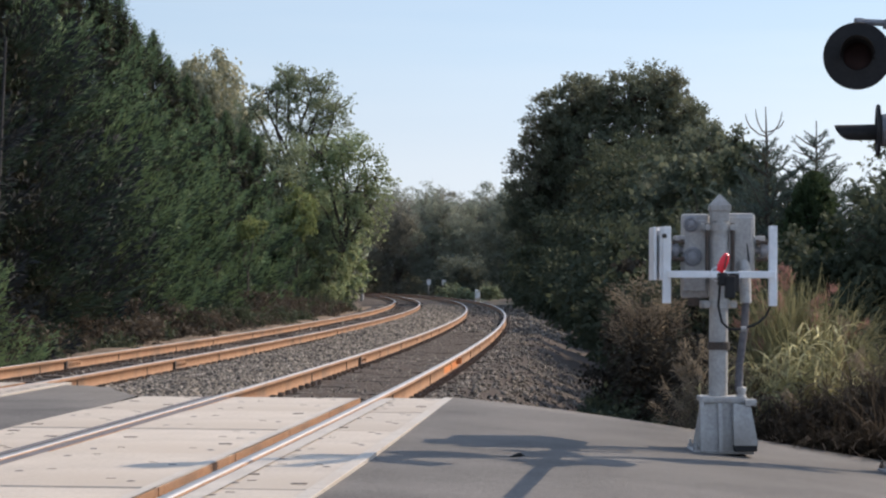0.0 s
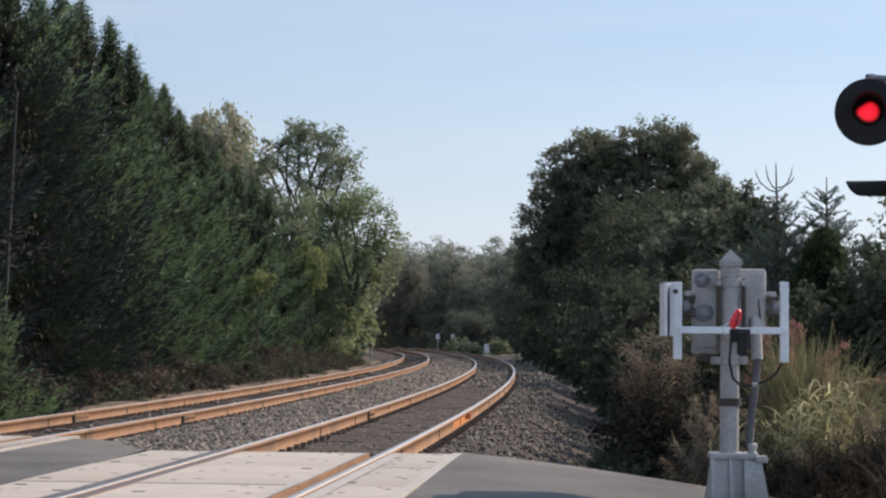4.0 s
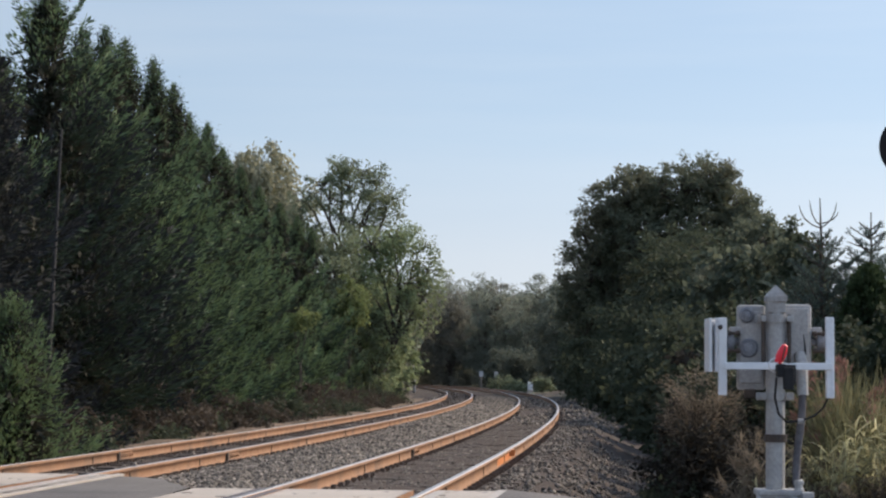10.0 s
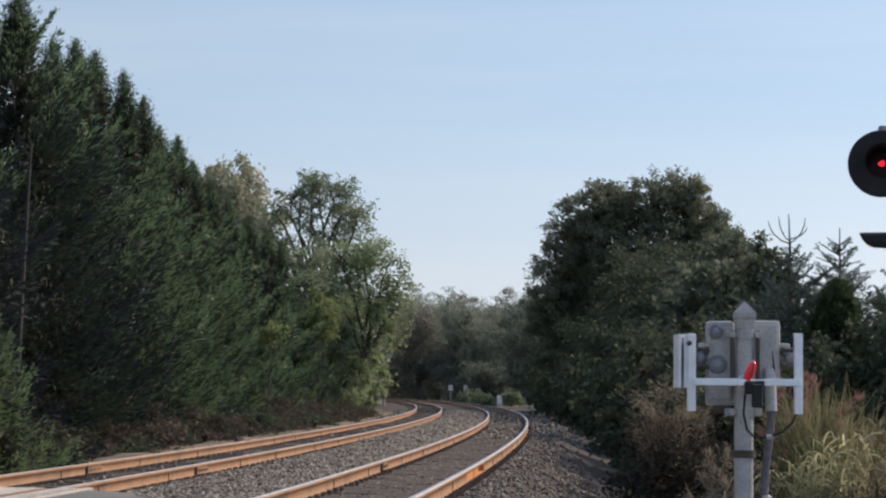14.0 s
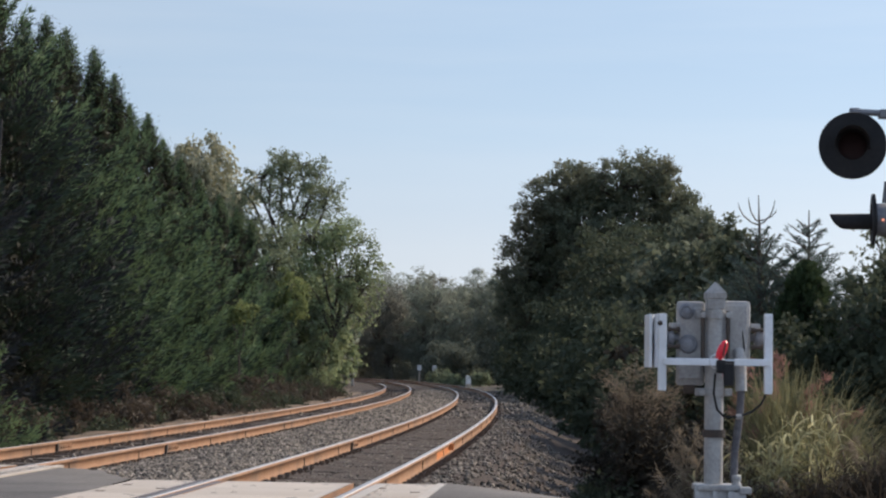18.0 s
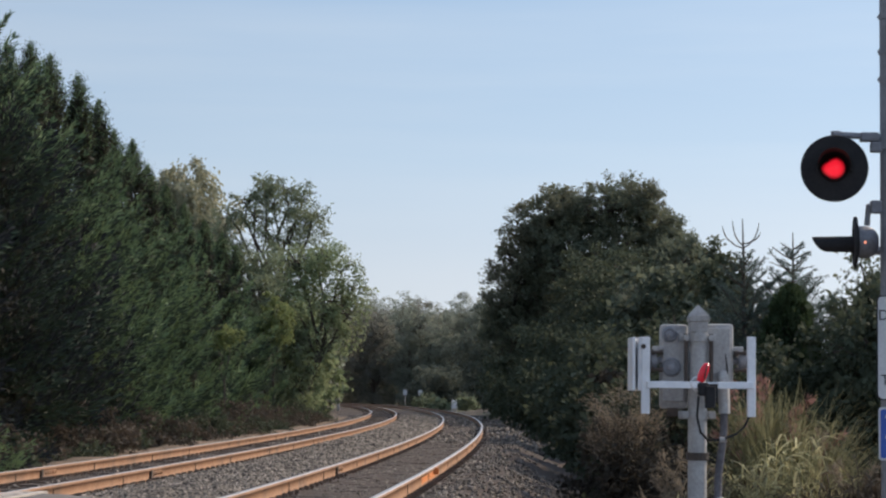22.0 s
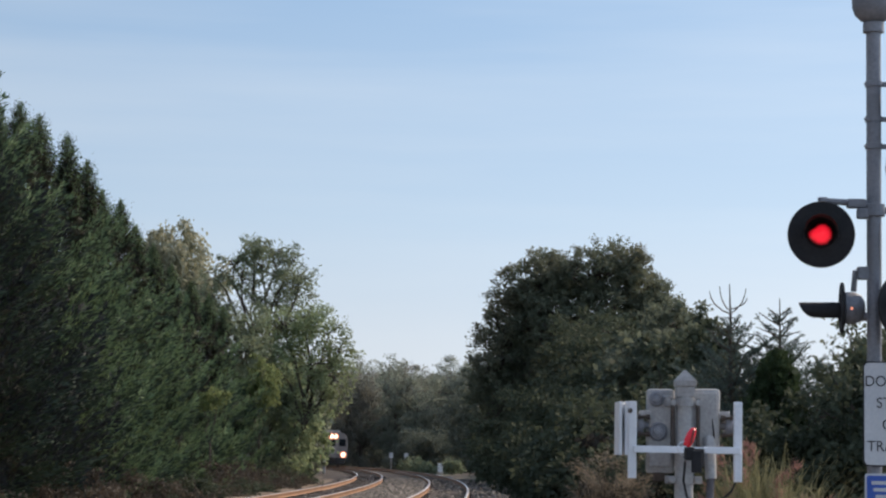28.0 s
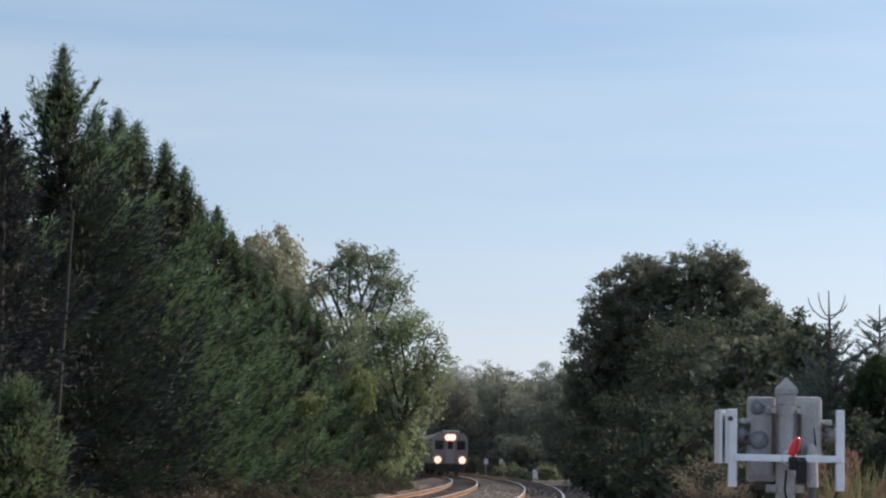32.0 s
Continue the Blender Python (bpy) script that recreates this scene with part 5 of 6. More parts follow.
# row of tall conifers beside the far track; (x, y, height, radius)
ROW = [(-8.9, 36.3, 7.2, 2.2), (-9.39, 40.3, 7.3, 2.3), (-9.40, 44.5, 10.0, 2.5), (-9.2, 47.2, 9.05, 2.1), (-9.12, 49.6, 9.45, 2.0), (-9.12, 52.2, 9.5, 2.0), (-8.87, 55.0, 9.5, 2.1), (-8.82, 58.2, 9.35, 2.1),
       (-8.88, 61.6, 9.0, 2.2), (-8.93, 66.0, 9.15, 2.3), (-8.95, 70.0, 8.8, 2.3), (-8.9, 74.5, 8.6, 2.4), (-8.8, 79.5, 8.4, 2.4), (-8.6, 85.0, 8.2, 2.5), (-8.4, 90.5, 8.1, 2.5), (-8.3, 96.0, 8.0, 2.5)]
for k, (x, y, h, r) in enumerate(ROW):
    dim = k < 2
    cypress(x, y, h, r * (1.0 if dim else 1.15), "half-dead cypress, its lower sprays darkened for shade" if dim else "tall dark green cypress in a dense row along the track", 100 + k, CYPRESS, count=96 if y < 46 else 78 if y < 60 else 58 if y < 70 else 52, per=170 if y < 60 else 230 if y < 70 else 170, fat=0.19, plume=1.7, leaf=0.21 if y < 70 else 0.25, width=0.044 if y < 70 else 0.056,
            group="row of conifers", spur=k == 2, slope=0.46 if k == 2 else 0.52, flare=1.45 if k == 2 else 1.0, shade_mat=SHADECONE, dead=(0.8, 0.75, 0.66, 0.6, 0.45, 0.3)[k] if k < 6 else 0.0)
# second row behind, closing the gaps
for k in range(9):
    conifer(-12.3 + 0.1 * k, 36 + 7.5 * k, 7.4 + 0.5 * math.sin(k * 2), 2.6, "dark green cypress behind the front row", 140 + k, CYPRESS, n=200, spray=24, leaf=0.6, width=0.2, group="row of conifers", inner=6)
# half-bare trees at the row's near end, dead inner twigs darkened for shade
conifer(-8.3, 31.2, 6.6, 1.9, "half-bare conifer, its dead twigs darkened for shade", 161, DEADSHADE, n=150, spray=110, leaf=0.16, width=0.035, bare=0.05, rise=0.05, uneven=0.4, droop=0.15, inner=10)
conifer(-8.0, 33.6, 6.9, 1.8, "half-bare conifer, its dead twigs darkened for shade", 162, DEADSHADE, n=150, spray=110, leaf=0.16, width=0.035, bare=0.08, rise=0.05, uneven=0.4, droop=0.15, inner=10)
cypress(-6.7, 29.6, 2.75, 1.35, "young bushy conifer at the end of the row", 163, YOUNG, count=75, per=110, plume=0.75, leaf=0.09, width=0.018, slope=1.1, inner=24)
cypress(-7.9, 27.8, 3.3, 1.3, "young bushy conifer at the end of the row", 164, YOUNG, count=75, per=110, plume=0.75, leaf=0.09, width=0.018, slope=1.1, inner=24)
bare_stem = thing("dead_tree", Matrix.Translation((-7.47, 35.8, gz(-7.47, 35.8))), "slender bare dead tree before the conifers", "tree")
part("trunk", Shape().tube([(0, 0, -0.2), (0.03, 0, 2.0), (0.17, 0, 5.6)], [0.055, 0.045, 0.02], 8), PALEBARK, bare_stem, smooth=True)

# willow, light open tree and vine-clad trees past the row
broad_tree(-13.8, 125, 15, [(0, 0, 13.0, 2.0, 2.0, 1.8), (1.1, 0, 11.6, 1.5, 1.8, 2.2), (-1.2, 0, 12.0, 1.6, 1.8, 2.0), (0, 0, 7, 2.5, 2.5, 3)], WILLOW, "yellowing willow with drooping twigs behind the conifers", 201, clumps=95, per=170, leaf=0.24, clump=0.7, droop=1.6)
broad_tree(-7.9, 108, 12.8, [(-1.6, 0, 10.3, 0.8, 1.4, 0.7), (-0.9, 0, 11.2, 0.8, 1.4, 0.7), (0.1, 0, 11.8, 0.9, 1.4, 0.65), (1.0, 0, 11.7, 0.8, 1.4, 0.7), (1.9, 0, 11.2, 0.8, 1.4, 0.7), (2.4, 0, 10.4, 0.8, 1.4, 0.7), (1.6, 0, 10.2, 0.9, 1.4, 0.7), (0.5, 0, 10.8, 0.9, 1.4, 0.7), (-0.5, 0, 10.3, 0.9, 1.4, 0.7), (-2.0, 0, 9.4, 0.7, 1.4, 0.6), (2.3, 0, 9.6, 0.7, 1.4, 0.5), (0.1, 0, 9.4, 0.8, 1.4, 0.4), (1.1, 0, 9.1, 0.8, 1.4, 0.4), (-1.2, 0, 8.8, 0.8, 1.4, 0.5)], AIRY,
           "open-crowned tree with visible limbs and small leaves", 202, clumps=205, per=60, leaf=0.12, clump=0.40, trunk=0.17, gap=0.25, twigs=90, fork=0.42)
broad_tree(-5.8, 104, 9.6, [(0.9, 0, 8.1, 1.1, 1.5, 0.7), (2.0, 0, 7.4, 0.8, 1.5, 0.5), (-0.2, 0, 7.7, 1.2, 1.8, 0.9), (2.5, 0, 6.6, 0.6, 1.4, 0.5), (2.3, 0, 5.4, 0.7, 1.4, 0.8), (-0.6, 0, 6.0, 1.5, 1.8, 1.1), (1.1, 0, 6.0, 1.3, 1.6, 1.1), (1.7, 0, 4.2, 0.8, 1.2, 1.0), (0.35, 0, 2.2, 0.6, 1.0, 1.4), (-0.2, -0.5, 4.0, 1.3, 1.0, 1.1), (0.0, -0.5, 2.0, 0.9, 1.0, 1.5)], LOCUST,
           "light green tree hung with creepers beside the track", 203, clumps=250, per=76, leaf=0.14, clump=0.55, trunk=0.14, twigs=60, droop=0.3, gap=0.4)
broad_tree(-6.7, 98, 6.5, [(0.2, -1, 5.3, 0.6, 0.8, 0.6), (0.5, -1, 4.5, 0.5, 0.8, 0.6), (-0.4, -1, 4.7, 0.5, 0.8, 0.4)], VINE,
           "yellow-green creeper hanging over a shrub", 204, clumps=46, per=50, leaf=0.15, clump=0.25, trunk=0.06, droop=1.2, name="creeper_shrub", gap=0.3)
broad_tree(-6.6, 101, 8.5, [(-1.3, 0, 6.4, 1.3, 1.4, 1.0), (-2.0, 0.5, 7.6, 0.7, 1.2, 0.6), (-0.8, 1, 7.7, 1.0, 1.3, 0.8), (0.0, 3, 3.0, 1.5, 1.2, 2.4), (-1.8, 0, 3.6, 1.6, 1.4, 2.6)], AIRY, "darker leafy tree between the conifers and the creepers", 208, clumps=190, per=90, leaf=0.15, clump=0.42, trunk=0.12, gap=0.1)
broad_tree(-7.0, 78, 3.9, [(0.2, 0, 3.6, 0.35, 0.5, 0.25), (-0.3, 0, 3.3, 0.3, 0.5, 0.25)], VINE, "bright green sapling before the conifers", 205, clumps=13, per=50, leaf=0.13, clump=0.2, trunk=0.05, name="sapling")
broad_tree(-8.9, 140, 8, [(0.2, 0, 5.0, 2.2, 2, 2.4), (1.4, 0, 3.0, 2.0, 2, 2.4)], LOCUST, "leafy trees along the curve of the track", 206, clumps=110, per=90, leaf=0.34, clump=0.7, droop=0.5)
broad_tree(-10.5, 165, 9, [(0, 0, 5.2, 3, 3, 3), (2.0, 0, 3.0, 2.0, 2, 2.6)], OAK, "leafy trees along the curve of the track", 207, clumps=110, per=80, leaf=0.45, clump=0.8)
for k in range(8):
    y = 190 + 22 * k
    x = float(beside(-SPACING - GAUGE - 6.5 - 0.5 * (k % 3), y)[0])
    broad_tree(x, y, 9.5, [(0, 0, 6.2, 3.2, 4, 3.2), (1.2, -1, 3.2, 2.6, 3.5, 3.0)], FARHAZE, "leafy trees along the curve of the track", 210 + k, clumps=80, per=60, leaf=0.6, clump=1.1)
# added mostly out of sight behind the oak, to shade the far ballast
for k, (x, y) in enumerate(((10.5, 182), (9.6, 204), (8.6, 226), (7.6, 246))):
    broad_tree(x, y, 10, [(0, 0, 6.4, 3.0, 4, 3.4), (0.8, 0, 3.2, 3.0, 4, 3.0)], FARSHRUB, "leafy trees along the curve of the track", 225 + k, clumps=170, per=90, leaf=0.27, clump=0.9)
# brown brush at the foot of the conifers
for k in range(32):
    y = 33.5 + 2.3 * k + 0.6 * math.sin(k * 3.1)
    x = float(beside(-SPACING - GAUGE - 2.25 + 0.35 * math.sin(k * 1.7), y)[0])
    hgt = 0.4 + 0.6 * math.sin(k * 2.3) ** 2
    broad_tree(x, y, hgt, [(0, 0, hgt * 0.45, 0.6, 0.8, hgt * 0.5), (-0.6, 0.3, hgt * 0.6, 0.7, 0.8, hgt * 0.6)], SHRUB if k % 3 == 1 else SCRUB, "low dark brush under the conifers" if k % 3 == 1 else "dry grey-brown brush under the conifers", 240 + k, clumps=22, per=100, leaf=0.085, clump=0.26, trunk=0.02, name="brush", group="brush under the conifers", twigs=14)

# right-hand side: great oak, under-trees, spruces, clipped conifer
broad_tree(10.9, 140, 16, [(-5.0, 0, 7.7, 2.0, 3, 2.2), (-4.4, 0, 9.9, 1.9, 3, 2.0), (-3.7, 0, 11.6, 1.9, 3, 1.9), (-2.3, 0, 13.1, 1.9, 3, 1.9), (-0.5, 0, 13.6, 1.9, 3, 1.8), (1.2, 0, 13.5, 1.9, 3, 1.8), (3.0, 0, 14.0, 1.7, 3, 1.8), (4.0, 0, 12.6, 1.8, 3, 1.9), (5.1, 0, 11.3, 2.0, 3, 2.0), (6.6, 0, 9.9, 1.9, 3, 2.0), (7.0, 0, 7.9, 2.2, 3, 2.2),
           (-4.8, 0, 5.3, 2.0, 3, 2.2), (-1.5, -1, 9.9, 3.2, 3.2, 2.8), (2.0, -1, 10.1, 3.2, 3.2, 2.8), (4.5, -0.5, 8.3, 3.2, 3, 3.0), (-2.4, 0, 6.6, 3.2, 3, 3.0), (1.6, 0, 5.7, 3.6, 3, 3.4)], OAK,
           "great round-crowned dark oak beside the railway", 301, clumps=1900, per=88, leaf=0.17, clump=0.50, trunk=0.42, twigs=120, gap=0.1)
broad_tree(9.6, 78, 8.2, [(0.1, 0, 6.2, 1.1, 1.4, 1.1), (-1.2, 0, 4.8, 1.3, 1.4, 1.6), (1.1, 0, 5.0, 1.2, 1.4, 1.6), (0, 0, 3.0, 2.2, 1.6, 2.4)], OAK, "smaller dark leafy tree before the oak", 302, clumps=150, per=130, leaf=0.17, clump=0.5, twigs=16)
broad_tree(7.3, 52, 4.9, [(0, 0, 3.4, 0.9, 1.0, 1.3), (-0.9, 0, 2.4, 1.0, 1.0, 1.7), (0.9, 0, 2.4, 1.0, 1.0, 1.7)], SHRUB, "small dark leafy tree behind the spruces", 304, clumps=90, per=90, leaf=0.17, clump=0.36, trunk=0.08, twigs=12)
broad_tree(7.4, 62, 5.6, [(0.2, 0, 4.3, 1.1, 1.2, 1.1), (0, 0, 3.5, 1.5, 1.3, 1.6), (-1.4, 0, 2.2, 1.3, 1.2, 1.7), (1.2, 0, 2.0, 1.2, 1.2, 1.8)], OAK, "smaller dark leafy tree before the oak", 303, clumps=100, per=95, leaf=0.22, clump=0.45, twigs=10)
# trees added inside the oak's outline to throw shade on the tracks
for k, (x, y, h) in enumerate(((9.2, 92, 7.0), (9.0, 99, 8.2), (9.8, 106, 9.0), (10.6, 113, 9.2), (10.2, 121, 10.0), (10.0, 129, 10.4), (9.6, 149, 10.8), (9.5, 157, 11.4), (10.0, 166, 11.8), (10.0, 175, 11.8))):
    broad_tree(x, y, h, [(0, 0, h * 0.78, 1.8, 2, h * 0.2), (1.0, 0, h * 0.55, 2.2, 2.2, h * 0.25), (-1.1, 0, h * 0.5, 2.0, 2.2, h * 0.25), (0, 0, h * 0.28, 2.4, 2.2, h * 0.26)], SHRUB, "dark leafy tree added to shade the tracks", 700 + k, clumps=190, per=80, leaf=0.21, clump=0.62, trunk=0.16, twigs=10, group="trees behind the bank shrubs")
HEDGE = [(4.6, 44, 2.6, 1.2), (5.6, 50, 3.1, 1.3), (5.4, 58, 3.3, 1.4), (6.0, 67, 3.6, 1.5), (6.2, 76, 3.9, 1.7), (6.6, 88, 4.2, 1.9), (6.9, 100, 4.6, 2.0), (7.0, 113, 5.2, 2.2), (7.3, 126, 5.8, 2.4), (8.2, 152, 5.8, 2.6), (8.2, 170, 6, 2.8)]
for k, (x, y, h, r) in enumerate(HEDGE):
    broad_tree(x, y, h, [(0, 0, h * 0.55, r * 0.8, r * 1.5, h * 0.45), (0.7 * r, 0, h * 0.8, r * 0.6, r, h * 0.3), (-0.4 * r, 0, h * 0.3, r, r * 1.5, h * 0.34)], SHRUB, "dense dark shrub along the railway bank", 320 + k, clumps=85, per=125, leaf=0.12 + 0.0009 * y, clump=0.32 + 0.0035 * y, trunk=0.07, name="shrub", group="shrubs along the bank", twigs=6)
SPRUCES = [(6.32, 42, 4.0, 2.3, "spruce with a forked bare top"), (7.28, 42.0, 4.15, 2.2, "blue-green spruce with a tall leader"), (8.35, 41, 3.3, 1.9, "small blue-green garden spruce tree"), (5.3, 45, 2.9, 1.5, "small blue-green garden spruce tree")]


def spruce(x, y, height, radius, label, seed):
    """A garden spruce: whorls of spreading limbs, each with paired side twigs clothed in short needles."""
    rng = np.random.default_rng(seed)
    t = thing("spruce", Matrix.Translation((x, y, gz(x, y))), label, "tree", "spruces by the road")
    part("trunk", Shape().tube([(0, 0, -0.2), (0, 0, height)], [0.09, 0.012], 7), BARK, t, smooth=True)
    starts, ways, sizes = [], [], []
    limbs = Shape()
    z = 0.25
    while z < height - 0.12:
        u = z / height
        count = 8 if u < 0.8 else 5
        turn = rng.random() * 6.28
        for q in range(count):
            a = turn + 2 * math.pi * (q + 0.3 * rng.random()) / count
            long = (radius * (1 - u) ** 0.85 + 0.10) * (0.7 + 0.45 * rng.random())
            o = np.array([math.cos(a), math.sin(a), 0.12 + 0.75 * u**2 + 0.15 * rng.random()])
            o /= np.linalg.norm(o)
            sd = np.array([-math.sin(a), math.cos(a), 0.0])
            root = np.array([0, 0, z + 0.05 * rng.normal()])
            tip = root + o * long + np.array([0, 0, 0.10 * long])
            limbs.tube([tuple(root), tuple(root + o * long * 0.5 - np.array([0, 0, 0.03])), tuple(tip)], [0.018, 0.012, 0.004], 4, False)
            starts.append(root + o * long * 0.25), ways.append(tip - root - o * long * 0.25), sizes.append(1.0)
            steps = max(2, int(long / 0.15))
            for j in range(steps):
                f = 0.25 + 0.72 * (j + rng.random()) / steps
                for hand in (-1, 1):
                    w = (o * 0.75 + sd * hand * 0.7 + np.array([0, 0, 0.05 + 0.12 * rng.normal()])) * long * (0.48 - 0.34 * f) * (0.7 + 0.6 * rng.random())
                    starts.append(root + (tip - root) * f), ways.append(w), sizes.append(0.8)
        z += 0.26 + 0.10 * rng.random()
    starts, ways = np.array(starts), np.array(ways)
    span = np.linalg.norm(ways, axis=1)
    many = np.maximum(6, (span * 85).astype(int))
    k = np.repeat(np.arange(len(starts)), many)
    m = len(k)
    at = starts[k] + ways[k] * rng.random((m, 1))
    fly = unit(ways[k]) * 0.8 + unit(rng.normal(size=(m, 3))) * 0.75 + np.array([0, 0, 0.15])
    v, f = leaves(at, fly, 0.062 * (0.7 + 0.6 * rng.random(m)), 0.016, rng, 0.3)
    v[:, 2] = np.maximum(v[:, 2], 0.03)
    part("limb_frame", limbs, BARK, t, "thin brown limbs")
    part("foliage", soup("foliage", v, f, SPRUCE), None, t)
    return t


for k, (x, y, h, r, label) in enumerate(SPRUCES):
    spruce(x, y, h + 0.45, r, label, 340 + k)


def forked_leader(x, y, z, tall):
    """Bare upswept leading shoots, like the arms of a candlestick, above a spruce's top."""
    c = thing("bare_leader", Matrix.Translation((x, y, z)), "bare grey leading shoots rising above a spruce", "branch", "bare shoots")
    part("leading_shoot", Shape().tube([(0, 0, -1.0), (0.015, 0, 0.3), (0, 0, tall)], [0.032, 0.020, 0.009], 6), BARK, c, smooth=True)
    for node, w, rise in ((0.34, -0.39, 0.44), (0.34, 0.33, 0.50), (0.40, -0.19, 0.48), (0.42, 0.36, 0.24), (-0.02, -0.26, 0.18), (-0.02, 0.22, 0.22), (-0.06, 0.44, 0.26), (-0.1, -0.42, 0.14)):
        part("side_shoot", Shape().tube([(0, 0, node), (w * 0.35, 0.03, node + rise * 0.12), (w * 0.75, 0.05, node + rise * 0.42), (w * 0.93, 0.05, node + rise * 0.72), (w, 0.06, node + rise)], [0.015, 0.014, 0.013, 0.011, 0.006], 5), BARK, c, smooth=True)


def star_leader(x, y, z, tall, seed):
    """A leader with needle-clad arms that stand out on both sides."""
    rng = np.random.default_rng(seed)
    c = thing("spruce_leader", Matrix.Translation((x, y, z)), "needle-clad leading shoot rising above a spruce", "branch", "bare shoots")
    part("leading_shoot", Shape().tube([(0, 0, -0.9), (0, 0, tall)], [0.030, 0.010], 6), BARK, c, smooth=True)
    at, way = [], []
    for zz, w, rise in ((0.12, -0.42, 0.16), (0.10, 0.40, 0.12), (0.32, -0.40, 0.26), (0.34, 0.34, 0.16), (0.50, -0.22, 0.16), (0.52, 0.22, 0.18), (-0.12, -0.5, 0.1), (-0.1, 0.5, 0.1)):
        part("side_shoot", Shape().tube([(0, 0, zz), (w * 0.5, 0.03, zz + rise * 0.45), (w, 0.05, zz + rise)], [0.014, 0.012, 0.006], 5), BARK, c, smooth=True)
        u = rng.random((34, 1))
        at.append(np.array([0, 0, zz]) + u * np.array([w, 0.05, rise])), way.append(np.tile(np.array([[w, 0.05, rise]]) / 0.4, (34, 1)) * 0.6 + rng.normal(size=(34, 3)) * 0.6)
    v, f = leaves(np.concatenate(at), np.concatenate(way), 0.05, 0.013, rng)
    part("foliage", soup("foliage", v, f, SPRUCE), None, c)


forked_leader(6.29, 42, 3.66, 0.92)
star_leader(7.28, 42, 3.45, 0.86, 7)
conifer(6.36, 37, 3.46, 1.25, "small clipped cone-shaped arborvitae", 350, YEW, n=620, spray=64, leaf=0.085, width=0.03, rise=0.9, power=0.75, ragged=0.16, slope=0.85, inner=10, plume=0.36, thick=0.1, name="arborvitae")
# those at y 25.8 and 26.8 are added, hidden, to shade the thicket
for k, (x, y, h, r) in enumerate([(7.75, 36, 3.7, 0.9), (9.0, 38, 4.2, 1.4), (7.3, 32, 2.0, 0.9), (8.6, 33, 3.0, 1.3), (6.3, 29, 1.9, 0.9), (5.15, 24.3, 2.9, 0.75), (5.9, 25.5, 3.0, 0.9), (4.3, 25.8, 2.0, 0.8), (3.6, 26.8, 1.9, 0.8), (4.1, 29.5, 2.0, 1.0)]):
    broad_tree(x, y, h, [(0, 0, h * 0.68, r, r, h * 0.32), (0, 0, h * 0.35, r, r, h * 0.35)], OAK if k < 2 else SHRUB, "dark leafy bush beyond the tall grass", 360 + k, clumps=85, per=150, leaf=0.09, clump=0.31, trunk=0.06, name="bush", group="bushes by the road", twigs=8)
# low shrubs on the bank in front of the hedge
for k in range(9):
    y = 27 + 2.4 * k
    x = float(beside(3.25 + 0.3 * math.sin(k * 2.1) + 0.03 * k, y)[0])
    broad_tree(x, y, 1.9, [(0, 0, 0.9 + 0.08 * k, 0.75, 0.9, 0.9 + 0.08 * k), (0.6, 0.3, 0.7, 0.7, 0.8, 0.8)], SHRUB if k % 3 else BRUSH, "dense dark brush on the railway bank", 380 + k, clumps=48, per=80, leaf=0.11, clump=0.28, trunk=0.03, name="brush", group="brush on the bank")


def blades(n, spread, tall, rng, width, arch, even=0.0):
    """Arching grass blades from one tuft: strips of five quads."""
    seg = 5
    a = rng.random(n) * 2 * math.pi
    r = spread * np.sqrt(rng.random(n)) * 0.45
    root = np.stack([r * np.cos(a), r * np.sin(a), np.zeros(n)], -1)
    b = a + rng.normal(size=n) * 0.7
    out = np.stack([np.cos(b), np.sin(b), np.zeros(n)], -1)
    ht = tall * (0.55 + 0.35 * even + (0.55 - 0.4 * even) * rng.random(n))
    far = arch * ht * (0.25 + 0.9 * rng.random(n))
    side = np.stack([-np.sin(b), np.cos(b), np.zeros(n)], -1)
    vs = []
    for k in range(seg + 1):
        u = k / seg
        zz = ht * (u - 0.34 * u**3 * (0.4 + 1.2 * far / ht))
        p = root + out * (far * u**2)[:, None]
        p[:, 2] += zz
        w = width * (1 - u) ** 0.7 * 0.5 + 0.001
        vs += [p - side * w, p + side * w]
    v = np.stack(vs, 1).reshape(-1, 3)
    base = np.arange(n)[:, None, None] * (2 * (seg + 1))
    q = np.array([[2 * k, 2 * k + 1, 2 * k + 3, 2 * k + 2] for k in range(seg)])
    return v, (base + q[None]).reshape(-1, 4), root, out, ht, far


def tall_grass(x, y, tall, spread, n, label, seed, plumes=0, plume_mat=None, mat=None, width=0.016, arch=0.5, ball=0.0):
    rng = np.random.default_rng(seed)
    g = thing("tall_grass", Matrix.Translation((x, y, gz(x, y) - 0.02)), label, "grass", "clumps of tall grass")
    v, f, *_ = blades(n, spread, tall, rng, width, arch)
    part("blade_tuft", soup("blade_tuft", v, f, mat or REED), None, g)
    if plumes:
        v, f, root, out, ht, far = blades(plumes, spread * 0.8, tall * 1.12, rng, 0.005, arch * 0.8, 0.35)
        part("stalk_tuft", soup("stalk_tuft", v, f, mat or REED), None, g)
        tips = v.reshape(plumes, 12, 3)[:, 9]
        m = 46
        k = np.repeat(np.arange(plumes), m)
        s = rng.random(len(k))
        up = out[k] * 0.6 + np.array([0, 0, 0.7])
        at = tips[k] + up * (s * 0.22 - 0.06)[:, None] + rng.normal(size=(len(k), 3)) * (0.014 + ball)
        vv, ff = leaves(at, up + out[k] * 0.5 + rng.normal(size=(len(k), 3)) * 0.5 + np.array([0, 0, -0.3]), 0.075, 0.009, rng)
        part("plume_tuft", soup("plume_tuft", vv, ff, plume_mat), None, g)


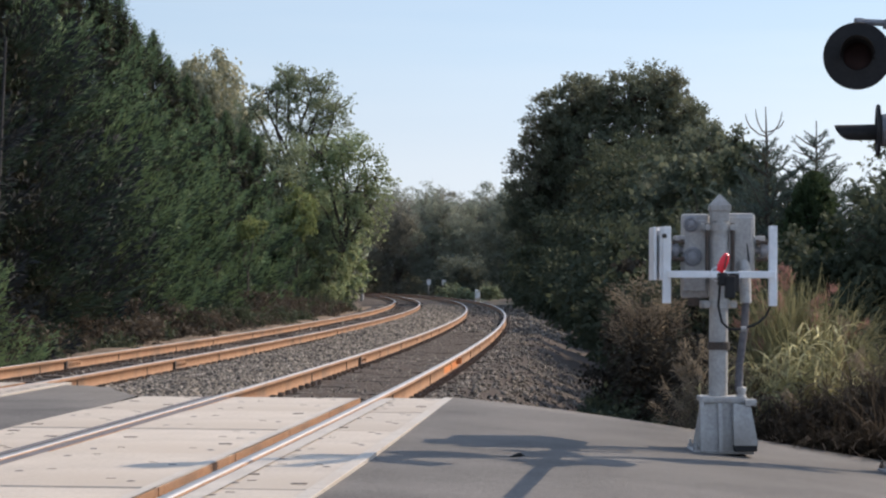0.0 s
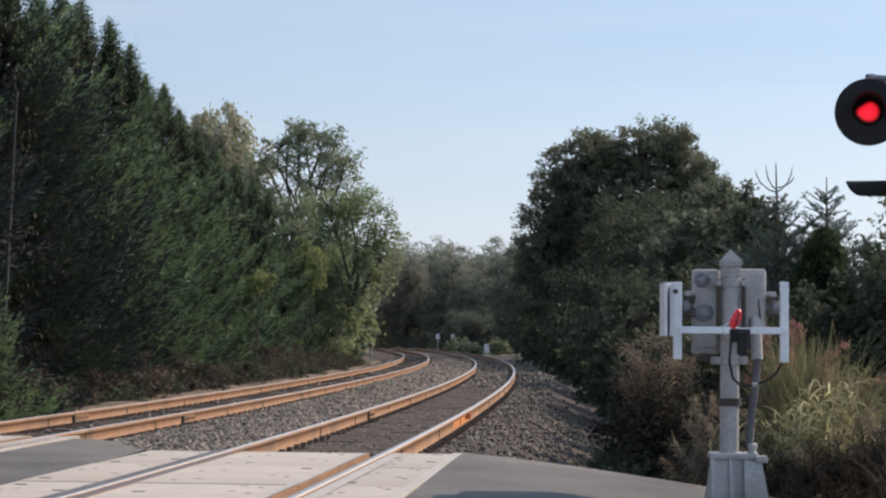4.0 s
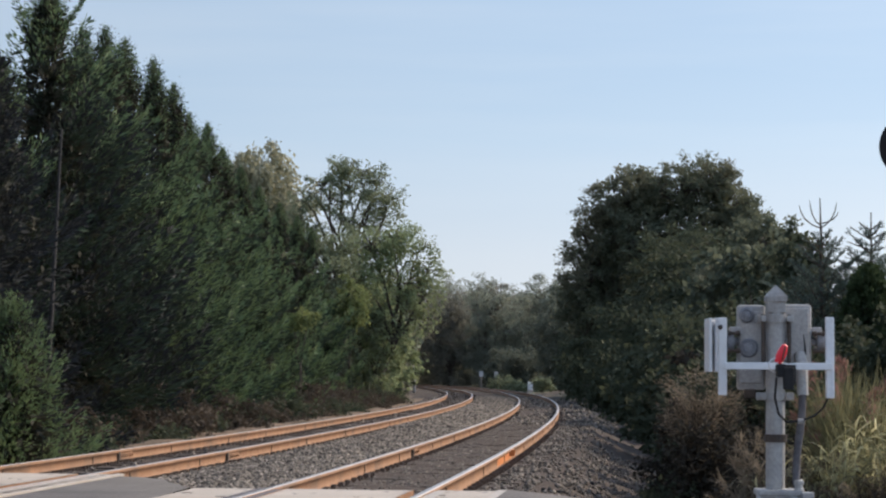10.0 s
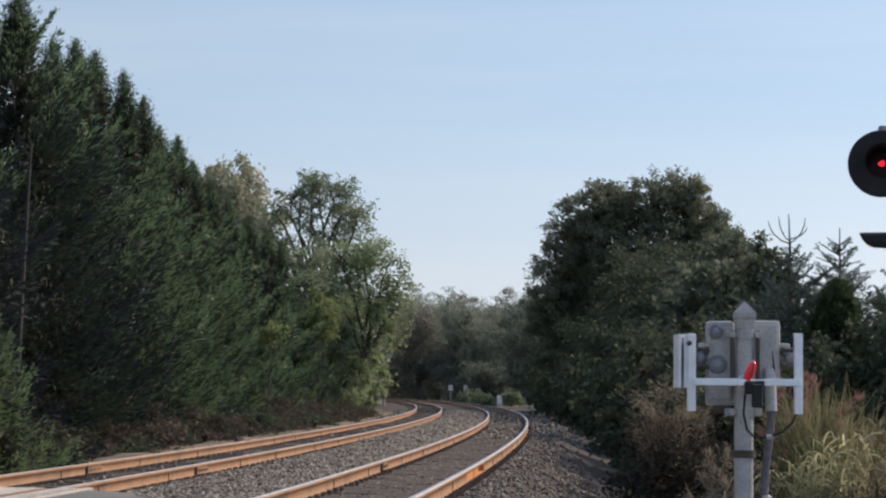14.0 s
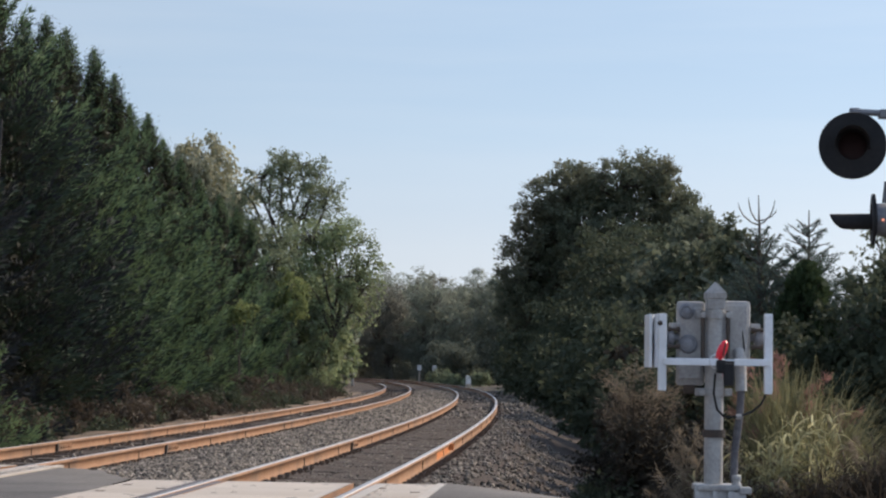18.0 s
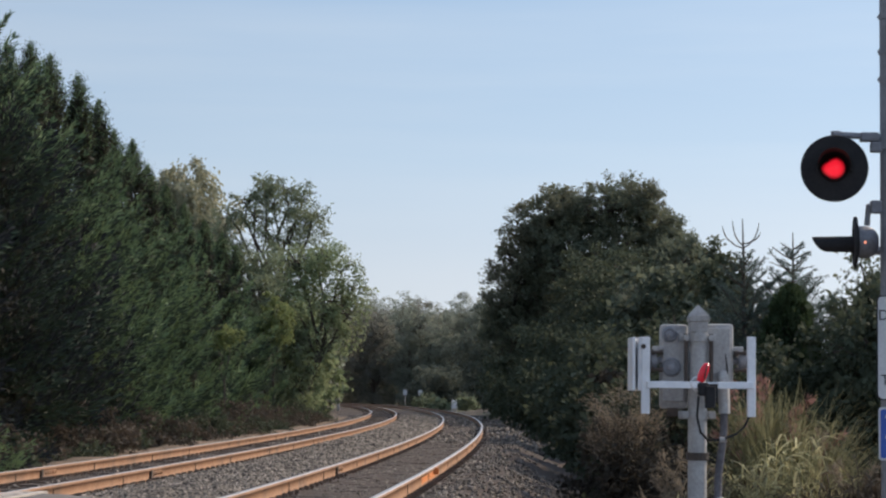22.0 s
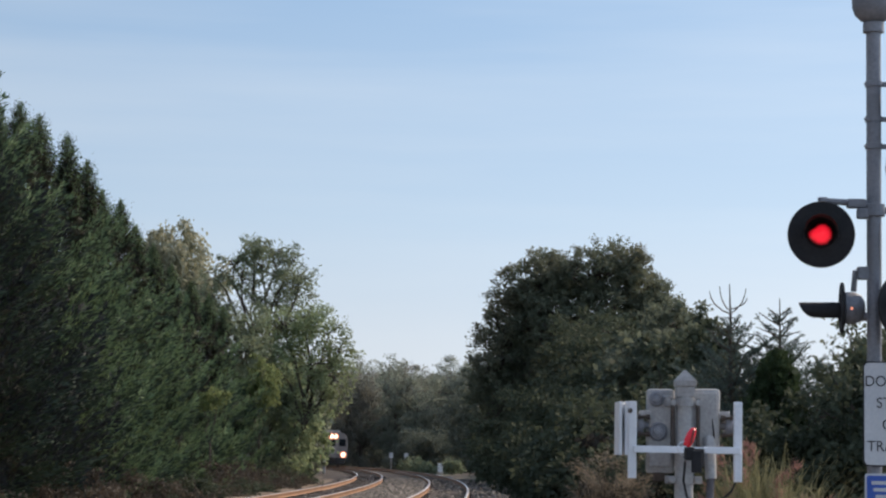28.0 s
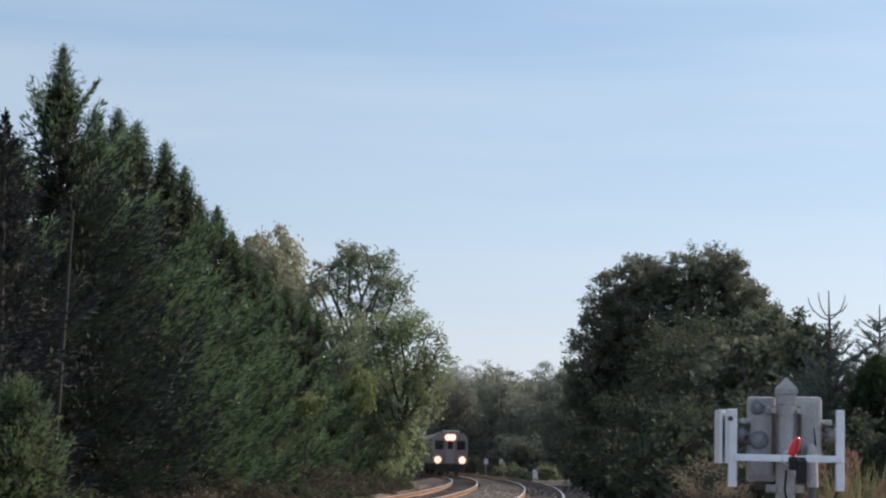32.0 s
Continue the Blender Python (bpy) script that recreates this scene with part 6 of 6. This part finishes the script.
def leafy_grass(x, y, tall, spread, stalks, label, seed, mat, width=0.017, blade=0.42, plumes=0, plume_mat=None):
    """A clump of stalks that each carry arching leaf blades along their upper half."""
    rng = np.random.default_rng(seed)
    g = thing("tall_grass", Matrix.Translation((x, y, gz(x, y) - 0.02)), label, "grass", "clumps of tall grass")
    a = rng.random(stalks) * 2 * math.pi
    r = spread * np.sqrt(rng.random(stalks))
    foot = np.stack([0.5 * r * np.cos(a), 0.5 * r * np.sin(a), np.zeros(stalks)], -1)
    ht = tall * (0.65 + 0.35 * rng.random(stalks)) * (1 - 0.28 * (r / spread) ** 2)
    head = foot + np.stack([0.75 * r * np.cos(a), 0.75 * r * np.sin(a), ht], -1)
    stems = Shape()
    for k in range(stalks):
        stems.tube([tuple(foot[k]), tuple((foot[k] + head[k]) / 2 + rng.normal(size=3) * 0.02), tuple(head[k])], [0.006, 0.005, 0.003], 3, False)
    part("stalk_tuft", stems, mat, g)
    per, seg = 9, 5
    k = np.repeat(np.arange(stalks), per)
    n = len(k)
    s = 0.5 + 0.48 * rng.random(n)
    root = foot[k] + (head[k] - foot[k]) * s[:, None]
    b = rng.random(n) * 2 * math.pi
    out = np.stack([np.cos(b), np.sin(b), np.zeros(n)], -1)
    side = np.stack([-np.sin(b), np.cos(b), rng.normal(size=n) * 0.4], -1)
    ln = blade * (0.5 + 0.7 * rng.random(n))
    up = 0.55 + 0.5 * rng.random(n)
    fall = 0.55 + 0.75 * rng.random(n)
    vs = []
    for q in range(seg + 1):
        w = q / seg
        p = root + out * (ln * 0.72 * w)[:, None]
        p[:, 2] += ln * (up * w - fall * w * w)
        vs += [p - side * (width * 0.5 * (1 - w) ** 0.6 + 0.001), p + side * (width * 0.5 * (1 - w) ** 0.6 + 0.001)]
    v = np.stack(vs, 1).reshape(-1, 3)
    v[:, 2] = np.maximum(v[:, 2], 0.02)
    quad = np.array([[2 * q, 2 * q + 1, 2 * q + 3, 2 * q + 2] for q in range(seg)])
    f = (np.arange(n)[:, None, None] * 2 * (seg + 1) + quad[None]).reshape(-1, 4)
    part("blade_tuft", soup("blade_tuft", v, f, mat), None, g)
    if plumes:
        pick = rng.integers(stalks, size=plumes)
        kk = np.repeat(pick, 60)
        lean = unit(head[kk] - foot[kk]) + np.stack([np.cos(a[kk]), np.sin(a[kk]), np.zeros(len(kk))], -1) * 0.4
        u = rng.random(len(kk))
        at = head[kk] + lean * (0.24 * u)[:, None] + rng.normal(size=(len(kk), 3)) * 0.018
        at[:, 2] -= 0.10 * u * u
        v, f = leaves(at, lean + rng.normal(size=(len(kk), 3)) * 0.5 + np.array([0, 0, -0.35]), 0.07, 0.008, rng)
        part("plume_tuft", soup("plume_tuft", v, f, plume_mat or PLUME), None, g)


SORTS = {"green": ("clump of tall green-brown grass behind the gate", GREENREED, 0.009, 0.6, 0, None, 0.0),
         "pink": ("clump of tall green grass with reddish plumes", GREENREED, 0.012, 0.2, 9, PINKPLUME, 0.02), "tan": ("clump of tall dry grass with dense tan plumes", DRYREED, 0.008, 0.3, 34, PLUME, 0.03), "drooping": ("clump of brown-green arching grass", DIMREED, 0.018, 0.95, 0, None, 0.0),
         "dry": ("clump of dry brown tall grass", DRYREED, 0.010, 0.6, 0, None, 0.0), "buff": ("clump of dry brown grass with thin buff plumes", DRYREED, 0.010, 0.6, 9, PLUME, 0.01)}
GRASS = [(2.7, 20.0, 1.5, 0.25, "buff"), (3.24, 20.1, 1.6, 0.2, "buff"), (3.20, 20.7, 2.35, 0.12, "pink"), (3.42, 20.9, 2.2, 0.15, "pink"), (3.45, 20.5, 2.55, 0.36, "green"), (3.75, 20.6, 2.4, 0.40, "green"), (3.95, 20.5, 1.5, 0.5, "drooping"), (4.4, 20.3, 1.5, 0.6, "drooping"),
         (5.1, 20.2, 1.3, 1.0, "drooping"), (5.7, 19.8, 1.2, 1.0, "drooping"), (4.3, 22.5, 1.7, 0.8, "drooping"), (5.2, 22.4, 1.5, 1.1, "drooping"), (2.27, 24.6, 2.08, 0.10, "tan"), (2.45, 25.0, 2.05, 0.10, "tan"), (2.62, 21.2, 1.2, 0.32, "buff"), (2.75, 20.4, 1.1, 0.35, "buff"),
         (2.75, 19.1, 1.0, 0.35, "drooping"), (3.05, 18.9, 1.1, 0.4, "drooping"), (3.35, 18.75, 1.15, 0.45, "drooping"), (3.65, 18.6, 1.2, 0.45, "drooping"), (3.2, 19.1, 1.1, 0.4, "dry"), (2.9, 19.1, 1.1, 0.35, "dry"), (3.5, 18.95, 1.2, 0.4, "dry"), (3.95, 18.5, 1.3, 0.5, "drooping"), (4.4, 18.6, 1.4, 0.6, "drooping"), (4.0, 19.3, 1.4, 0.5, "dry"), (2.75, 19.0, 0.6, 0.35, "dry"), (6.5, 20.6, 1.3, 1.1, "drooping"), (6.4, 18.6, 1.0, 1.0, "drooping"), (6.0, 24.5, 1.6, 1.1, "green"), (7.5, 22.5, 1.5, 1.2, "green"),
         (3.2, 24.2, 1.4, 0.8, "drooping"), (2.65, 23.6, 0.95, 0.4, "dry"), (2.65, 22.0, 0.75, 0.4, "dry"), (2.5, 24.9, 1.0, 0.35, "dry"), (2.5, 21.2, 0.6, 0.35, "dry")]
for k, (x, y, h, r, n, plumes) in enumerate(((2.98, 19.65, 1.50, 0.28, 30, 0), (3.25, 19.6, 1.72, 0.34, 46, 2), (3.52, 19.65, 1.74, 0.32, 40, 2), (2.62, 19.9, 1.45, 0.25, 24, 2))):
    leafy_grass(x, y, h, r, n, "clump of arching yellow-green ornamental grass in leaf", 600 + k, REED, plumes=plumes)
for k, (x, y, h, r) in enumerate(((3.30, 20.6, 1.95, 0.34), (3.55, 20.8, 2.05, 0.38), (3.80, 20.7, 1.85, 0.30))):
    leafy_grass(x, y, h, r, 75, "dense clump of tall green grass with reddish tips", 640 + k, GREENREED, 0.011, 0.5, 14 if k < 2 else 0, PINKPLUME)
for k, (x, y, h) in enumerate(((2.40, 19.9, 1.5), (2.5, 19.7, 1.3), (2.90, 19.1, 1.05), (3.10, 18.95, 1.12), (3.32, 18.9, 1.18), (3.55, 18.85, 1.2), (3.80, 19.0, 1.35), (4.05, 19.1, 1.4))):
    leafy_grass(x, y, h, 0.22 if k < 2 else 0.30, 20 if k < 2 else 75, "clump of brown grass with nodding pinkish plumes", 620 + k, PLUME if k < 2 else DIMREED, 0.010, 0.4, 9 if k < 2 else 3)
for k, (x, y, h, r, sort) in enumerate(GRASS):
    label, mat, width, arch, plumes, plume_mat, ball = SORTS[sort]
    tall_grass(x, y, h, r, {"drooping": 420, "tan": 260, "green": 380}.get(sort, 600), label, 400 + k, plumes, plume_mat, mat, width, arch, ball)
# brown thicket between the bank and the gate
for k, (x, y, h, r) in enumerate([(2.75, 25.4, 1.2, 0.45), (2.75, 22.8, 0.85, 0.4), (2.85, 22.4, 1.1, 0.5), (2.6, 24.2, 1.2, 0.5), (2.6, 26.6, 1.6, 0.6), (3.0, 23.5, 1.3, 0.6)]):
    broad_tree(x, y, h, [(0, 0, h * 0.5, r, r, h * 0.5)], BRUSH, "brown thicket of dry stems on the bank", 470 + k, clumps=34, per=110, leaf=0.06, clump=0.19, trunk=0.015, name="thicket", group="dry thickets by the gate", twigs=26)
# low dark brush added to imitate the shade at the toe of the ballast
for k, (x, y) in enumerate(((1.78, 21.3), (1.82, 22.4), (1.86, 23.6), (1.92, 25.0), (2.0, 26.6), (2.1, 28.4))):
    broad_tree(x, y, 0.4, [(0, 0, 0.16, 0.22, 0.6, 0.2), (0.3, 0.2, 0.25, 0.3, 0.6, 0.25)], SHRUB, "low dark brush that imitates shade at the ballast's foot", 490 + k, clumps=26, per=70, leaf=0.06, clump=0.16, trunk=0.012, name="brush", group="brush at the toe of the ballast", twigs=8)
# dead thatch at the feet of the grass
for k in range(18):
    x, y = 2.5 + 0.2 * k, 19.2 - 0.06 * k + 0.2 * math.sin(k * 2.3) + (0.5 if k < 3 else 0)
    tall_grass(x, y, 0.42 + 0.13 * math.sin(k * 1.9), 0.75, 300, "low tuft of dead brown thatch at the road's edge", 440 + k, 0, None, DRYREED, 0.010, 1.2)

# the far wood across the end of the view, and its under-storey
rng = np.random.default_rng(77)
WOOD = [(-24 + 2.1 * k + 0.9 * math.sin(k * 1.9), 296 + 14 * math.sin(k * 2.7), 14.9 + 1.3 * math.sin(k * 3.3)) for k in range(24)]
WOOD += [(-23 + 2.3 * k + 0.9 * math.sin(k * 2.9), 330 + 8 * math.sin(k * 1.7), 15.4 + 0.9 * math.sin(k * 2.1)) for k in range(22)]
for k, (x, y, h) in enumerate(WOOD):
    broad_tree(x, y, h, [(0, 0, h * 0.74, 2.6, 3, h * 0.23), (1.4, 0, h * 0.5, 2.8, 3, h * 0.26), (-1.4, 0, h * 0.42, 2.8, 3, h * 0.3), (0, -2, h * 0.2, 3.2, 3, h * 0.2)], FARHAZE if k % 3 else FARDRYHAZE, "green tree of the wood beyond the curve, haze in its colour", 500 + k,
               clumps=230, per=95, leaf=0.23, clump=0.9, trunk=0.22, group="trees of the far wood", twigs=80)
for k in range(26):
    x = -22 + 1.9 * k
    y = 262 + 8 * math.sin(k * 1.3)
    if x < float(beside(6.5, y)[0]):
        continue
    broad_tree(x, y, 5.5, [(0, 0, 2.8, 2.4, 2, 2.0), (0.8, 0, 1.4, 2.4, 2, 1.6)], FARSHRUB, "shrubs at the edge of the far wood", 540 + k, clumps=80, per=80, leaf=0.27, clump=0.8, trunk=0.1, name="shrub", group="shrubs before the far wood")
for k, (x, y, h) in enumerate(((0.6, 232, 1.5), (1.6, 226, 1.5), (2.3, 224, 1.1), (4.6, 212, 1.3))):
    broad_tree(x, y, h, [(0, 0, h * 0.55, 0.9, 0.8, h * 0.55)], AIRY, "low bright shrub beside the far track bend", 560 + k, clumps=24, per=40, leaf=0.25, clump=0.4, trunk=0.05, name="shrub", group="low shrubs by the bend")


# ---- the train ----
CAR_LENGTH, CAR_PITCH = 25.4, 26.0


def car_section(grow=0.0):
    """Outline of a car body, x across and z up."""
    pts = [(1.50, 1.05), (1.52, 1.6), (1.52, 2.9), (1.46, 3.35), (1.25, 3.68), (0.85, 3.86), (0.4, 3.93), (0.0, 3.95)]
    pts = [(x + grow, 1.05 + (z - 1.05) * 0.955) for x, z in pts]
    return pts + [(-x, z) for x, z in pts[-2::-1]]


def rail_car(lead):
    """A commuter car; its nose is at y = 0 and points to -y, its length runs to +y."""
    c = thing("train_car", Matrix.Identity(4), "grey steel commuter train car with lit headlights" if lead else "grey steel commuter train car", "train", "cars of the train")
    part("body", Shape().prism(car_section(), 0.35 if lead else 0.1, CAR_LENGTH), STEEL, c)
    part("roof_ridge", Shape().box(0, CAR_LENGTH / 2, 3.84, 1.1, CAR_LENGTH - 3, 0.16, 0.05), NOSE, c, "raised grey roof equipment")
    part("underframe", Shape().box(0, CAR_LENGTH / 2, 0.78, 2.6, CAR_LENGTH - 0.6, 0.55, 0.05), UNDER, c, "dark grimy underfloor gear")
    for k in range(10):
        for s in (-1, 1):
            part("window", Shape().box(s * 1.523, 4.2 + 1.95 * k, 2.45, 0.02, 1.45, 0.75, 0.008), GLASSY, c, "dark side window")
    for k in (2.2, CAR_LENGTH - 2.4):
        for s in (-1, 1):
            part("side_door", Shape().box(s * 1.523, k, 2.15, 0.03, 1.2, 2.0, 0.01), NOSE, c, "grey side door")
    for y in (4.0, CAR_LENGTH - 4.0):
        truck = part("truck", Shape().box(1.05, y, 0.55, 0.16, 3.0, 0.35, 0.03).box(-1.05, y, 0.55, 0.16, 3.0, 0.35, 0.03).box(0, y, 0.6, 2.1, 0.5, 0.3, 0.03), UNDER, c, "dark wheel truck")
        for q in (-1.2, 1.2):
            for s in (-1, 1):
                part("wheel", Shape().lathe([(0.001, -0.065), (0.40, -0.065), (0.43, -0.05), (0.44, 0.05), (0.46, 0.065), (0.001, 0.065)], (s * 0.753, y + q, 0.445), (-s, 0, 0), 22), IRON, truck)
    if lead:
        face = Shape().prism([(x * 0.985, z) for x, z in car_section()], 0.20, 0.36)
        cab = part("cab_front", face, NOSE, c, "grey cab front")
        part("cab_rim", Shape().prism(car_section(0.005), 0.30, 0.46), STEEL, c, "bright steel rim of the cab")
        part("end_door", Shape().box(0, 0.185, 2.15, 0.80, 0.05, 2.1, 0.03), STEEL, cab, "pale steel end door")
        part("door_window", Shape().box(0, 0.155, 2.65, 0.46, 0.02, 0.7, 0.02), GLASSY, cab, "dark door window")
        for s in (-1, 1):
            part("windscreen", Shape().box(s * 0.95, 0.185, 2.66, 0.72, 0.03, 0.78, 0.04), GLASSY, cab, "dark cab window")
            part("corner_post", Shape().tube([(s * 0.50, 0.15, 1.2), (s * 0.50, 0.15, 3.2)], 0.05, 8), NOSE, cab)
            lamp = part("ditch_light", Shape().lathe([(0.37, 0.0), (0.37, 0.10), (0.34, 0.11)], (s * 1.055, 0.22, 1.38), (0, -1, 0), 20), NOSE, cab)
            part("lens", Shape().lathe([(0.22, 0.12), (0.17, 0.15), (0.001, 0.16)], (s * 1.055, 0.22, 1.38), (0, -1, 0), 20), HEADLIGHT, lamp, "lit round ditch light")
            # the orange ring glows to imitate bloom round the ditch light
            part("reflector_rim", Shape().lathe([(0.36, 0.10), (0.30, 0.125), (0.22, 0.12)], (s * 1.055, 0.22, 1.38), (0, -1, 0), 20), HALO, lamp, "glowing ring that imitates lens bloom")
            part("handrail", Shape().tube([(s * 0.55, 0.10, 1.2), (s * 0.55, 0.06, 1.5), (s * 0.55, 0.06, 2.3), (s * 0.55, 0.12, 2.4)], 0.02, 6), STEEL, cab)
        top = part("headlight_box", Shape().box(0, 0.20, 3.32, 1.15, 0.16, 0.68, 0.06), NOSE, cab)
        for s in (-1, 1):
            part("lens", Shape().lathe([(0.21, 0.02), (0.17, 0.05), (0.001, 0.06)], (s * 0.20, 0.12, 3.32), (0, -1, 0), 20), HEADLIGHT, top, "lit round headlight")
            # same added glow ring, for bloom round the headlight
            part("reflector_rim", Shape().lathe([(0.33, 0.0), (0.28, 0.015), (0.21, 0.02)], (s * 0.20, 0.12, 3.32), (0, -1, 0), 20), HALO, top, "glowing ring that imitates lens bloom")
        part("roof_shroud", Shape().box(0, 0.7, 3.80, 1.5, 0.9, 0.26, 0.08), STEEL, c, "raised roof shroud over the cab")
        part("pilot", Shape().box(0, 0.35, 0.72, 2.5, 0.3, 0.75, 0.05), UNDER, c, "dark front pilot")
        part("coupler", Shape().box(0, 0.05, 0.88, 0.34, 0.5, 0.30, 0.05).tube([(0, 0.3, 0.88), (0, 0.8, 0.88)], 0.09, 10), IRON, c, "heavy iron coupler")
    return c


train = [rail_car(True)]
second = rail_car(False)
train.append(second)
for k in range(2):
    train.append(copy_thing(second, Matrix.Identity(4)))

# lit face of the flashing lamp's bulb, and its dark back
glow = FLASH.children[-1]
for child in FLASH.children:
    if child.name.startswith("flasher_bulb"):
        glow = child


def drop(size):
    """Outline of the lit patch: round, with a point on one side."""
    pts = []
    for k in range(36):
        a = 2 * math.pi * k / 36
        r = 0.080 + 0.018 * max(math.cos(a - math.pi), 0) ** 8 - 0.012 * max(math.cos(a - radians(130)), 0) ** 4
        pts.append((size * r * math.cos(a), size * r * math.sin(a)))
    return pts


def dome(size, base, deep):
    """A low dome over that outline."""
    out = Shape()
    rings = [(1.0, base), (0.85, base - 0.35 * deep), (0.6, base - 0.70 * deep), (0.3, base - 0.93 * deep), (0.04, base - deep)]
    for (q0, y0), (q1, y1) in zip(rings, rings[1:]):
        a, b = drop(size * q0), drop(size * q1)
        out.add([(x, y0, z) for x, z in a] + [(x, y1, z) for x, z in b], [(k, (k + 1) % 36, 36 + (k + 1) % 36, 36 + k) for k in range(36)])
    return out


part("lit_face", dome(0.80, -0.012, 0.024), REDGLOW, glow, "glowing red bulb face", True)
part("lit_rim", dome(1.02, -0.004, 0.016), REDRIM, glow, "dimmer red rim of the bulb face", True)


def motions():
    """All that moves: the cars along the far track, and the bulb that slides out and in with the flashing."""
    for k, car in enumerate(train):
        rows = []
        for step in range(33):
            t = float(step)
            nose = 187.0 + 10.8 * (32.0 - t) + CAR_PITCH * k
            a, b = beside(AWAY, nose), beside(AWAY, nose + CAR_LENGTH)
            turn = math.degrees(math.atan2(-(b[0] - a[0]), b[1] - a[1]))
            rows.append((t, pose(a[0], a[1], 0.0, 0, 0, turn)))
        walk(car, rows)
    out, back = pose(0, -0.028, 0), pose(0, 0.03, 0)
    rows = [(0.0, back)]
    for on, off in FLASHES:
        rows += [(on - 0.03, back), (on + 0.15, out), (off - 0.03, out), (off + 0.14, back)]
    rows = [r for r in rows if r[0] < 31.95]
    rows.append((32.0, rows[-1][1]))
    walk(glow, rows)


FLASHES = [(0.29 + 1.187 * k, 0.88 + 1.187 * k) for k in range(27)]
motions()
